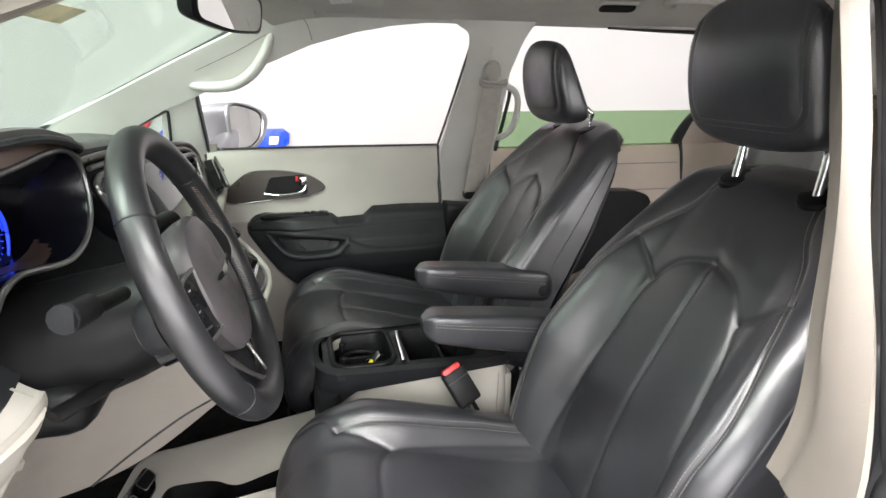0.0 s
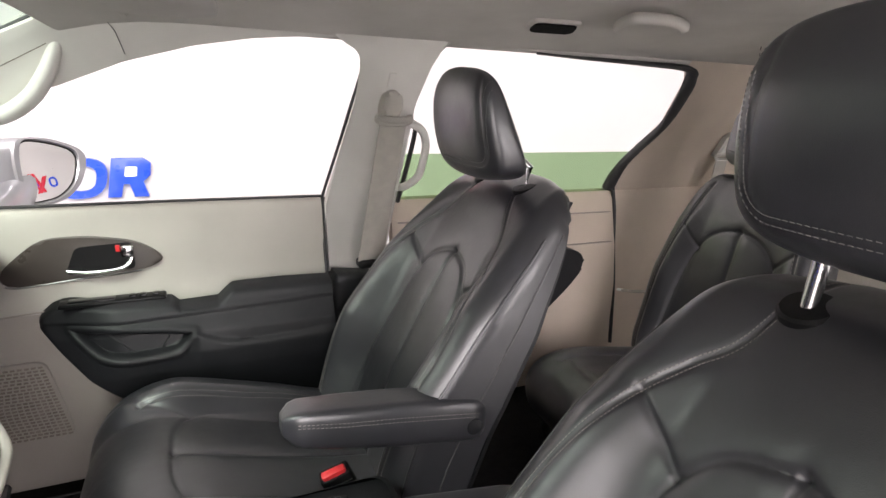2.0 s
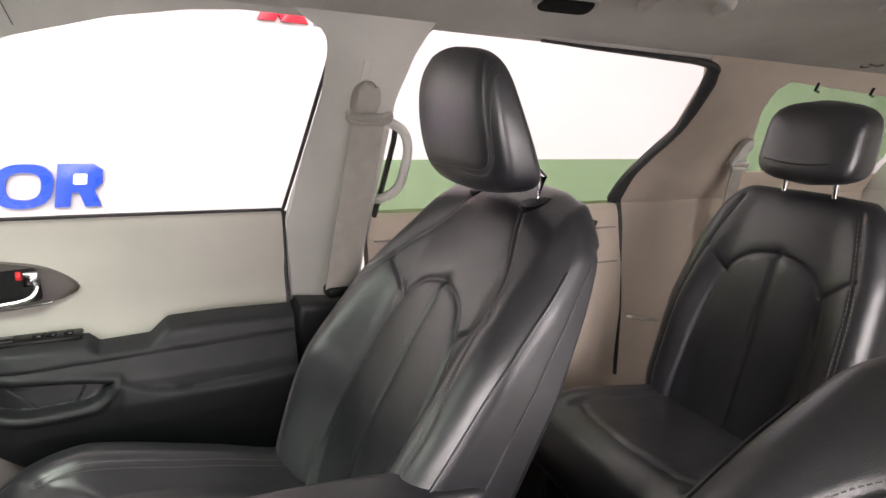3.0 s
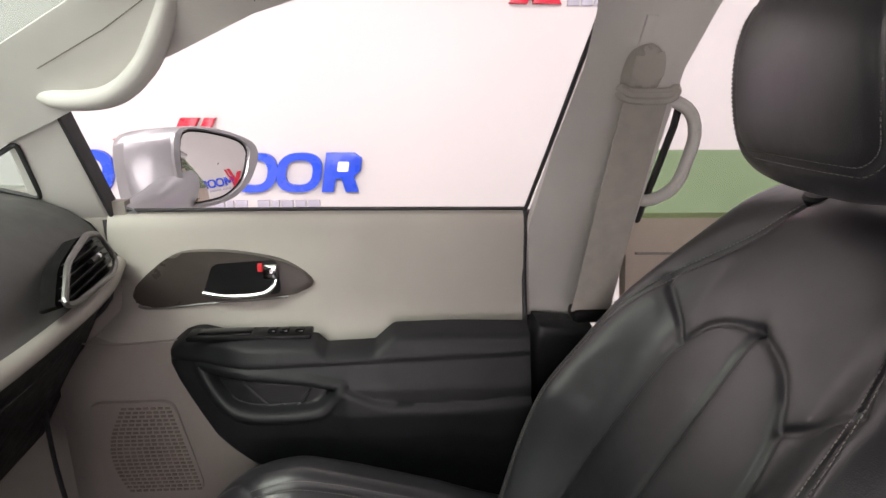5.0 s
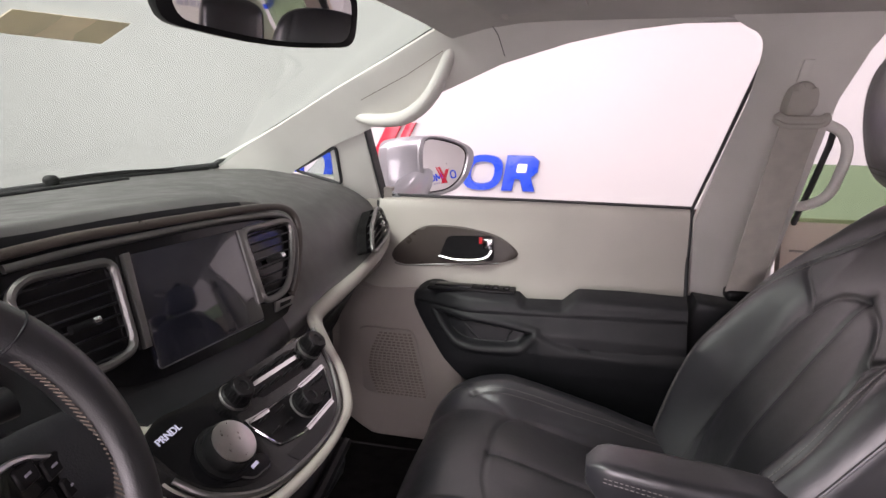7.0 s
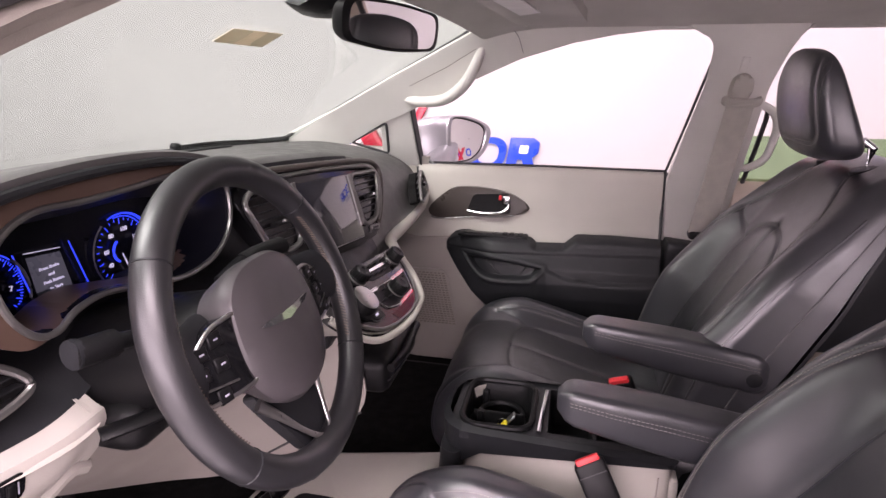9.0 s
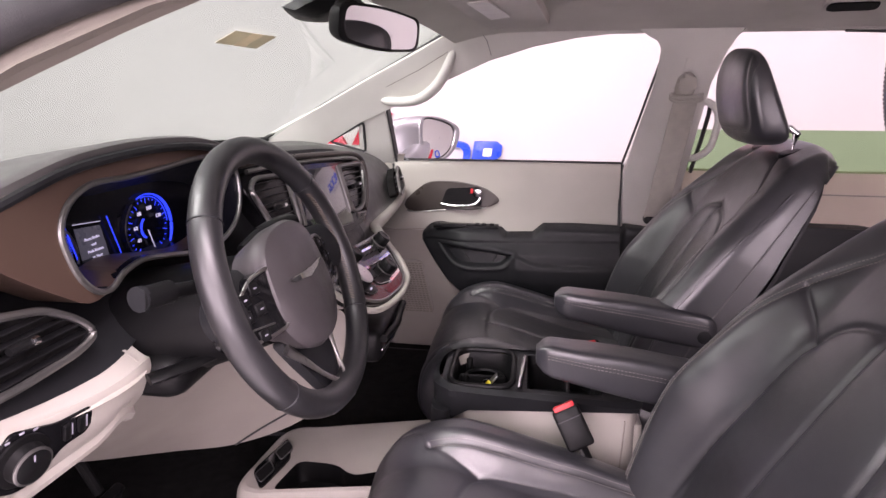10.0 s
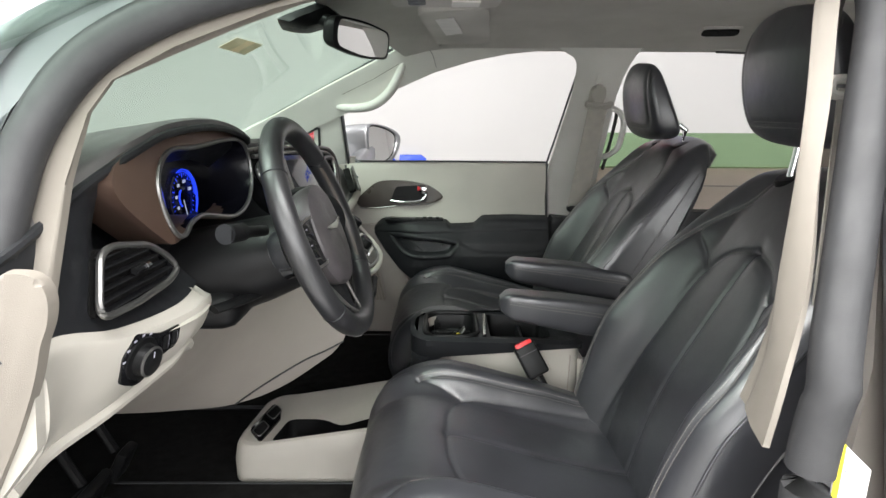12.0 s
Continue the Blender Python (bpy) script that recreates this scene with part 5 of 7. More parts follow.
# bronze panel and instrument cluster
CL = smooth([(-0.504, 1.178, 0), (-0.500, 1.198, 0), (-0.487, 1.214, 0), (-0.465, 1.226, 0), (-0.438, 1.231, 0), (-0.393, 1.229, 0), (-0.33, 1.230, 0), (-0.25, 1.233, 0), (-0.185, 1.229, 0), (-0.152, 1.210, 0), (-0.148, 1.172, 0), (-0.165, 1.138, 0), (-0.205, 1.115, 0), (-0.26, 1.108, 0), (-0.31, 1.115, 0), (-0.35, 1.124, 0), (-0.395, 1.132, 0), (-0.432, 1.128, 0), (-0.456, 1.117, 0), (-0.478, 1.121, 0), (-0.496, 1.144, 0)], 4, True)
BZ = smooth([(-0.590, 1.198, 0), (-0.585, 1.213, 0), (-0.568, 1.226, 0), (-0.52, 1.239, 0), (-0.40, 1.247, 0), (-0.30, 1.249, 0), (-0.18, 1.240, 0), (-0.143, 1.215, 0), (-0.140, 1.165, 0), (-0.160, 1.132, 0), (-0.205, 1.110, 0), (-0.26, 1.103, 0), (-0.31, 1.110, 0), (-0.35, 1.119, 0), (-0.395, 1.127, 0), (-0.432, 1.123, 0), (-0.456, 1.112, 0), (-0.486, 1.110, 0), (-0.518, 1.130, 0), (-0.554, 1.157, 0), (-0.580, 1.180, 0)], 4, True)


def cl_x(z):
    return -0.196 - (z - 1.17) * 0.10


BC = Vector((-0.36, 1.17, 0))
inner_cl = []
for p in BZ:
    d = (p - BC).normalized()
    q = max(CL, key=lambda c: (c - BC).normalized().dot(d))
    inner_cl.append(q)
part("bronze_panel", ring_plate([(cl_x(p.y) - 0.006, p.x, p.y) for p in BZ], [(cl_x(p.y) - 0.001, p.x, p.y) for p in inner_cl], (-0.06, 0, 0)), BRONZE, dash, "satin bronze cluster surround")
ic = thing("instrument_cluster", (-0.2, -0.33, 1.17), "lit instrument cluster with blue gauges and silver rim", "instrument cluster")
CM = Vector((-0.325, 1.172, 0))


def cl_ring(x, k, dz=0.0):
    return [(x if x < -0.22 else cl_x(p.y) + (x + 0.196), CM.x + (p.x - CM.x) * k, CM.y + (p.y - CM.y) * k + dz) for p in CL]


part("lens", loft([cl_ring(-0.196, 1.0), cl_ring(-0.205, 0.985), cl_ring(-0.272, 0.95, -0.006), cl_ring(-0.273, 0.5, -0.006), cl_ring(-0.273, 0.02, -0.006)], False), BOWL, ic, "deep black glossy gauge bowl")
part("rim", tube([(cl_x(p.y), p.x, p.y) for p in CL], 0.0036, 8, closed=True, up=(1, 0, 0)), SATIN, ic, "satin silver rim")
face_x = -0.268


def dial(cy, cz, r, a0, a1, numbers, lit0, lit1):
    arc = [(face_x, cy + r * math.cos(a), cz + r * math.sin(a)) for a in np.linspace(lit0, lit1, 30)]
    part("blue_ring", tube(arc, 0.0008, 6), LIT_BLUE, ic)
    bm = bmesh.new()
    for k in range(25):
        a = a0 + (a1 - a0) * k / 24
        q = 0.78 if k % 3 == 0 else 0.88
        p0, p1 = [(face_x, cy + r * f * math.cos(a), cz + r * f * math.sin(a)) for f in (q, 0.95)]
        tube([p0, p1], 0.0006, 4, bm=bm)
    tagged(part("ticks", bm, LIT_BLUE, ic), kind="stuff")
    for txt, a in numbers:
        part("number", words(txt, 0.0078, facing((face_x + 0.0004, cy + r * 0.62 * math.cos(a), cz + r * 0.62 * math.sin(a)), (0, 1, 0), (0, 0, 1))), LIT_WHITE, ic)


dial(-0.278, 1.140, 0.043, -0.9, 4.0, (("80", 2.2), ("100", 1.35), ("120", 0.45), ("60", 3.0), ("40", 3.7)), 0.0, 1.75)
part("blue_ring", tube([(face_x, -0.276 + 0.0500 * math.cos(a), 1.136 + 0.0500 * math.sin(a)) for a in np.linspace(-0.80, 1.95, 44)], lambda t: 0.0010 + 0.0014 * math.sin(math.pi * min(1.0, t * 1.25)), 8), LIT_BLUE, ic)
part("inner_arc", tube([(face_x, -0.278 + 0.015 * math.cos(a), 1.140 + 0.015 * math.sin(a)) for a in np.linspace(2.1, 4.2, 14)], 0.0016, 6), LIT_BLUE, ic)
part("needle", tube([(face_x + 0.001, -0.280, 1.136), (face_x + 0.001, -0.268, 1.101)], 0.0009, 5), LIT_WHITE, ic)
part("dial_ring", tube([(face_x, -0.278 + 0.046 * math.cos(a), 1.140 + 0.046 * math.sin(a)) for a in np.linspace(2.2, 4.6, 24)], 0.0010, 6), SATIN, ic)
dial(-0.455, 1.146, 0.040, -0.7, 1.3, (("7", -0.1),), 0.75, 1.25)
part("dial_ring", tube([(face_x, -0.460 + 0.050 * math.cos(a), 1.138 + 0.050 * math.sin(a)) for a in np.linspace(-0.75, 0.75, 20)], 0.0016, 6), SATIN, ic)
scr = [(-0.406, 1.168), (-0.366, 1.164), (-0.357, 1.116), (-0.400, 1.114)]
part("display", plate([(face_x - 0.001, y, z) for y, z in scr], (-0.002, 0, 0)), LIT_PANEL, ic, "grey message display")
for k, (txt, z) in enumerate((("Press Brake", 1.152), ("and", 1.144), ("Push Button", 1.136), ("to Start", 1.128))):
    part("message", words(txt, 0.0052, facing((face_x + 0.0004, -0.384 + 0.0015 * k, z), (0, 1, 0), (0, 0, 1))), LIT_WHITE, ic)
part("warning_mark", block((face_x + 0.001, -0.394, 1.121), (0.001, 0.005, 0.005), 0), RED, ic)
part("header_line", tube([(face_x, -0.410, 1.174), (face_x, -0.366, 1.169)], 0.0006, 5), LIT_WHITE, ic)
for (y0, z0), (y1, z1) in (((-0.422, 1.176), (-0.408, 1.120)), ((-0.354, 1.173), (-0.338, 1.119))):
    part("bar_line", tube([(face_x, y0, z0), (face_x, y1, z1)], 0.0008, 5), LIT_BLUE, ic)


# air vents
def air_vent(name, outline, at, across, up, label, n_slats=5, knob=None, rim_r=0.0042, group="dashboard air vents"):
    """outline in (across, up) metres round at; the frame, a dark well, slats and a slider."""
    o, a, u = Vector(at), Vector(across).normalized(), Vector(up).normalized()
    nrm = a.cross(u).normalized()
    if nrm.x < 0:
        nrm = -nrm
    t = thing(name, at, label, "air vent", group)
    pts = rounded([o + a * p + u * q for p, q in outline], 0.014, 5)
    part("frame", tube(pts, rim_r, 8, closed=True), SATIN, t, "satin silver frame")
    part("well", plate([p - nrm * 0.012 for p in pts], -nrm * 0.02), CARPET, t)
    ps, qs = [p for p, q in outline], [q for p, q in outline]
    for k in range(n_slats):
        q = min(qs) + (max(qs) - min(qs)) * (k + 0.75) / (n_slats + 0.5)
        cross = []
        m = len(outline)
        for i in range(m):
            (p0, q0), (p1, q1) = outline[i], outline[(i + 1) % m]
            if (q0 - q) * (q1 - q) < 0:
                cross.append(p0 + (p1 - p0) * (q - q0) / (q1 - q0))
        if len(cross) >= 2:
            l, r = min(cross) + 0.006, max(cross) - 0.006
            c = o + a * ((l + r) / 2) + u * q - nrm * 0.002
            b = bmesh.new()
            for s_a, s_b in ((l, r),):
                quad = [o + a * s_a + u * (q + 0.0012) + nrm * -0.010, o + a * s_b + u * (q + 0.0012) + nrm * -0.010, o + a * s_b + u * (q - 0.0008) + nrm * 0.001, o + a * s_a + u * (q - 0.0008) + nrm * 0.001]
                plate(quad, u * -0.0012, bm=b)
            part("slat", b, VENT_BLACK, t)
    kp, kq = knob or ((min(ps) + max(ps)) / 2, (min(qs) + max(qs)) / 2)
    k0 = o + a * kp + u * kq + nrm * 0.004
    part("slider", tube([k0 - a * 0.014, k0, k0 + a * 0.014], 0.0045, 8), HARD_BLACK, t)
    part("slider_tip", tube([k0 + a * 0.008 + nrm * 0.002, k0 + a * 0.015 + nrm * 0.002], 0.0042, 8), CHROME, t)
    return t


air_vent("air_vent", [(-0.086, -0.020), (-0.054, 0.036), (-0.030, 0.041), (0.036, 0.027), (0.068, 0.004), (0.083, -0.018), (0.052, -0.027), (-0.016, -0.030), (-0.074, -0.028)], (-0.198, -0.572, 1.096), (0.05, 1, 0.0), (-0.22, 0, 1), "black driver's side air vent in a satin silver frame", 6, (0.0, 0.005))
SC_ACROSS, SC_UP = Vector((0.2, 1, 0)).normalized(), Vector((-0.36, 0, 1)).normalized()


def stack(y, z, lift=0.0):
    """A point of the centre stack's face, which is turned a little towards the driver."""
    return Vector((-0.14 + 0.2 * (y - 0.1) - 0.36 * (z - 1.12), y, z)) + Vector((1, -0.2, 0.36)).normalized() * lift


def stack_vent(outline, y, z, label, knob):
    air_vent("air_vent", [((p - y) * 1.02, (q - z) * 1.063) for p, q in outline], tuple(stack(y, z, 0.004)), SC_ACROSS, SC_UP, label, 8, knob, 0.0048)


stack_vent([(0.157, 1.073), (0.167, 1.166), (0.252, 1.163), (0.259, 1.152), (0.240, 1.116), (0.212, 1.083), (0.192, 1.073)], 0.2, 1.12, "black centre air vent beside the screen", (0.002, 0.0))
stack_vent([(-0.066, 1.080), (-0.096, 1.094), (-0.114, 1.166), (-0.094, 1.180), (-0.010, 1.175), (-0.026, 1.086)], -0.06, 1.13, "black centre air vent behind the steering wheel", (-0.005, -0.005))
air_vent("air_vent", [(y - 0.62, (z - 1.068) * 1.04) for y, z in ((0.516, 1.046), (0.572, 1.083), (0.666, 1.100), (0.704, 1.090), (0.722, 1.044), (0.690, 1.032), (0.545, 1.038))], (-0.112, 0.62, 1.068), (-0.178, 1, 0.0), (-0.30, 0, 1), "black passenger side air vent in a satin frame", 6, (0.02, 0.0))

# screen between the vents
cs = thing("touch_screen", stack(0.07, 1.06), "dark glossy touch screen in a silver and brown bezel", "screen")
push = (stack(0, 0) - stack(0, 0, 1))
fascia = [(-0.128, 1.176), (-0.108, 1.194), (0.02, 1.193), (0.154, 1.187), (0.248, 1.178), (0.270, 1.160), (0.262, 1.133), (0.238, 1.092), (0.216, 1.062), (0.196, 1.046), (0.124, 1.040), (0.0, 1.045), (-0.045, 1.052), (-0.085, 1.078), (-0.110, 1.12)]
part("backing", plate(rounded([stack(y, z) for y, z in fascia], 0.02, 4), push * 0.03, 0.003), PIANO, cs, "piano black centre fascia")
part("glass", plate(rounded([stack(y, z, 0.0045) for y, z in [(-0.012, 1.057), (0.008, 1.176), (0.160, 1.169), (0.147, 1.054)]], 0.005, 3), push * 0.006, 0.001), SCREEN, cs)
part("glass_edge", tube(rounded([stack(y, z, 0.0042) for y, z in [(-0.010, 1.070), (-0.013, 1.0565), (0.060, 1.0555), (0.147, 1.0535)]], 0.006, 4)[3:-3], 0.0007, 5), SATIN, cs)
strip = smooth([stack(y, z, 0.003) for y, z in [(-0.104, 1.192), (-0.04, 1.1925), (0.02, 1.1905), (0.10, 1.187), (0.18, 1.181), (0.236, 1.174), (0.258, 1.162), (0.263, 1.145), (0.250, 1.115), (0.228, 1.086), (0.212, 1.070)]], 6)
part("bezel", tube(strip, lambda t: 0.0042 - 0.0016 * max(0.0, t - 0.6) / 0.4, 10), SATIN, cs, "satin silver bezel")
outer = smooth([stack(y, z, 0.001) for y, z in [(-0.115, 1.204), (-0.04, 1.205), (0.03, 1.2015), (0.107, 1.197), (0.20, 1.190), (0.256, 1.182), (0.277, 1.166), (0.274, 1.142), (0.252, 1.108), (0.230, 1.082), (0.210, 1.066)]], 6)
part("bezel", tube(outer, 0.0055, 10), BROWN, cs, "brown outer bezel")
for p, q in (((0.006, 1.178), (-0.014, 1.082)), ((0.1635, 1.168), (0.150, 1.074))):
    bm = plate([stack(p[0] - 0.0042, p[1], 0.0075), stack(p[0] + 0.0042, p[1], 0.0075), stack(q[0] + 0.0042, q[1], 0.0075), stack(q[0] - 0.0042, q[1], 0.0075)], push * 0.007, 0.002)
    part("divider", bm, SATIN, cs)
part("badge_plate", plate(rounded([stack(y, z, 0.003) for y, z in [(0.176, 1.067), (0.214, 1.065), (0.205, 1.055), (0.170, 1.054)]], 0.003, 3), push * 0.003, 0.001), SATIN, cs)
part("badge_mark", plate([stack(y, z, 0.0036) for y, z in [(0.183, 1.063), (0.205, 1.062), (0.200, 1.058), (0.180, 1.058)]], push * 0.001), PIANO, cs)

# sloping control panel with knobs and rotary shifter
cp = thing("control_panel", (-0.03, 0.06, 0.94), "piano black climate and radio control panel", "control panel")
ca, cu = Vector((0, 1, 0)), Vector((-1.2, 0, 1)).normalized()
cn = Vector((1, 0, 1.2)).normalized()
CTURN = Euler((0, -math.atan2(1.2, 1.0), 0)).to_matrix()


def pan(y, z, lift=0.0):
    return Vector((-0.035 - 1.2 * (z - 0.98), y, z)) + cn * lift


PANEL = [(0.222, 1.012), (0.200, 0.992), (0.180, 0.974), (0.142, 0.953), (0.116, 0.9455), (0.075, 0.942), (0.015, 0.945), (-0.030, 0.951), (-0.062, 0.961), (-0.092, 0.980), (-0.104, 1.000), (-0.100, 1.030), (-0.065, 1.036), (-0.03, 1.030), (0.08, 1.021)]
part("fascia", plate(rounded([pan(y, z) for y, z in PANEL], 0.012, 4), -cn * 0.03, 0.003), FASCIA, cp, "gloss black control fascia")
part("housing", plate(rounded([pan(y, z, -0.010) + Vector((0.003, 0, -0.003)) for y, z in PANEL], 0.012, 4), (-0.10, 0, -0.015), 0.004), BEIGE, cp, "greige underside of the control panel")
part("edge", tube(smooth([pan(y, z, 0.0) for y, z in PANEL[:11]], 5), 0.0032, 8), SATIN, cp)


def knob(y, z, r, h, label=""):
    k = part("knob", disc(pan(y, z), cn, [(r * 1.15, 0.0), (r * 1.15, 0.004), (r, 0.006), (r * 0.95, h - 0.002), (r * 0.85, h), (r * 0.45, h), (r * 0.40, h - 0.0015)], 32), HARD_BLACK, cp, label)
    part("knob_ring", disc(pan(y, z, 0.0), cn, [(r * 1.24, 0.0), (r * 1.24, 0.002), (r * 1.16, 0.003)], 32), SATIN, k)
    bmk = bmesh.new()
    for q in range(20):
        an = 2 * math.pi * q / 20
        d = ca * math.cos(an) + cu * math.sin(an)
        tube([pan(y, z, 0.006) + d * r, pan(y, z, h - 0.002) + d * (r * 0.97)], 0.0008, 4, bm=bmk)
    part("knurl", bmk, HARD_BLACK, k)
    return k


def inset(name, pts, material, r=0.006, lift=0.0007):
    return part(name, plate(rounded([pan(y, z, lift) for y, z in pts], r, 4), -cn * 0.004), material, cp)


inset("climate_inset", [(0.004, 0.992), (0.100, 0.9835), (0.168, 0.981), (0.130, 0.958), (0.050, 0.959), (0.014, 0.966)], HARD_BLACK)
inset("button_panel", [(0.040, 1.0105), (0.150, 1.003), (0.136, 0.9905), (0.050, 0.998)], HARD_BLACK)
inset("upper_button_panel", [(0.044, 1.0185), (0.148, 1.013), (0.155, 1.0045), (0.040, 1.0125)], HARD_BLACK)
inset("selector_well", [(-0.098, 1.030), (-0.066, 1.0335), (-0.012, 1.022), (0.003, 1.000), (-0.001, 0.970), (-0.015, 0.9585), (-0.052, 0.9635), (-0.084, 0.980), (-0.097, 1.000)], PIANO, 0.012)
inset("lower_gloss", [(0.010, 0.957), (0.060, 0.955), (0.118, 0.9525), (0.110, 0.947), (0.070, 0.9445), (0.016, 0.948)], PIANO, 0.004)
knob(0.180, 1.0015, 0.0150, 0.022)
knob(0.022, 1.013, 0.0150, 0.022)
knob(0.087, 0.972, 0.0155, 0.022)
sh = part("shifter", disc(pan(-0.045, 0.990), cn, [(0.031, 0.0), (0.031, 0.005), (0.0265, 0.007), (0.026, 0.019), (0.0245, 0.022)], 40), HARD_BLACK, cp, "rotary gear selector")
part("shifter_cap", disc(pan(-0.045, 0.990, 0.0215), cn, [(0.0238, 0.0), (0.0238, 0.002), (0.0215, 0.003), (0.002, 0.0026)], 40), BRUSHED, sh, "brushed metal cap")
part("gear_letters", words("PRNDL", 0.0105, facing(pan(-0.072, 1.0225, 0.0015), ca, cu)), LIT_WHITE, cp, "lit gear letters")
brk = rounded([pan(y, z, 0.002) for y, z in [(-0.055, 0.9735), (-0.034, 0.9775), (-0.012, 0.970), (-0.016, 0.962), (-0.044, 0.9645)]], 0.006, 4)
bs = part("brake_switch", plate([p + cn * 0.003 for p in brk], -cn * 0.005, 0.001), HARD_BLACK, cp)
part("brake_switch_edge", tube(brk, 0.0014, 6, closed=True), SATIN, bs)
part("brake_switch_mark", block(pan(-0.034, 0.970, 0.0055), (0.001, 0.010, 0.004), 0, 1, CTURN), LIT_WHITE, bs)
for n, y0, z0, y1, z1, w in ((4, 0.052, 1.0155, 0.140, 1.0095, 0.020), (4, 0.056, 1.0035, 0.136, 0.997, 0.018), (2, 0.022, 0.987, 0.052, 0.983, 0.014), (2, 0.024, 0.9745, 0.046, 0.972, 0.014), (2, 0.122, 0.978, 0.144, 0.9765, 0.013), (2, 0.116, 0.966, 0.132, 0.965, 0.011)):
    for k in range(n):
        u = k / (n - 1)
        b = part("button", block(pan(y0 + (y1 - y0) * u, z0 + (z1 - z0) * u, 0.0014), (0.012, w, 0.003), 0.001, 1, CTURN), HARD_BLACK, cp)
        part("button_mark", block(pan(y0 + (y1 - y0) * u, z0 + (z1 - z0) * u, 0.0031), (0.0022, 0.006, 0.0004), 0, 1, CTURN), SIGN_GREY, b)


def blade(pts, w):
    """A raised bright strip through the points, w wide."""
    return slab([[pan(y, z, 0.0028) - cu * (w / 2) * k for y, z in pts] for k in (-1, 1)], 0.002)


part("chrome_strip", blade([(0.040, 1.0115), (0.075, 1.0088), (0.110, 1.0062), (0.152, 1.003)], 0.0055), CHROME, cp)
for pts, w in (([(0.104, 0.984), (0.140, 0.9825), (0.168, 0.9818)], 0.006), ([(0.004, 0.9935), (0.022, 0.9908), (0.040, 0.989)], 0.006), ([(0.060, 0.9575), (0.095, 0.957), (0.128, 0.9565)], 0.006)):
    part("chrome_strip", blade(pts, w), CHROME, cp)
fr = rounded([pan(y, z, 0.002) for y, z in [(0.002, 0.993), (0.100, 0.9845), (0.171, 0.982), (0.131, 0.957), (0.050, 0.958), (0.012, 0.9655)]], 0.008, 4)
part("climate_frame", tube(fr, 0.0013, 6, closed=True), CHROME, cp)
bin_ = thing("dash_bin", (-0.06, 0.03, 0.80), "black storage bin below the control panel", "storage bin")
part("body", block((-0.11, 0.0825, 0.845), (0.20, 0.205, 0.07), 0.02, 3), HARD_BLACK, bin_)
part("bin_edge", tube([(-0.010, -0.01, 0.840), (-0.004, 0.06, 0.838), (-0.012, 0.17, 0.842)], 0.0022, 6), CHROME, bin_)
part("lip", tube([(-0.006, -0.01, 0.864), (0.0, 0.06, 0.862), (-0.008, 0.17, 0.868)], 0.008, 8), HARD_BLACK, bin_)

# headlamp switch
hs = thing("headlamp_switch", (-0.17, -0.61, 1.0), "black rotary headlamp switch panel with dimmer wheels", "switch panel")
h0, ha = Vector((-0.1910, -0.585, 1.002)), Vector((0.19, 1, 0)).normalized()
hu = Vector((0.24, 0, 1))
hu = (hu - ha * hu.dot(ha)).normalized()
hn = hu.cross(ha).normalized()
hn = hn if hn.x > 0 else -hn
HR = Matrix((ha, hu, hn)).transposed()
part("plate", plate(rounded([h0 + ha * a + hu * b for a, b in [(-0.046, -0.022), (-0.045, 0.012), (-0.022, 0.031), (0.006, 0.022), (0.022, 0.016), (0.060, 0.014), (0.057, -0.014), (0.026, -0.016), (0.008, -0.030), (-0.018, -0.038)]], 0.007, 4), -hn * 0.012, 0.0015), PIANO, hs)
kc = h0 + ha * -0.014 + hu * -0.002
kb = part("knob", disc(kc, hn, [(0.026, 0), (0.026, 0.003), (0.0195, 0.004), (0.0180, 0.015), (0.0155, 0.0165)], 36), HARD_BLACK, hs)
part("knob_ring", disc(kc, hn, [(0.0182, 0.0130), (0.0188, 0.0148), (0.0172, 0.0160)], 36), SATIN, kb)
part("knob_mark", block(kc + hn * 0.0168 + hu * 0.010, (0.0014, 0.007, 0.0006), 0, 1, HR), SIGN_GREY, kb)
for k in range(5):
    q = radians(62 + 26 * k)
    part("position_mark", block(kc + (ha * math.cos(q) + hu * math.sin(q)) * 0.0295 + hn * 0.0004, (0.0042, 0.0022, 0.0006), 0, 1, HR), SIGN_GREY, hs)
for k in range(2):
    wh = part("dimmer_wheel", block(h0 + ha * (0.030 + 0.016 * k) + hn * 0.001, (0.007, 0.018, 0.005), 0.0015, 2, HR), HARD_BLACK, hs)
    part("wheel_mark", block(h0 + ha * (0.0365 + 0.016 * k) + hn * 0.0006, (0.0012, 0.014, 0.0006), 0, 1, HR), SIGN_GREY, wh)

# ---- steering wheel and column ----
wc, tilt = Vector((-0.0247, -0.3505, 1.1064)), radians(20.7)
wn = Vector((math.cos(tilt), 0, math.sin(tilt)))
wu = Vector((-math.sin(tilt), 0, math.cos(tilt)))
wa = Vector((0, 1, 0))


def whl(a, b, lift=0.0):
    return wc + wa * a + wu * b + wn * lift


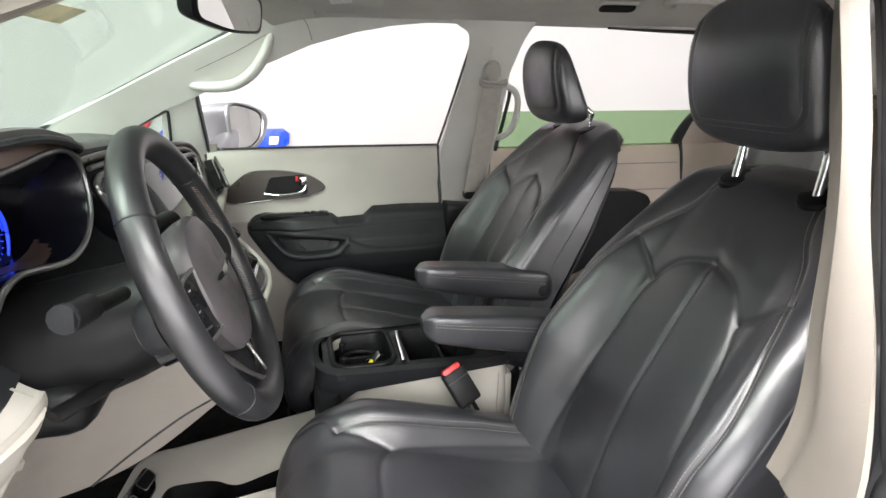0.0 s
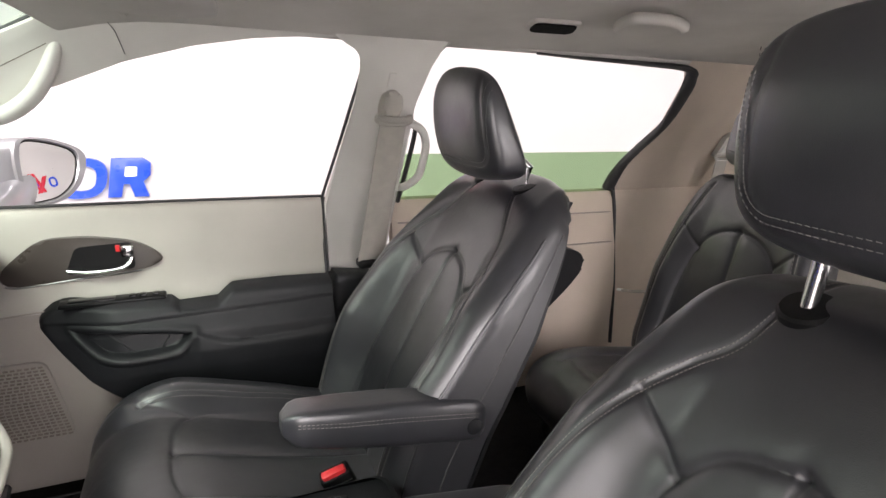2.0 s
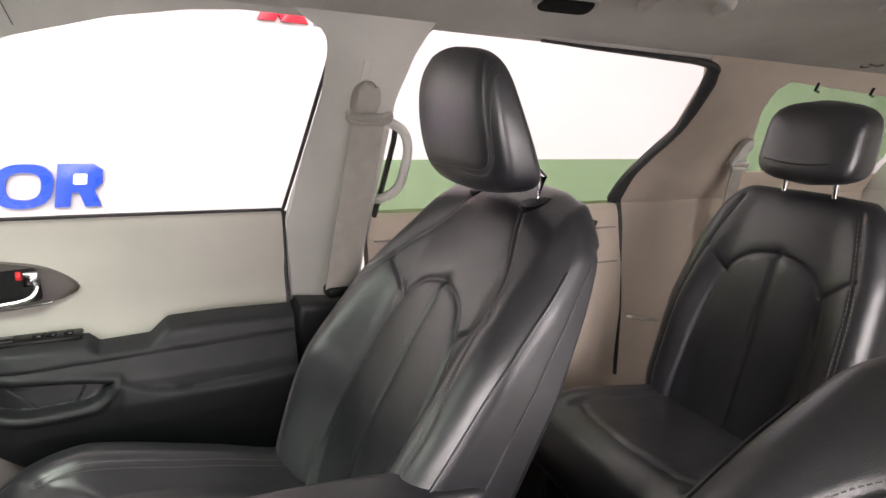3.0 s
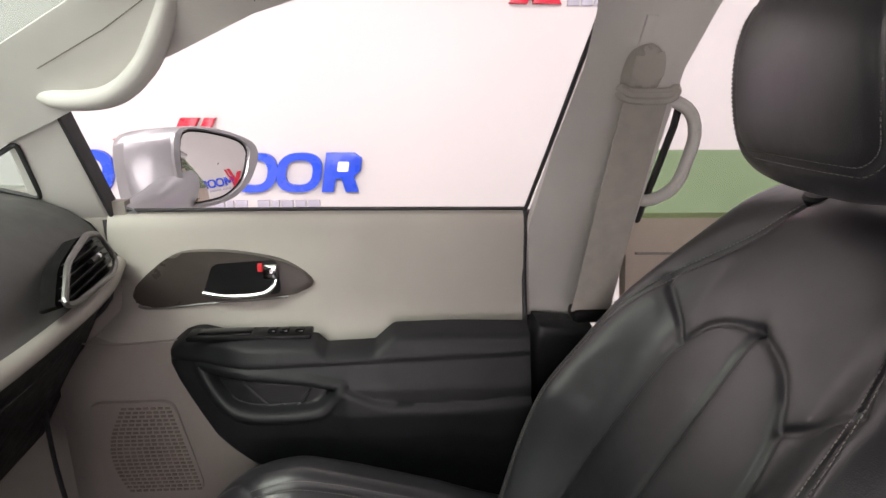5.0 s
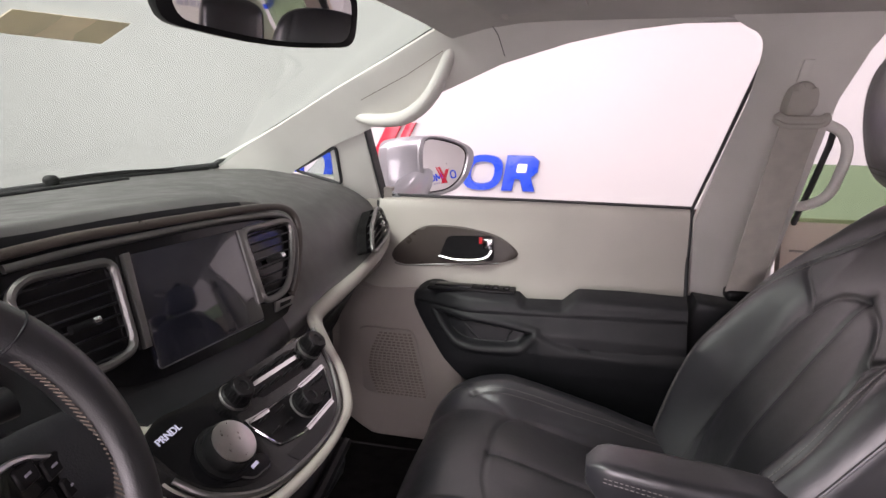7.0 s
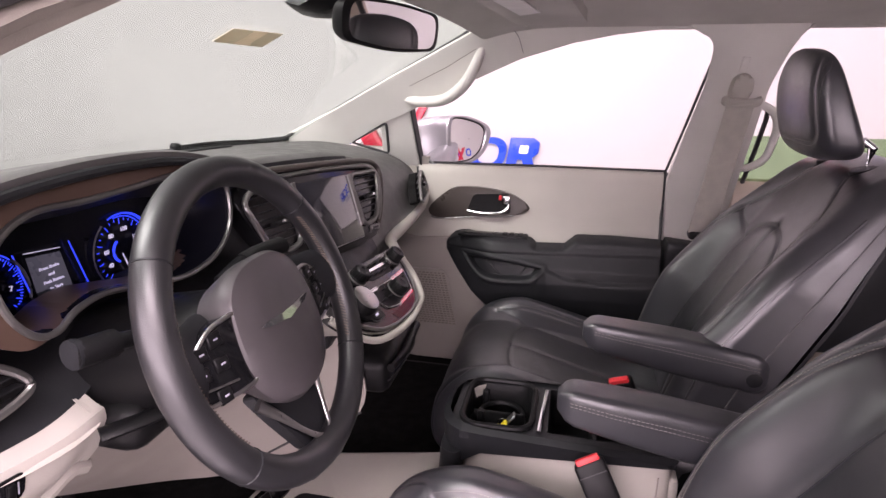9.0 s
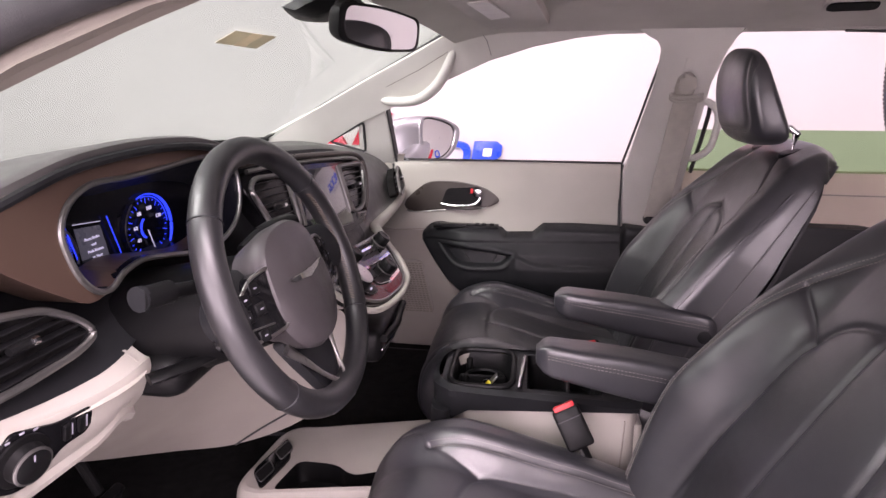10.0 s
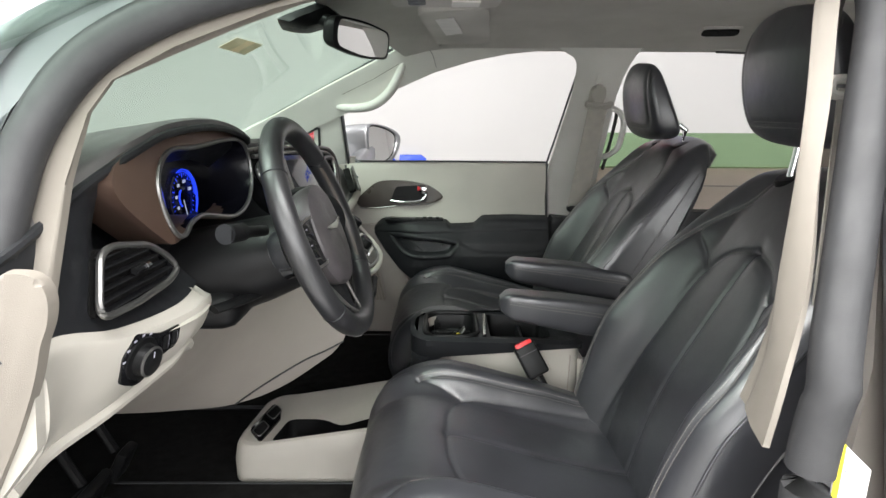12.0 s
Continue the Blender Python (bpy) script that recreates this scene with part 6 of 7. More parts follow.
sw = thing("steering_wheel", wc, "black leather steering wheel with stitched rim and silver spoke", "steering wheel")
R = 0.160
rimp = [whl(R * math.sin(t), R * math.cos(t)) for t in np.linspace(0, 2 * math.pi, 120, endpoint=False)]
part("rim", tube(rimp, 0.0165, 20, closed=True, up=tuple(wn)), WHEEL_LEATHER, sw)
for deg in (-52, 52, 128, -128):
    t = radians(deg)
    c = whl(R * math.sin(t), R * math.cos(t))
    tang = (wa * math.cos(t) - wu * math.sin(t)).normalized()
    rad = (wa * math.sin(t) + wu * math.cos(t)).normalized()
    part("rim_seam", tube([c + (rad * math.cos(q) + wn * math.sin(q)) * 0.0164 for q in np.linspace(0, 2 * math.pi, 24, endpoint=False)], 0.0011, 5, closed=True), SOFT_BLACK, sw)
bm = bmesh.new()
for s in (-1, 1):
    for k in range(46):
        t = s * radians(56 + 68 * k / 45)
        rad = wa * math.sin(t) + wu * math.cos(t)
        tang = (wa * math.cos(t) - wu * math.sin(t))
        c = whl(R * math.sin(t), R * math.cos(t)) - rad * 0.0160 + wn * 0.0050
        tube([c - tang * 0.0016 - wn * 0.003, c + tang * 0.0016 + wn * 0.003], 0.0008, 4, bm=bm)
tagged(part("stitching", bm, THREAD_BROWN, sw), kind="stuff")
# airbag cover
half = [(0.036, 0.063), (0.062, 0.047), (0.073, 0.022), (0.078, -0.018), (0.072, -0.050), (0.050, -0.079), (0.022, -0.091)]
ab = [(0.0, 0.067)] + half + [(0.0, -0.093)] + [(-a, b) for a, b in reversed(half)]
rings = []
for lift, k in ((-0.045, 0.78), (-0.012, 0.97), (0.003, 1.0), (0.010, 0.95), (0.0145, 0.80), (0.0165, 0.5), (0.0172, 0.08)):
    rings.append([whl(p.x * k, p.y * k, lift - 0.40 * (p.x * k) ** 2) for p in smooth([(a, b, 0) for a, b in ab], 5, True)])
part("airbag_cover", loft(rings), WHEEL_PAD, sw, "dark padded airbag cover")
part("cover_crease", tube(smooth([whl(-0.060, -0.022, 0.0115), whl(-0.040, -0.036, 0.0135), whl(0.0, -0.043, 0.0152), whl(0.040, -0.036, 0.0135), whl(0.060, -0.022, 0.0115)], 6), 0.0014, 6), SOFT_BLACK, sw)
wing = [(0.0, 0.0055), (0.010, 0.004), (0.040, 0.0065), (0.052, 0.0055), (0.038, 0.0), (0.012, -0.003), (0.0, -0.006), (-0.012, -0.003), (-0.038, 0.0), (-0.052, 0.0055), (-0.040, 0.0065), (-0.010, 0.004)]
part("badge", plate([whl(a, -0.003 + b, 0.0198 - a * a * 0.6) for a, b in wing], -wn * 0.006, 0.0006), CHROME, sw, "plain chrome winged badge")
for s in (-1, 1):
    pod = [(0.062, 0.029), (0.098, 0.027), (0.128, 0.009), (0.144, -0.019), (0.136, -0.034), (0.100, -0.040), (0.068, -0.041), (0.070, -0.010)]
    face_ = lambda a, more=0.0: 0.0035 - 0.22 * (a - 0.080) + more
    o = rounded([whl(s * a, b, face_(a)) for a, b in pod], 0.010, 4)
    pb = part("switch_pod", plate(o, -wn * 0.03, 0.003), PIANO, sw)
    part("pod_trim", tube(o, 0.0022, 6, closed=True), BRUSHED, pb, "bright silver rim")
    part("pod_divider", tube([whl(s * 0.090, -0.029, face_(0.090, 0.0006)), whl(s * 0.137, -0.019, face_(0.137, 0.0006))], 0.0011, 6), SATIN, pb)
    turn_ = Euler((0, -tilt, s * 0.2)).to_matrix()
    for a, b in ((0.097, 0.016), (0.116, 0.010), (0.100, -0.007), (0.122, -0.008), (0.110, -0.034)):
        bt = part("button", block(whl(s * a, b, face_(a, 0.0006)), (0.0032, 0.016, 0.014), 0.0012, 1, turn_), HARD_BLACK, pb)
        part("button_mark", block(whl(s * a, b, face_(a, 0.0024)), (0.0006, 0.005, 0.0016), 0, 1, turn_), SIGN_GREY, bt)
    rb = part("rear_switch", disc(whl(s * 0.116, 0.0, -0.024), tuple(-wn), [(0.032, 0.0), (0.031, 0.012), (0.026, 0.020), (0.012, 0.024)], 32), SOFT_BLACK, sw)
    part("rear_button", tube([whl(s * (0.120 + 0.018 * math.cos(q)), 0.019 * math.sin(q), -0.044) for q in np.linspace(-1.1, 1.1, 9)], 0.0022, 6), SATIN, rb)
    part("spoke", tube([whl(s * 0.07, 0.006, -0.030), whl(s * 0.12, 0.004, -0.016), whl(s * 0.152, 0.0, -0.003)], 0.034, 14, flat=0.36, up=tuple(wn)), SOFT_BLACK, sw)
ls = part("lower_spoke", plate(rounded([whl(a, b, -0.010 - 0.12 * (b + 0.15)) for a, b in [(-0.060, -0.062), (0.060, -0.062), (0.046, -0.100), (0.024, -0.150), (0.0, -0.158), (-0.024, -0.150), (-0.046, -0.100)]], 0.008, 3), -wn * 0.014, 0.004), SOFT_BLACK, sw)
vee = smooth([whl(-0.060, -0.072, -0.018), whl(-0.044, -0.096, -0.012), whl(-0.026, -0.126, -0.005), whl(-0.012, -0.144, 0.001), whl(0.0, -0.148, 0.002), whl(0.012, -0.144, 0.001), whl(0.026, -0.126, -0.005), whl(0.044, -0.096, -0.012), whl(0.060, -0.072, -0.018)], 5)
part("spoke_trim", tube(vee, lambda t: 0.0034 + 0.010 * max(0.0, abs(t - 0.5) * 2 - 0.55), 10, flat=0.6, up=tuple(wn)), BRUSHED, ls, "satin silver spoke trim")
part("lower_fill", tube([whl(-0.05, -0.154, -0.002), whl(0, -0.163, -0.002), whl(0.05, -0.154, -0.002)], 0.0165, 12), WHEEL_LEATHER, sw)
col = thing("steering_column", (-0.12, -0.352, 1.05), "black steering column shroud with stalks", "steering column")
part("shroud", loft([[Vector((-0.052, -0.352, 1.075)) + Vector((0, 0.060 * math.cos(a), 0.058 * math.sin(a))) for a in np.linspace(0, 2 * math.pi, 28, endpoint=False)], [Vector((-0.10, -0.352, 1.060)) + Vector((0, 0.068 * math.cos(a), 0.066 * math.sin(a))) for a in np.linspace(0, 2 * math.pi, 28, endpoint=False)], [Vector((-0.24, -0.352, 1.02)) + Vector((0, 0.085 * math.cos(a), 0.080 * math.sin(a))) for a in np.linspace(0, 2 * math.pi, 28, endpoint=False)]]), HARD_BLACK, col)
stl = part("stalk", tube([(-0.095, -0.42, 1.115), (-0.100, -0.46, 1.122), (-0.108, -0.485, 1.127)], 0.008, 10), HARD_BLACK, col)
part("stalk_grip", tube([(-0.106, -0.480, 1.126), (-0.110, -0.505, 1.129), (-0.114, -0.515, 1.130)], 0.0125, 12), HARD_BLACK, stl)
part("stalk_band", tube([(-0.1138, -0.511, 1.1298), (-0.1146, -0.517, 1.1303)], 0.0133, 12), SOFT_BLACK, stl)
rs = part("stalk", tube([(-0.112, -0.31, 1.120), (-0.106, -0.28, 1.132), (-0.100, -0.25, 1.137)], 0.010, 10), HARD_BLACK, col)
grip = part("stalk_grip", tube([(-0.103, -0.272, 1.134), (-0.098, -0.255, 1.138), (-0.090, -0.228, 1.140), (-0.085, -0.212, 1.140)], 0.0145, 14, flat=0.75), HARD_BLACK, rs)
for k in range(5):
    part("stalk_mark", block((-0.0895 + 0.0033 * k, -0.262 + 0.011 * k, 1.139), (0.001, 0.005, 0.004), 0), SIGN_GREY, grip)
part("tilt_lever", tube([(-0.120, -0.395, 1.012), (-0.135, -0.43, 1.012), (-0.160, -0.462, 1.010)], 0.012, 10, flat=0.5), HARD_BLACK, col)
part("lower_cover", block((-0.215, -0.375, 0.996), (0.16, 0.14, 0.06), 0.028, 3), HARD_BLACK, col)

# pedals and footwell
for nm, y, w in (("brake_pedal", -0.34, 0.085), ("accelerator_pedal", -0.235, 0.05)):
    p = thing(nm, (-0.48, y, 0.55), "black rubber " + nm.replace("_", " ") + " below the dashboard", "pedal")
    part("pad", block((-0.46, y, 0.615), (0.02, w, 0.07), 0.006, 2, Euler((0, 0.5, 0)).to_matrix()), HARD_BLACK, p)
    part("arm", tube([(-0.47, y, 0.64), (-0.52, y, 0.75), (-0.62, y, 0.84), (-0.775, y, 0.86)], 0.009, 8), HARD_BLACK, p)
for y0, y1 in ((-0.66, -0.16), (0.16, 0.66)):
    fm = thing("floor_mat", (-0.2, (y0 + y1) / 2, FLOOR_Z), "black carpet floor mat in the footwell", "floor mat", "floor mats")
    part("carpet_sheet", block((-0.28, (y0 + y1) / 2, FLOOR_Z + 0.008), (0.62, y1 - y0, 0.014), 0.005, 2), CARPET, fm)
    part("binding", tube(rounded([(-0.585, y0, FLOOR_Z + 0.012), (0.025, y0, FLOOR_Z + 0.012), (0.025, y1, FLOOR_Z + 0.012), (-0.585, y1, FLOOR_Z + 0.012)], 0.04, 5), 0.005, 6, closed=True), SOFT_BLACK, fm)


# ---- seats ----
class Pad:
    """An upholstered body: a spine in x and z, a half-width, bolsters and a thickness along it, and sewn seams."""

    def __init__(self, spine, half, thick, bolster, seams, centre=0.0, n_lat=250, n_len=290, edge=0.045, start=0.46, full=0.80, crown=0.010, groove=0.0055):
        pts = smooth([(x, 0, z) for x, z in spine], 24)
        p = np.array([(q.x, q.z) for q in pts])
        d = np.r_[0, np.cumsum(np.linalg.norm(np.diff(p, axis=0), axis=1))]
        self.L = d[-1]
        self.s = np.linspace(0, self.L, n_len)
        self.c = np.c_[np.interp(self.s, d, p[:, 0]), np.interp(self.s, d, p[:, 1])]
        t = np.gradient(self.c, axis=0)
        t /= np.linalg.norm(t, axis=1, keepdims=True)
        self.n = np.c_[-t[:, 1], t[:, 0]]
        f = self.s / self.L
        pick = lambda table: np.interp(f, [a for a, b in table], [b for a, b in table])
        sm = lambda v: np.convolve(np.r_[[v[0]] * 4, v, [v[-1]] * 4], np.ones(9) / 9, "valid")
        self.w, self.th, self.b = sm(pick(half)), sm(pick(thick)), sm(pick(bolster))
        self.w[-1], self.w[0] = self.w[-1], self.w[0]
        self.y0, self.edge, self.start, self.full, self.crown, self.groove = centre, edge, start, full, crown, groove
        self.n_lat = n_lat
        self.seams = []
        for seam in seams:
            q = [Vector((lat, self.at(key), 0)) for lat, key in seam]
            q = smooth(q, 8) if len(q) > 2 else [q[0].lerp(q[1], k / 12) for k in range(13)]
            self.seams.append(np.array([(v.x, v.y) for v in q]))

    def at(self, key):
        """The length along the spine at which it reaches key: ('x', value) or ('z', value), or a share of the whole."""
        if isinstance(key, tuple):
            col = self.c[:, 0] if key[0] == "x" else self.c[:, 1]
            ok = np.abs(col - key[1])
            if key[0] == "x":
                ok = np.where(self.s < self.L * 0.22, 9, ok)
            return float(self.s[int(np.argmin(ok))])
        return key * self.L

    def lift(self, lat, s, groove=True):
        w, b = np.interp(s, self.s, self.w), np.interp(s, self.s, self.b)
        u = np.clip(np.abs(lat) / w, 0, 1)
        k = np.clip((u - self.start) / (self.full - self.start), 0, 1)
        f = b * k * k * (3 - 2 * k) + self.crown * (1 - u ** 2)
        e = np.clip((u - 0.80) / 0.20, 0, 1)
        f = f - self.edge * (1 - np.sqrt(np.clip(1 - e ** 2, 0, 1)))
        if groove:
            for q in self.seams:
                a, c = q[:-1], q[1:]
                pt = np.stack([lat, s], -1)[..., None, :]
                ab = c - a
                tt = np.clip(((pt - a) * ab).sum(-1) / ((ab ** 2).sum(-1) + 1e-12), 0, 1)
                dist = np.sqrt((((a + tt[..., None] * ab) - pt) ** 2).sum(-1)).min(-1)
                f = f - 0.62 * self.groove * np.exp(-(dist / 0.0044) ** 2) - 0.30 * self.groove * np.exp(-(dist / 0.015) ** 2)
        return f

    def point(self, lat, s, more=0.0):
        f = float(self.lift(np.array([lat]), np.array([s]), False)[0]) + more
        c = [np.interp(s, self.s, self.c[:, k]) for k in (0, 1)]
        n = [np.interp(s, self.s, self.n[:, k]) for k in (0, 1)]
        return Vector((c[0] + n[0] * f, self.y0 + lat, c[1] + n[1] * f))

    def mesh(self):
        N, M = len(self.s), self.n_lat
        u = np.sin(np.linspace(-1, 1, M) * math.pi / 2 * 0.86) / math.sin(math.pi / 2 * 0.86)
        lat = u[None, :] * self.w[:, None]
        ss = np.repeat(self.s[:, None], M, 1)
        f = self.lift(lat, ss)
        front = np.stack([self.c[:, None, 0] + self.n[:, None, 0] * f, self.y0 + lat, self.c[:, None, 1] + self.n[:, None, 1] * f], -1)
        nb = 15
        ub = np.cos(np.linspace(0, math.pi, nb))
        lb = ub[None, :] * self.w[:, None]
        depth = -self.th[:, None] + 0.35 * self.th[:, None] * np.abs(ub[None, :]) ** 4
        back = np.stack([self.c[:, None, 0] + self.n[:, None, 0] * depth, self.y0 + lb, self.c[:, None, 1] + self.n[:, None, 1] * depth], -1)
        rings = np.concatenate([front, back], 1)
        return loft([[tuple(q) for q in r] for r in rings])

    def stitches(self, bm, seam, side=0.0042, pitch=0.0046, size=0.00062, both=True, span=(0, 1)):
        q = self.seams[seam]
        d = np.r_[0, np.cumsum(np.linalg.norm(np.diff(q, axis=0), axis=1))]
        for k in range(int(d[-1] * span[0] / pitch), int(d[-1] * span[1] / pitch)):
            a, b = k * pitch, k * pitch + pitch * 0.62
            pa, pb = [np.array([np.interp(v, d, q[:, 0]), np.interp(v, d, q[:, 1])]) for v in (a, b)]
            t = pb - pa
            t = t / (np.linalg.norm(t) + 1e-9)
            o = np.array([-t[1], t[0]])
            for sgn in ((-1, 1) if both else (1,)):
                A, B = pa + o * side * sgn, pb + o * side * sgn
                tube([self.point(A[0], A[1], 0.0002 - 0.0022), self.point(B[0], B[1], 0.0002 - 0.0022)], size, 4, bm=bm)


def back_pad(y, dx=0.0, drop=0.0):
    z = lambda v: ("z", v)
    seams = []
    for s in (-1, 1):
        seams.append([(s * 0.190, z(0.62)), (s * 0.192, z(0.75)), (s * 0.200, z(0.86)), (s * 0.200, z(0.93)), (s * 0.184, z(1.0)), (s * 0.161, z(1.056)), (s * 0.134, z(1.10)), (s * 0.098, z(1.145)), (s * 0.072, z(1.18))])
    for s in (-1, 1):
        seams.append([(s * 0.140, z(0.61)), (s * 0.134, z(0.72)), (s * 0.122, z(0.82)), (s * 0.110, z(0.92)), (s * 0.096, z(1.002)), (s * 0.060, z(1.050)), (0.0, z(1.069))])
        seams.append([(s * 0.094, z(1.016)), (s * 0.162, z(1.062))])
    seams.append([(0.0, z(1.068)), (0.0, z(0.80)), (0.0, z(0.60))])
    return Pad([(x + dx, z) for x, z in ((0.470, 0.575), (0.478, 0.64), (0.494, 0.72), (0.530, 0.836), (0.582, 0.940), (0.632, 1.030), (0.682, 1.110), (0.722, 1.168 - drop * 0.2), (0.752, 1.194 - drop * 0.7), (0.790, 1.206 - drop), (0.828, 1.190 - drop))],
               [(0, 0.205), (0.15, 0.238), (0.45, 0.240), (0.62, 0.232), (0.74, 0.216), (0.84, 0.196), (0.90, 0.178), (0.95, 0.155), (1.0, 0.12)],
               [(0, 0.10), (0.3, 0.115), (0.6, 0.110), (0.8, 0.090), (0.92, 0.065), (1, 0.02)],
               [(0, 0.030), (0.15, 0.062), (0.40, 0.066), (0.60, 0.044), (0.75, 0.018), (0.88, 0.0), (1, -0.01)], seams, y)


def cushion_pad(y, dx=0.0):
    x = lambda v: ("x", v)
    seams = []
    for s in (-1, 1):
        seams.append([(s * 0.157, x(0.118)), (s * 0.162, x(0.18)), (s * 0.166, x(0.29)), (s * 0.168, x(0.40)), (s * 0.166, x(0.50))])
    for s in (-1, 1):
        seams.append([(s * 0.157, x(0.118)), (s * 0.126, x(0.196))])
        seams.append([(s * 0.150, x(0.50)), (s * 0.146, x(0.36)), (s * 0.138, x(0.26)), (s * 0.122, x(0.196)), (s * 0.070, x(0.172)), (0.0, x(0.168))])
        seams.append([(s * 0.157, x(0.118)), (s * 0.190, x(0.085)), (s * 0.205, 0.13)])
    seams.append([(0.0, x(0.168)), (0.0, x(0.34)), (0.0, x(0.50))])
    return Pad([(q + dx, w) for q, w in ((0.060, 0.560), (0.030, 0.600), (0.022, 0.650), (0.036, 0.700), (0.072, 0.738), (0.130, 0.750), (0.200, 0.737), (0.300, 0.707), (0.400, 0.680), (0.500, 0.662), (0.56, 0.655))],
               [(0, 0.20), (0.12, 0.228), (0.30, 0.246), (0.6, 0.252), (0.9, 0.246), (1, 0.235)],
               [(0, 0.03), (0.2, 0.08), (0.4, 0.10), (1, 0.10)],
               [(0, 0.0), (0.18, 0.004), (0.28, 0.016), (0.42, 0.046), (0.70, 0.050), (1, 0.034)], seams, y, edge=0.05, start=0.48, full=0.74, crown=0.014, groove=0.0038)


def head_front_x(u):
    return 0.672 - 0.032 * math.sin(u * 2.2) + 0.012 * max(0, u - 0.7)


def head_half(u, half=0.129):
    return half * (0.94 + 0.06 * math.sin(math.pi * min(1, u * 1.1)) - 0.15 * u)


def head_pad(bm_name, y, mat, parent, dx0=0.0, low=1.207, tall=0.195):
    """Headrest: squarish rounded block, thicker below, with a sewn front panel."""
    rings = []
    top = low + tall
    nz = 44
    for k in range(nz):
        u = k / (nz - 1)
        u = 0.5 - 0.5 * math.cos(math.pi * u)
        v = -1 + 2 * u
        sc = max(0.015, 1 - abs(v) ** 7.0) ** 0.5
        z = low + (top - low) * u
        xf, xb = head_front_x(u) + dx0, 0.750 - 0.086 * u + dx0
        cx, dx = (xf + xb) / 2, (xb - xf) / 2
        w = head_half(u)
        ring = []
        for a in np.linspace(0, 2 * math.pi, 88, endpoint=False):
            c, s = math.cos(a), math.sin(a)
            px = math.copysign(abs(c) ** 0.42, c)
            py = math.copysign(abs(s) ** 0.42, s)
            lat, g = py * w * sc, 0.0
            if px < 0:
                # rounded front panel: distance to its sewn outline
                hx, lo = w * 0.80, 0.17 * tall
                qx, qz = abs(lat) - (hx - 0.03), (lo + 0.03) - u * tall
                if qx > 0 and qz > 0:
                    d1 = abs(math.hypot(qx, qz) - 0.03)
                else:
                    d1 = abs(max(qx, qz) - 0.03)
                g = 0.0028 * math.exp(-(d1 / 0.004) ** 2)
                g -= 0.012 * (1 - (lat / w) ** 2)
            ring.append((cx + px * (dx * sc - g), y + lat, z))
        rings.append(ring)
    return part(bm_name, loft(rings), mat, parent)


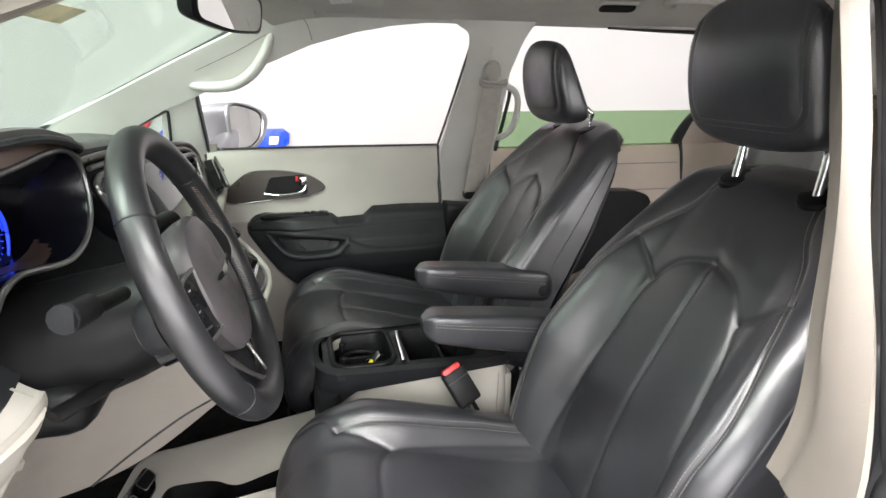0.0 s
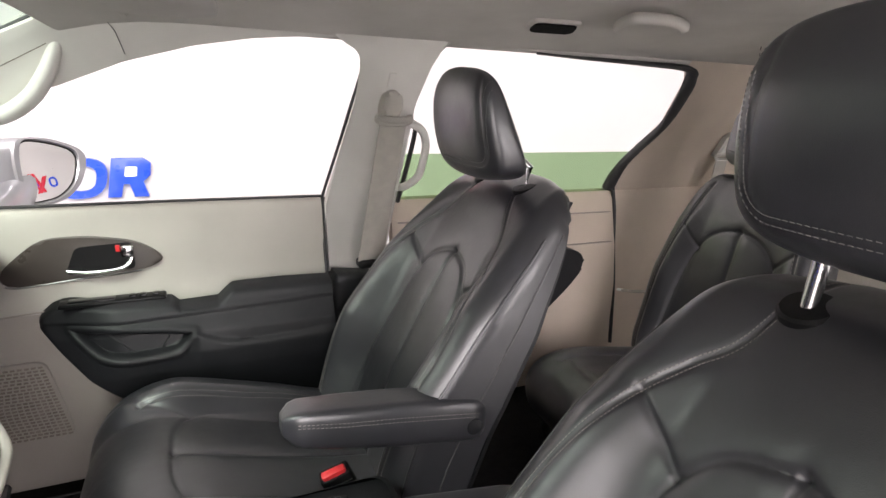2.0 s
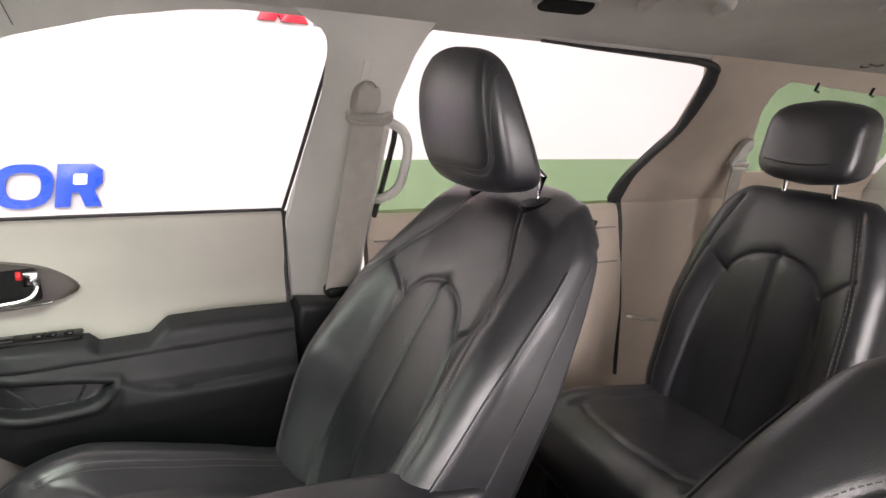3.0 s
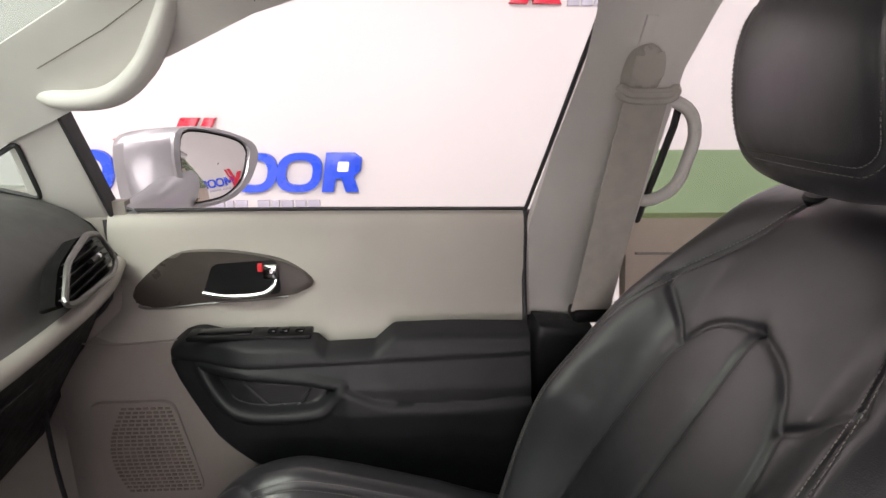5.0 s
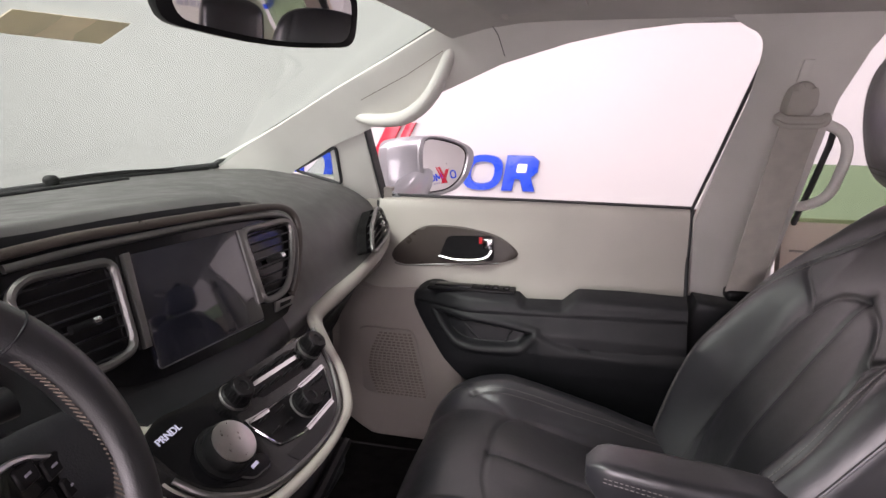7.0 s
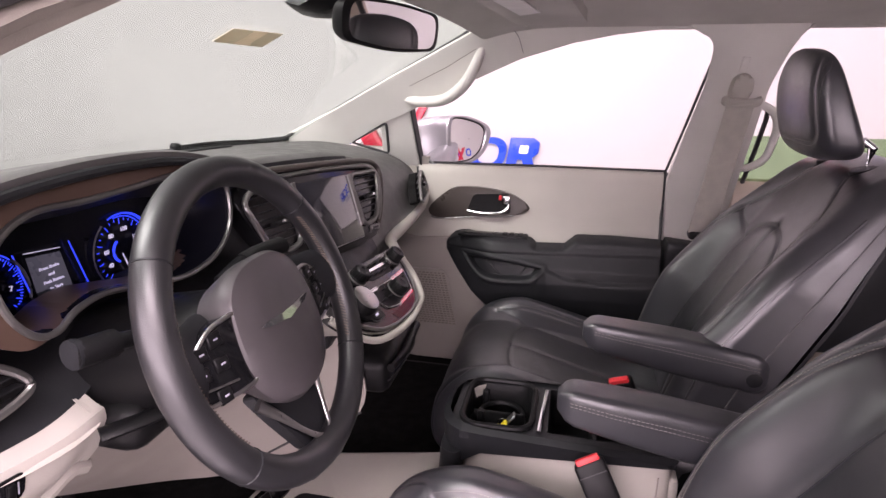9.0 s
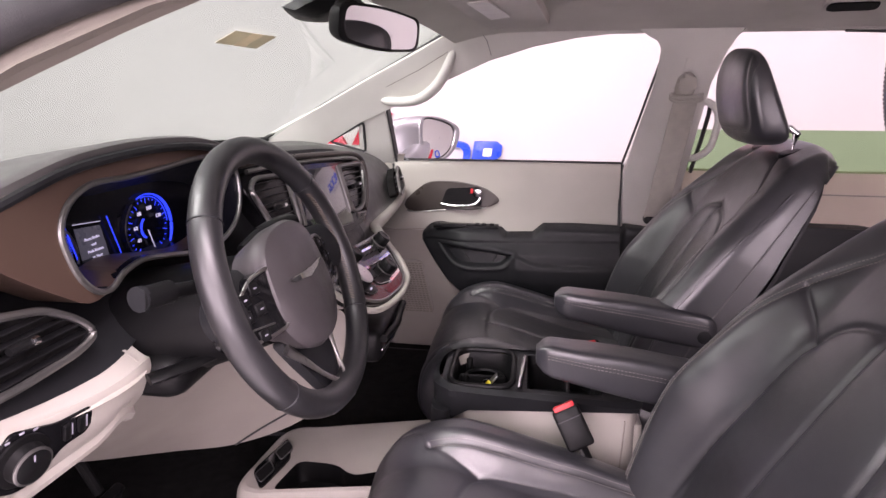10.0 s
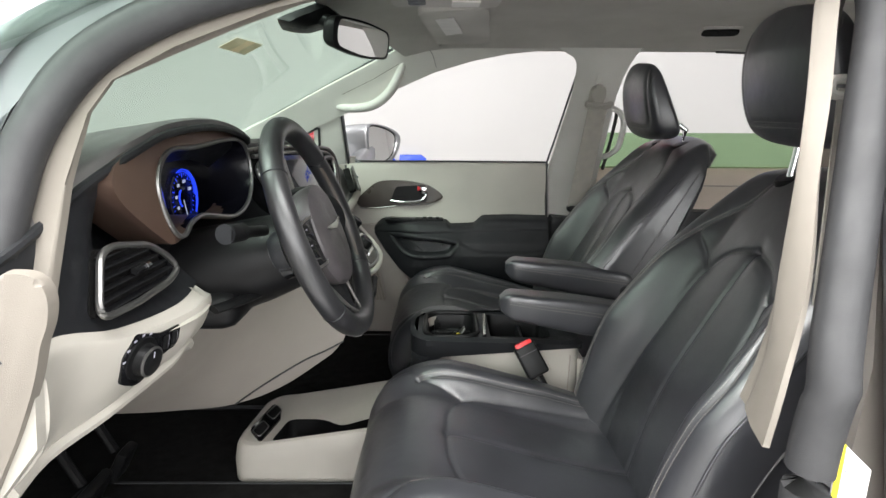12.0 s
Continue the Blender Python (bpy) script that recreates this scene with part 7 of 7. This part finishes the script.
def front_seat(name, y, label, dx, arm, rest):
    t = thing(name, (0.32, y, FLOOR_Z), label, "car seat", "front seats")
    drop = 0.017 if y < 0 else 0.0
    bp, cpad = back_pad(y, dx, drop), cushion_pad(y, dx * 0.3)
    bk = part("backrest", bp.mesh(), LEATHER, t)
    ch = part("cushion", cpad.mesh(), LEATHER, t)
    bm = bmesh.new()
    for k in (0, 1):
        bp.stitches(bm, k)
    tagged(part("stitching", bm, THREAD, bk, "pale double stitching"), kind="stuff")
    bm = bmesh.new()
    for k in (0, 1):
        cpad.stitches(bm, k)
    tagged(part("stitching", bm, THREAD, ch, "pale double stitching"), kind="stuff")
    # piped edge on the flanks of the backrest
    for s in (-1, 1):
        path = [bp.point(s * 0.985 * np.interp(v, bp.s, bp.w), v, 0.004) for v in np.linspace(bp.L * 0.06, bp.L * 0.80, 40)]
        part("piping", tube(path, 0.0020, 6), LEATHER, bk)
        flank = []
        for v in np.linspace(bp.L * 0.10, bp.L * 0.84, 40):
            w = np.interp(v, bp.s, bp.w)
            c = [np.interp(v, bp.s, bp.c[:, k]) for k in (0, 1)]
            n = [np.interp(v, bp.s, bp.n[:, k]) for k in (0, 1)]
            d = 0.016 + 0.030 * v / bp.L
            flank.append((c[0] - n[0] * d, y + s * w * 1.001, c[1] - n[1] * d))
        part("side_seam", tube(flank, 0.0015, 6), SEAM_HIGHLIGHT, bk, "thin side seam with its highlight painted pale")
    hr = head_pad("headrest", y, LEATHER, t, dx, rest)
    # double stitching round the headrest's front panel
    sh, sv, tall = 0.103, 0.17, 0.195
    line = [(-sh, u) for u in np.linspace(0.88, sv + 0.154, 24)] + [(-sh + 0.03 - 0.03 * math.cos(q), sv + 0.154 - 0.154 * math.sin(q)) for q in np.linspace(0.1, 1.57, 9)]
    line += [(v, sv) for v in np.linspace(-sh + 0.036, sh - 0.036, 22)] + [(-p, q) for p, q in reversed(line)]
    bm = bmesh.new()
    for (p0, u0), (p1, u1) in zip(line, line[1:]):
        tx, tz = p1 - p0, (u1 - u0) * tall
        n = math.hypot(tx, tz) + 1e-9
        for off in (-0.0038, 0.0038):
            ends = []
            for p, u in ((p0, u0), (p0 + 0.6 * (p1 - p0), u0 + 0.6 * (u1 - u0))):
                lat, uu_ = p - tz / n * off, u + tx / n * off / tall
                w = head_half(uu_)
                v = abs(-1 + 2 * uu_)
                sc = max(0.015, 1 - v ** 7.0) ** 0.5
                xf, xb = head_front_x(uu_) + dx, 0.750 - 0.086 * uu_ + dx
                sy = min(0.999, abs(lat) / (w * sc)) ** (1 / 0.42)
                px = (max(0.0, 1 - sy * sy)) ** (0.5 * 0.42)
                depth = px * ((xb - xf) / 2 * sc + 0.012 * (1 - (lat / w) ** 2))
                ends.append((( xf + xb) / 2 - depth - 0.0004, y + lat, rest + tall * uu_))
            tube(ends, 0.00055, 4, bm=bm)
    tagged(part("stitching", bm, THREAD_GREY, hr), kind="stuff")
    at = (0.731, 1.177) if y < 0 else (0.752, 1.197)
    for s in (-1, 1):
        post = part("post", tube([(0.738 + dx, y + s * 0.073, rest + 0.04), (at[0] + 0.004 + dx, y + s * 0.073, at[1] + 0.038), (at[0] - 0.004 + dx, y + s * 0.073, at[1] - 0.022)], 0.0078, 14), CHROME, t, "chrome headrest post")
        part("collar", disc((at[0] + dx, y + s * 0.073, at[1]), (-0.42, 0, 1), [(0.026, -0.006), (0.026, 0.002), (0.023, 0.005), (0.012, 0.006)], 24), HARD_BLACK, post)
    # plastic base, rear shell and side valance
    part("base", block((0.31, y, 0.575), (0.44, 0.42, 0.11), 0.03, 3), HARD_BLACK, t)
    for s in (-1, 1):
        part("rail", block((0.30, y + s * 0.17, 0.512), (0.52, 0.04, 0.024), 0.004), HARD_BLACK, t)
        part("side_valance", loft([[(x0, y + s * (0.225 + a), z0 + b) for a, b in ((0, 0.03), (0.018, 0.02), (0.020, -0.02), (0.012, -0.05), (0, -0.05))] for x0, z0 in ((0.09, 0.585), (0.25, 0.60), (0.42, 0.60), (0.56, 0.64))]), HARD_BLACK, t)
    # rear shell
    grid = []
    for v in np.linspace(bp.L * 0.10, bp.L * 0.93, 20):
        w, th = np.interp(v, bp.s, bp.w), np.interp(v, bp.s, bp.th)
        c = [np.interp(v, bp.s, bp.c[:, k]) for k in (0, 1)]
        n = [np.interp(v, bp.s, bp.n[:, k]) for k in (0, 1)]
        grid.append([(c[0] - n[0] * (th + 0.006 - 0.03 * abs(q) ** 3), y + q * w * 0.93, c[1] - n[1] * (th + 0.006 - 0.03 * abs(q) ** 3)) for q in np.linspace(-1, 1, 15)])
    part("rear_shell", slab(grid, 0.006), SOFT_BLACK, t)
    # folding armrest on the inboard side
    (x0, z0), (x1, z1), ya, yb = arm
    rings = []
    for k in range(26):
        u = k / 25
        x, z = x0 + (x1 - x0) * u, z0 + (z1 - z0) * u
        end = min(1.0, (u + 0.010) / 0.07) ** 0.4 * min(1.0, (1.012 - u) / 0.10) ** 0.5
        hh = (0.026 + 0.010 * min(1, u * 2.0)) * end
        ww = (yb - ya) / 2 * (0.82 + 0.18 * min(1, u * 4)) * max(end, 0.3)
        ring = []
        for a in np.linspace(0, 2 * math.pi, 48, endpoint=False):
            c, s = math.cos(a), math.sin(a)
            ring.append((x, (ya + yb) / 2 + ww * math.copysign(abs(c) ** 0.30, c) * (1.0 - 0.06 * max(0.0, s)), z + hh * math.copysign(abs(s) ** 0.36, s) - 0.012 * u))
        rings.append(ring)
    ar = part("armrest", loft(rings), LEATHER, t, "stitched folding armrest")
    for dz in (0.010, 0.0165):
        bm = bmesh.new()
        n = int((x1 - x0) * 0.86 / 0.006)
        for q in range(n):
            u = 0.06 + 0.86 * q / n
            hh = 0.026 + 0.010 * min(1, u * 2.0)
            for yy in ((ya - 0.0005), (yb + 0.0005)):
                inset = (yb - ya) / 2 * 0.18 * (1 - min(1, u * 4))
                yq = yy + (inset if yy < (ya + yb) / 2 else -inset)
                p = Vector((x0 + (x1 - x0) * u, yq, z0 + (z1 - z0) * u + dz * hh / 0.036 - 0.012 * u))
                tube([p, p + Vector((0.0036, 0, 0.0036 * (z1 - z0) / (x1 - x0)))], 0.0006, 4, bm=bm)
        tagged(part("stitching", bm, THREAD, ar), kind="stuff")
    part("pivot_cap", disc((x1 - 0.035, ya + 0.002, z1 - 0.014), (0, -1, 0), [(0.013, 0), (0.013, 0.003), (0.010, 0.004)], 24), SOFT_BLACK, ar)
    part("pivot", tube([(x1 - 0.03, (ya + yb) / 2, z1 - 0.014), (x1 - 0.02, y + math.copysign(0.19, (ya + yb) / 2 - y), z1 - 0.014)], 0.018, 12), HARD_BLACK, ar)
    return t


front_seat("driver_car_seat", -0.360, "black leather driver seat with pale stitching and folded-down armrest", 0.0, ((0.280, 0.898), (0.590, 0.862), -0.132, -0.066), 1.231)
front_seat("passenger_car_seat", 0.350, "black leather passenger seat with pale stitching and lowered armrest", 0.030, ((0.318, 0.908), (0.640, 0.872), 0.098, 0.165), 1.207)


def rear_seat(y, label):
    """Second-row captain's chair further back."""
    t = thing("second_row_seat", (1.25, y, FLOOR_Z), label, "car seat", "second row seats")
    z = lambda v: ("z", v)
    seams = []
    for s in (-1, 1):
        seams.append([(s * 0.175, z(0.66)), (s * 0.178, z(0.80)), (s * 0.170, z(0.95)), (s * 0.150, z(1.06)), (s * 0.118, z(1.16))])
    for s in (-1, 1):
        seams.append([(s * 0.135, z(0.66)), (s * 0.130, z(0.80)), (s * 0.120, z(0.92)), (s * 0.098, z(1.01)), (s * 0.055, z(1.052)), (0.0, z(1.066))])
        seams.append([(s * 0.100, z(1.005)), (s * 0.152, z(1.05))])
    seams.append([(0.0, z(1.062)), (0.0, z(0.8)), (0.0, z(0.64))])
    bp = Pad([(1.315, 0.62), (1.325, 0.70), (1.345, 0.80), (1.370, 0.92), (1.395, 1.03), (1.420, 1.12), (1.440, 1.165), (1.465, 1.180), (1.495, 1.170)],
             [(0, 0.19), (0.15, 0.215), (0.5, 0.215), (0.72, 0.200), (0.86, 0.175), (0.94, 0.150), (1.0, 0.12)],
             [(0, 0.09), (0.6, 0.09), (0.85, 0.06), (1, 0.015)], [(0, 0.02), (0.2, 0.040), (0.5, 0.036), (0.75, 0.015), (1, 0)], seams, y, n_lat=170, n_len=190)
    bk = part("backrest", bp.mesh(), LEATHER, t)
    bm = bmesh.new()
    for k in (0, 1):
        bp.stitches(bm, k, pitch=0.009)
    tagged(part("stitching", bm, THREAD, bk), kind="stuff")
    cp_ = Pad([(1.00, 0.58), (0.965, 0.63), (0.965, 0.68), (0.995, 0.715), (1.05, 0.725), (1.15, 0.712), (1.30, 0.692), (1.38, 0.69)],
              [(0, 0.19), (0.2, 0.215), (0.5, 0.225), (1, 0.215)], [(0, 0.04), (0.3, 0.09), (1, 0.10)], [(0, 0), (0.3, 0.006), (0.5, 0.022), (1, 0.02)],
              [[(-0.15, ("x", 1.03)), (-0.15, ("x", 1.2)), (-0.145, ("x", 1.35))], [(0.15, ("x", 1.03)), (0.15, ("x", 1.2)), (0.145, ("x", 1.35))], [(-0.15, ("x", 1.06)), (0.0, ("x", 1.045)), (0.15, ("x", 1.06))]], y, n_lat=70, n_len=80)
    part("cushion", cp_.mesh(), LEATHER, t)
    rings = []
    for k in range(24):
        u = k / 23
        v = -1 + 2 * u
        sc = max(0.02, 1 - abs(v) ** 5) ** 0.5
        ring = []
        for a in np.linspace(0, 2 * math.pi, 48, endpoint=False):
            c, s = math.cos(a), math.sin(a)
            ring.append((1.445 + 0.02 * u + math.copysign(abs(c) ** 0.55, c) * (0.055 - 0.012 * u) * sc, y + math.copysign(abs(s) ** 0.5, s) * 0.098 * sc * (1.02 - 0.06 * u), 1.205 + 0.160 * u))
        rings.append(ring)
    hr = part("headrest", loft(rings), LEATHER, t)
    part("seam", tube(smooth([(1.389, y + q, 1.245 + 0.006 * (q / 0.06) ** 2) for q in np.linspace(-0.062, 0.062, 7)], 4), 0.0012, 5), SOFT_BLACK, hr)
    for s in (-1, 1):
        part("post", tube([(1.452, y + s * 0.05, 1.215), (1.455, y + s * 0.05, 1.165)], 0.0055, 10), CHROME, t)
    part("base", block((1.18, y, 0.545), (0.36, 0.34, 0.09), 0.02, 2), HARD_BLACK, t)
    return t


rs = rear_seat(0.305, "black leather second-row seat with headrest, upright")
copy_thing(rs, pose(1.25, -0.34, FLOOR_Z))
lv = thing("seat_strap", (1.36, 0.57, 0.83), "pale pull strap beside the second-row seat", "strap")
part("strap", tube(smooth([(1.37, 0.545, 0.845), (1.35, 0.575, 0.838), (1.345, 0.605, 0.832)], 5), 0.010, 8, flat=0.35), WEBBING, lv)
part("tip", tube([(1.345, 0.603, 0.832), (1.342, 0.622, 0.829)], 0.008, 8, flat=0.5), PAPER_WHITE, lv)
rb = thing("rear_seat_belt", (1.77, 0.70, 1.2), "greige rear seat belt on the quarter trim", "seat belt")
part("webbing", slab([[(1.752 + d, 0.705 + 0.030 * u, 1.195 - 0.30 * u) for u in np.linspace(0, 1, 8)] for d in (0, 0.024, 0.048)], 0.0025), WEBBING, rb)
part("anchor_cover", loft([[side(1.772 + a * k, 1.232 + b * k, 1, -0.012 - lift) for a, b in ((-0.018, -0.035), (-0.020, 0.025), (0.0, 0.042), (0.020, 0.025), (0.018, -0.035), (0, -0.042))] for lift, k in ((0.0, 1.0), (0.018, 0.95), (0.026, 0.6))]), TRIM_GREY, rb)
part("d_ring", tube(rounded([(1.740, 0.698, 1.202), (1.812, 0.698, 1.202), (1.805, 0.702, 1.186), (1.747, 0.702, 1.186)], 0.008, 3), 0.005, 6, closed=True), TRIM_GREY, rb)


# ---- centre console ----
cc = thing("centre_console", (0.27, 0.03, FLOOR_Z), "black and greige centre console with cup holders", "console")
CX0, CX1, CY0, CY1 = 0.096, 0.462, -0.080, 0.116


def con_outline(grow, x0, x1):
    return rounded([(x0 - grow, CY0 - grow + 0.014, 0), (x1 + grow, CY0 - grow, 0), (x1 + grow, CY1 + grow, 0), (x0 - grow, CY1 + grow - 0.014, 0)], [min(0.07, 0.48 * (x1 - x0)), 0.03, 0.03, min(0.07, 0.48 * (x1 - x0))], 6)


def con_ring(z, grow, x0=CX0, x1=CX1, sag=0.0):
    return [Vector((p.x, p.y, z - sag * max(0, (p.x - 0.30)) )) for p in con_outline(grow, x0, x1)]


part("side_shell", loft([con_ring(0.51, -0.012, 0.125), con_ring(0.60, -0.004, 0.120), con_ring(0.70, 0.0, 0.118), con_ring(0.796, -0.002, 0.118)], False), BEIGE, cc, "greige console sides")
# black upper: a rim whose lower edge rises over the greige flank, with open wells
upper = bmesh.new()
o0, o1, o2 = con_ring(0.742, 0.003), con_ring(0.800, 0.006, sag=0.02), con_ring(0.806, -0.004, sag=0.02)
for r in (o0,):
    for p in r:
        arch = max(0.0, min(1.0, (p.x - 0.105) / 0.10))
        p.z = 0.700 + 0.087 * arch ** 0.6
loft([o0, o1, o2], False, upper)
part("upper_rim", upper, SOFT_BLACK, cc, "black console top")
part("nose", loft([con_ring(0.51, -0.010, 0.100, 0.124), con_ring(0.66, 0.0, 0.086, 0.124), con_ring(0.76, 0.002, CX0, 0.130)]), SOFT_BLACK, cc)


def well(x0, x1, y0, y1, z_top, depth, r, material, nm):
    o = rounded([(x0, y0, 0), (x1, y0, 0), (x1, y1, 0), (x0, y1, 0)], r, 6)
    c = Vector(((x0 + x1) / 2, (y0 + y1) / 2, 0))
    rr = []
    for k, dz in ((1.0, 0.0), (0.97, -0.004), (0.93, -depth * 0.6), (0.88, -depth), (0.3, -depth), (0.02, -depth)):
        rr.append([(c.x + (p.x - c.x) * k, c.y + (p.y - c.y) * k, z_top + dz) for p in o])
    return part(nm, loft(rr, False), material, cc)


# deck with three openings built as strips between the wells
CUP, TRAY = (0.128, 0.238, -0.048, 0.094), (0.268, 0.400, -0.046, 0.092)
deck_z = 0.800
for x0, x1, y0, y1 in ((CX0 + 0.012, CUP[0], CY0 + 0.03, CY1 - 0.03), (CUP[1], TRAY[0], CY0 + 0.006, CY1 - 0.006), (TRAY[1], CX1, CY0 + 0.004, CY1 - 0.004), (CUP[0], CUP[1], CY0 + 0.008, CUP[2]), (CUP[0], CUP[1], CUP[3], CY1 - 0.008), (TRAY[0], TRAY[1], CY0 + 0.004, TRAY[2]), (TRAY[0], TRAY[1], TRAY[3], CY1 - 0.004)):
    deck = plate([(x0, y0, deck_z - 0.02 * max(0, x0 - 0.30)), (x1, y0, deck_z - 0.02 * max(0, x1 - 0.30)), (x1, y1, deck_z - 0.02 * max(0, x1 - 0.30)), (x0, y1, deck_z - 0.02 * max(0, x0 - 0.30))], (0, 0, -0.012))
    part("deck_strip", deck, SOFT_BLACK, cc)
well(CUP[0] - 0.002, CUP[1] + 0.002, CUP[2] - 0.002, CUP[3] + 0.002, 0.800, 0.075, 0.035, HARD_BLACK, "cup_well")
part("cup_rim", tube(rounded([(CUP[0] - 0.004, CUP[2] - 0.004, 0.8025), (CUP[1] + 0.004, CUP[2] - 0.004, 0.8025), (CUP[1] + 0.004, CUP[3] + 0.004, 0.8025), (CUP[0] - 0.004, CUP[3] + 0.004, 0.8025)], 0.035, 6), 0.0055, 8, closed=True), HARD_BLACK, cc)
for y in (-0.022, 0.053):
    part("cup_ring", tube([(0.183 + 0.038 * math.cos(a), y + 0.034 * math.sin(a), 0.763) for a in np.linspace(0, 2 * math.pi, 32, endpoint=False)], 0.005, 6, closed=True), HARD_BLACK, cc)
part("cup_divider", block((0.183, 0.016, 0.766), (0.09, 0.006, 0.045), 0.003), HARD_BLACK, cc)
for y in (-0.052, 0.016, 0.084):
    part("cup_tab", block((0.150, y, 0.774), (0.012, 0.012, 0.030), 0.004), HARD_BLACK, cc)
well(TRAY[0] - 0.002, TRAY[1] + 0.002, TRAY[2] - 0.002, TRAY[3] + 0.002, 0.7995, 0.070, 0.018, HARD_BLACK, "tray_well")
part("tray_rib", block((0.345, 0.02, 0.753), (0.008, 0.12, 0.05), 0.003), HARD_BLACK, cc)
part("bright_bar", tube([(0.2545, -0.058, 0.806), (0.258, 0.006, 0.807), (0.262, 0.072, 0.806)], 0.0042, 8), CHROME, cc, "polished metal bar")
part("rear_cap", block((0.462, 0.023, 0.66), (0.018, 0.185, 0.20), 0.008, 2), BEIGE, cc)
part("side_seam", tube([(0.437, CY0 - 0.0005, 0.77), (0.435, CY0 + 0.001, 0.66), (0.420, CY0 + 0.006, 0.56)], 0.0013, 5), BEIGE_DARK, cc)
ky = thing("key_tag", (0.20, -0.01, 0.78), "small key with a yellow tag in the cup holder", "key")
part("tag", block((0.188, -0.028, 0.776), (0.006, 0.020, 0.052), 0.002, 1, Euler((0.2, 0.45, 0.3)).to_matrix()), YELLOW, ky)
part("key", block((0.200, -0.020, 0.794), (0.004, 0.014, 0.045), 0.002, 1, Euler((0.3, 0.55, 0.3)).to_matrix()), SATIN, ky)
part("ring", tube([(0.194 + 0.009 * math.cos(a), -0.024, 0.792 + 0.009 * math.sin(a)) for a in np.linspace(0, 2 * math.pi, 16, endpoint=False)], 0.0014, 5, closed=True), CHROME, ky)

# buckles
for nm, p, q, lab in (("seat_belt_buckle", Vector((0.330, -0.118, 0.810)), Vector((0.372, -0.150, 0.735)), "black seat belt buckle with a red button beside the driver seat"),
                      ("seat_belt_buckle", Vector((0.390, 0.129, 0.815)), Vector((0.425, 0.155, 0.730)), "black seat belt buckle with a red button beside the passenger seat")):
    t = thing(nm, tuple(q), lab, "buckle", "front seat belt buckles")
    d = (p - q).normalized()
    yx = Vector((1, 0, 0))
    yx = (yx - d * yx.dot(d)).normalized()
    zz = d.cross(yx)
    rot = Matrix((yx, zz, d)).transposed()
    b = part("body", block(tuple(p - d * 0.034), (0.046, 0.024, 0.070), 0.006, 3, rot), HARD_BLACK, t)
    part("red_button", block(tuple(p + d * 0.001 - zz * 0.004), (0.036, 0.012, 0.014), 0.003, 2, rot), RED, t, "red release button")
    part("groove", block(tuple(p - d * 0.018 - zz * 0.0125 * (1 if zz.y > 0 else -1)), (0.042, 0.001, 0.0015), 0, 1, rot), RUBBER, b)
    part("stalk", tube([p - d * 0.06, p - d * 0.10, p - d * 0.15 + Vector((0.01, 0, 0))], 0.011, 8, flat=0.5), HARD_BLACK, t)

# low floor console with a tray
fc = thing("floor_console", (-0.10, 0.02, FLOOR_Z), "greige floor console with open tray and power sockets", "console")


def rise(x):
    """The floor console climbs towards the centre console."""
    return 0.30 * max(0.0, x + 0.06)


def fring(z, g):
    o = rounded([(-0.288 - g, -0.138 - g, 0), (0.13, -0.138 - g, 0), (0.13, 0.098 + g, 0), (-0.262 - g, 0.098 + g, 0)], [0.05, 0.01, 0.01, 0.06], 7)
    return [Vector((p.x, p.y, z + (rise(p.x) if z > 0.54 else 0.0))) for p in o]


part("shell", loft([fring(0.502, 0.004), fring(0.545, 0.004), fring(0.576, 0.0), fring(0.586, -0.005), fring(0.589, -0.012)], False), BEIGE, fc)
inn = rounded([(-0.205, -0.120, 0), (0.10, -0.120, 0), (0.10, -0.058, 0), (-0.072, -0.058, 0), (-0.105, -0.030, 0), (-0.188, -0.030, 0)], [0.012, 0.01, 0.01, 0.03, 0.03, 0.02], 5)
top_o = fring(0.589, -0.012)
bm = bmesh.new()
vo, vi = [bm.verts.new(p) for p in top_o], [bm.verts.new((p.x, p.y, 0.588 + rise(p.x))) for p in inn]
edges = [bm.edges.new((v[k], v[(k + 1) % len(v)])) for v in (vo, vi) for k in range(len(v))]
bmesh.ops.triangle_fill(bm, edges=edges, use_beauty=True)
part("top", bm, BEIGE, fc)
part("tray", loft([[(p.x, p.y, 0.5885 + rise(p.x)) for p in inn], [(p.x, -0.085 + (p.y + 0.085) * 0.95, 0.560) for p in inn], [(p.x * 0.96, -0.085 + (p.y + 0.085) * 0.85, 0.548) for p in inn], [(-0.08 + (p.x + 0.08) * 0.1, -0.085, 0.548) for p in inn]], False), HARD_BLACK, fc, "black tray insert")
sp_ = part("socket_plate", plate(rounded([(-0.264, -0.080, 0.5935), (-0.226, -0.128, 0.5935), (-0.206, -0.027, 0.5935), (-0.240, 0.038, 0.5935)], 0.014, 4), (0.0, 0, -0.008), 0.002), PIANO, fc)
for x, y in ((-0.239, -0.080), (-0.229, -0.008)):
    o = rounded([(x - 0.016, y - 0.010, 0.5945), (x + 0.008, y - 0.034, 0.5945), (x + 0.017, y + 0.008, 0.5945), (x - 0.004, y + 0.034, 0.5945)], 0.008, 3)
    sk = part("socket", plate(o, (0, 0, -0.003)), HARD_BLACK, sp_)
    part("socket_edge", tube([p + Vector((0, 0, 0.0005)) for p in o], 0.0012, 5, closed=True), SATIN, sk)
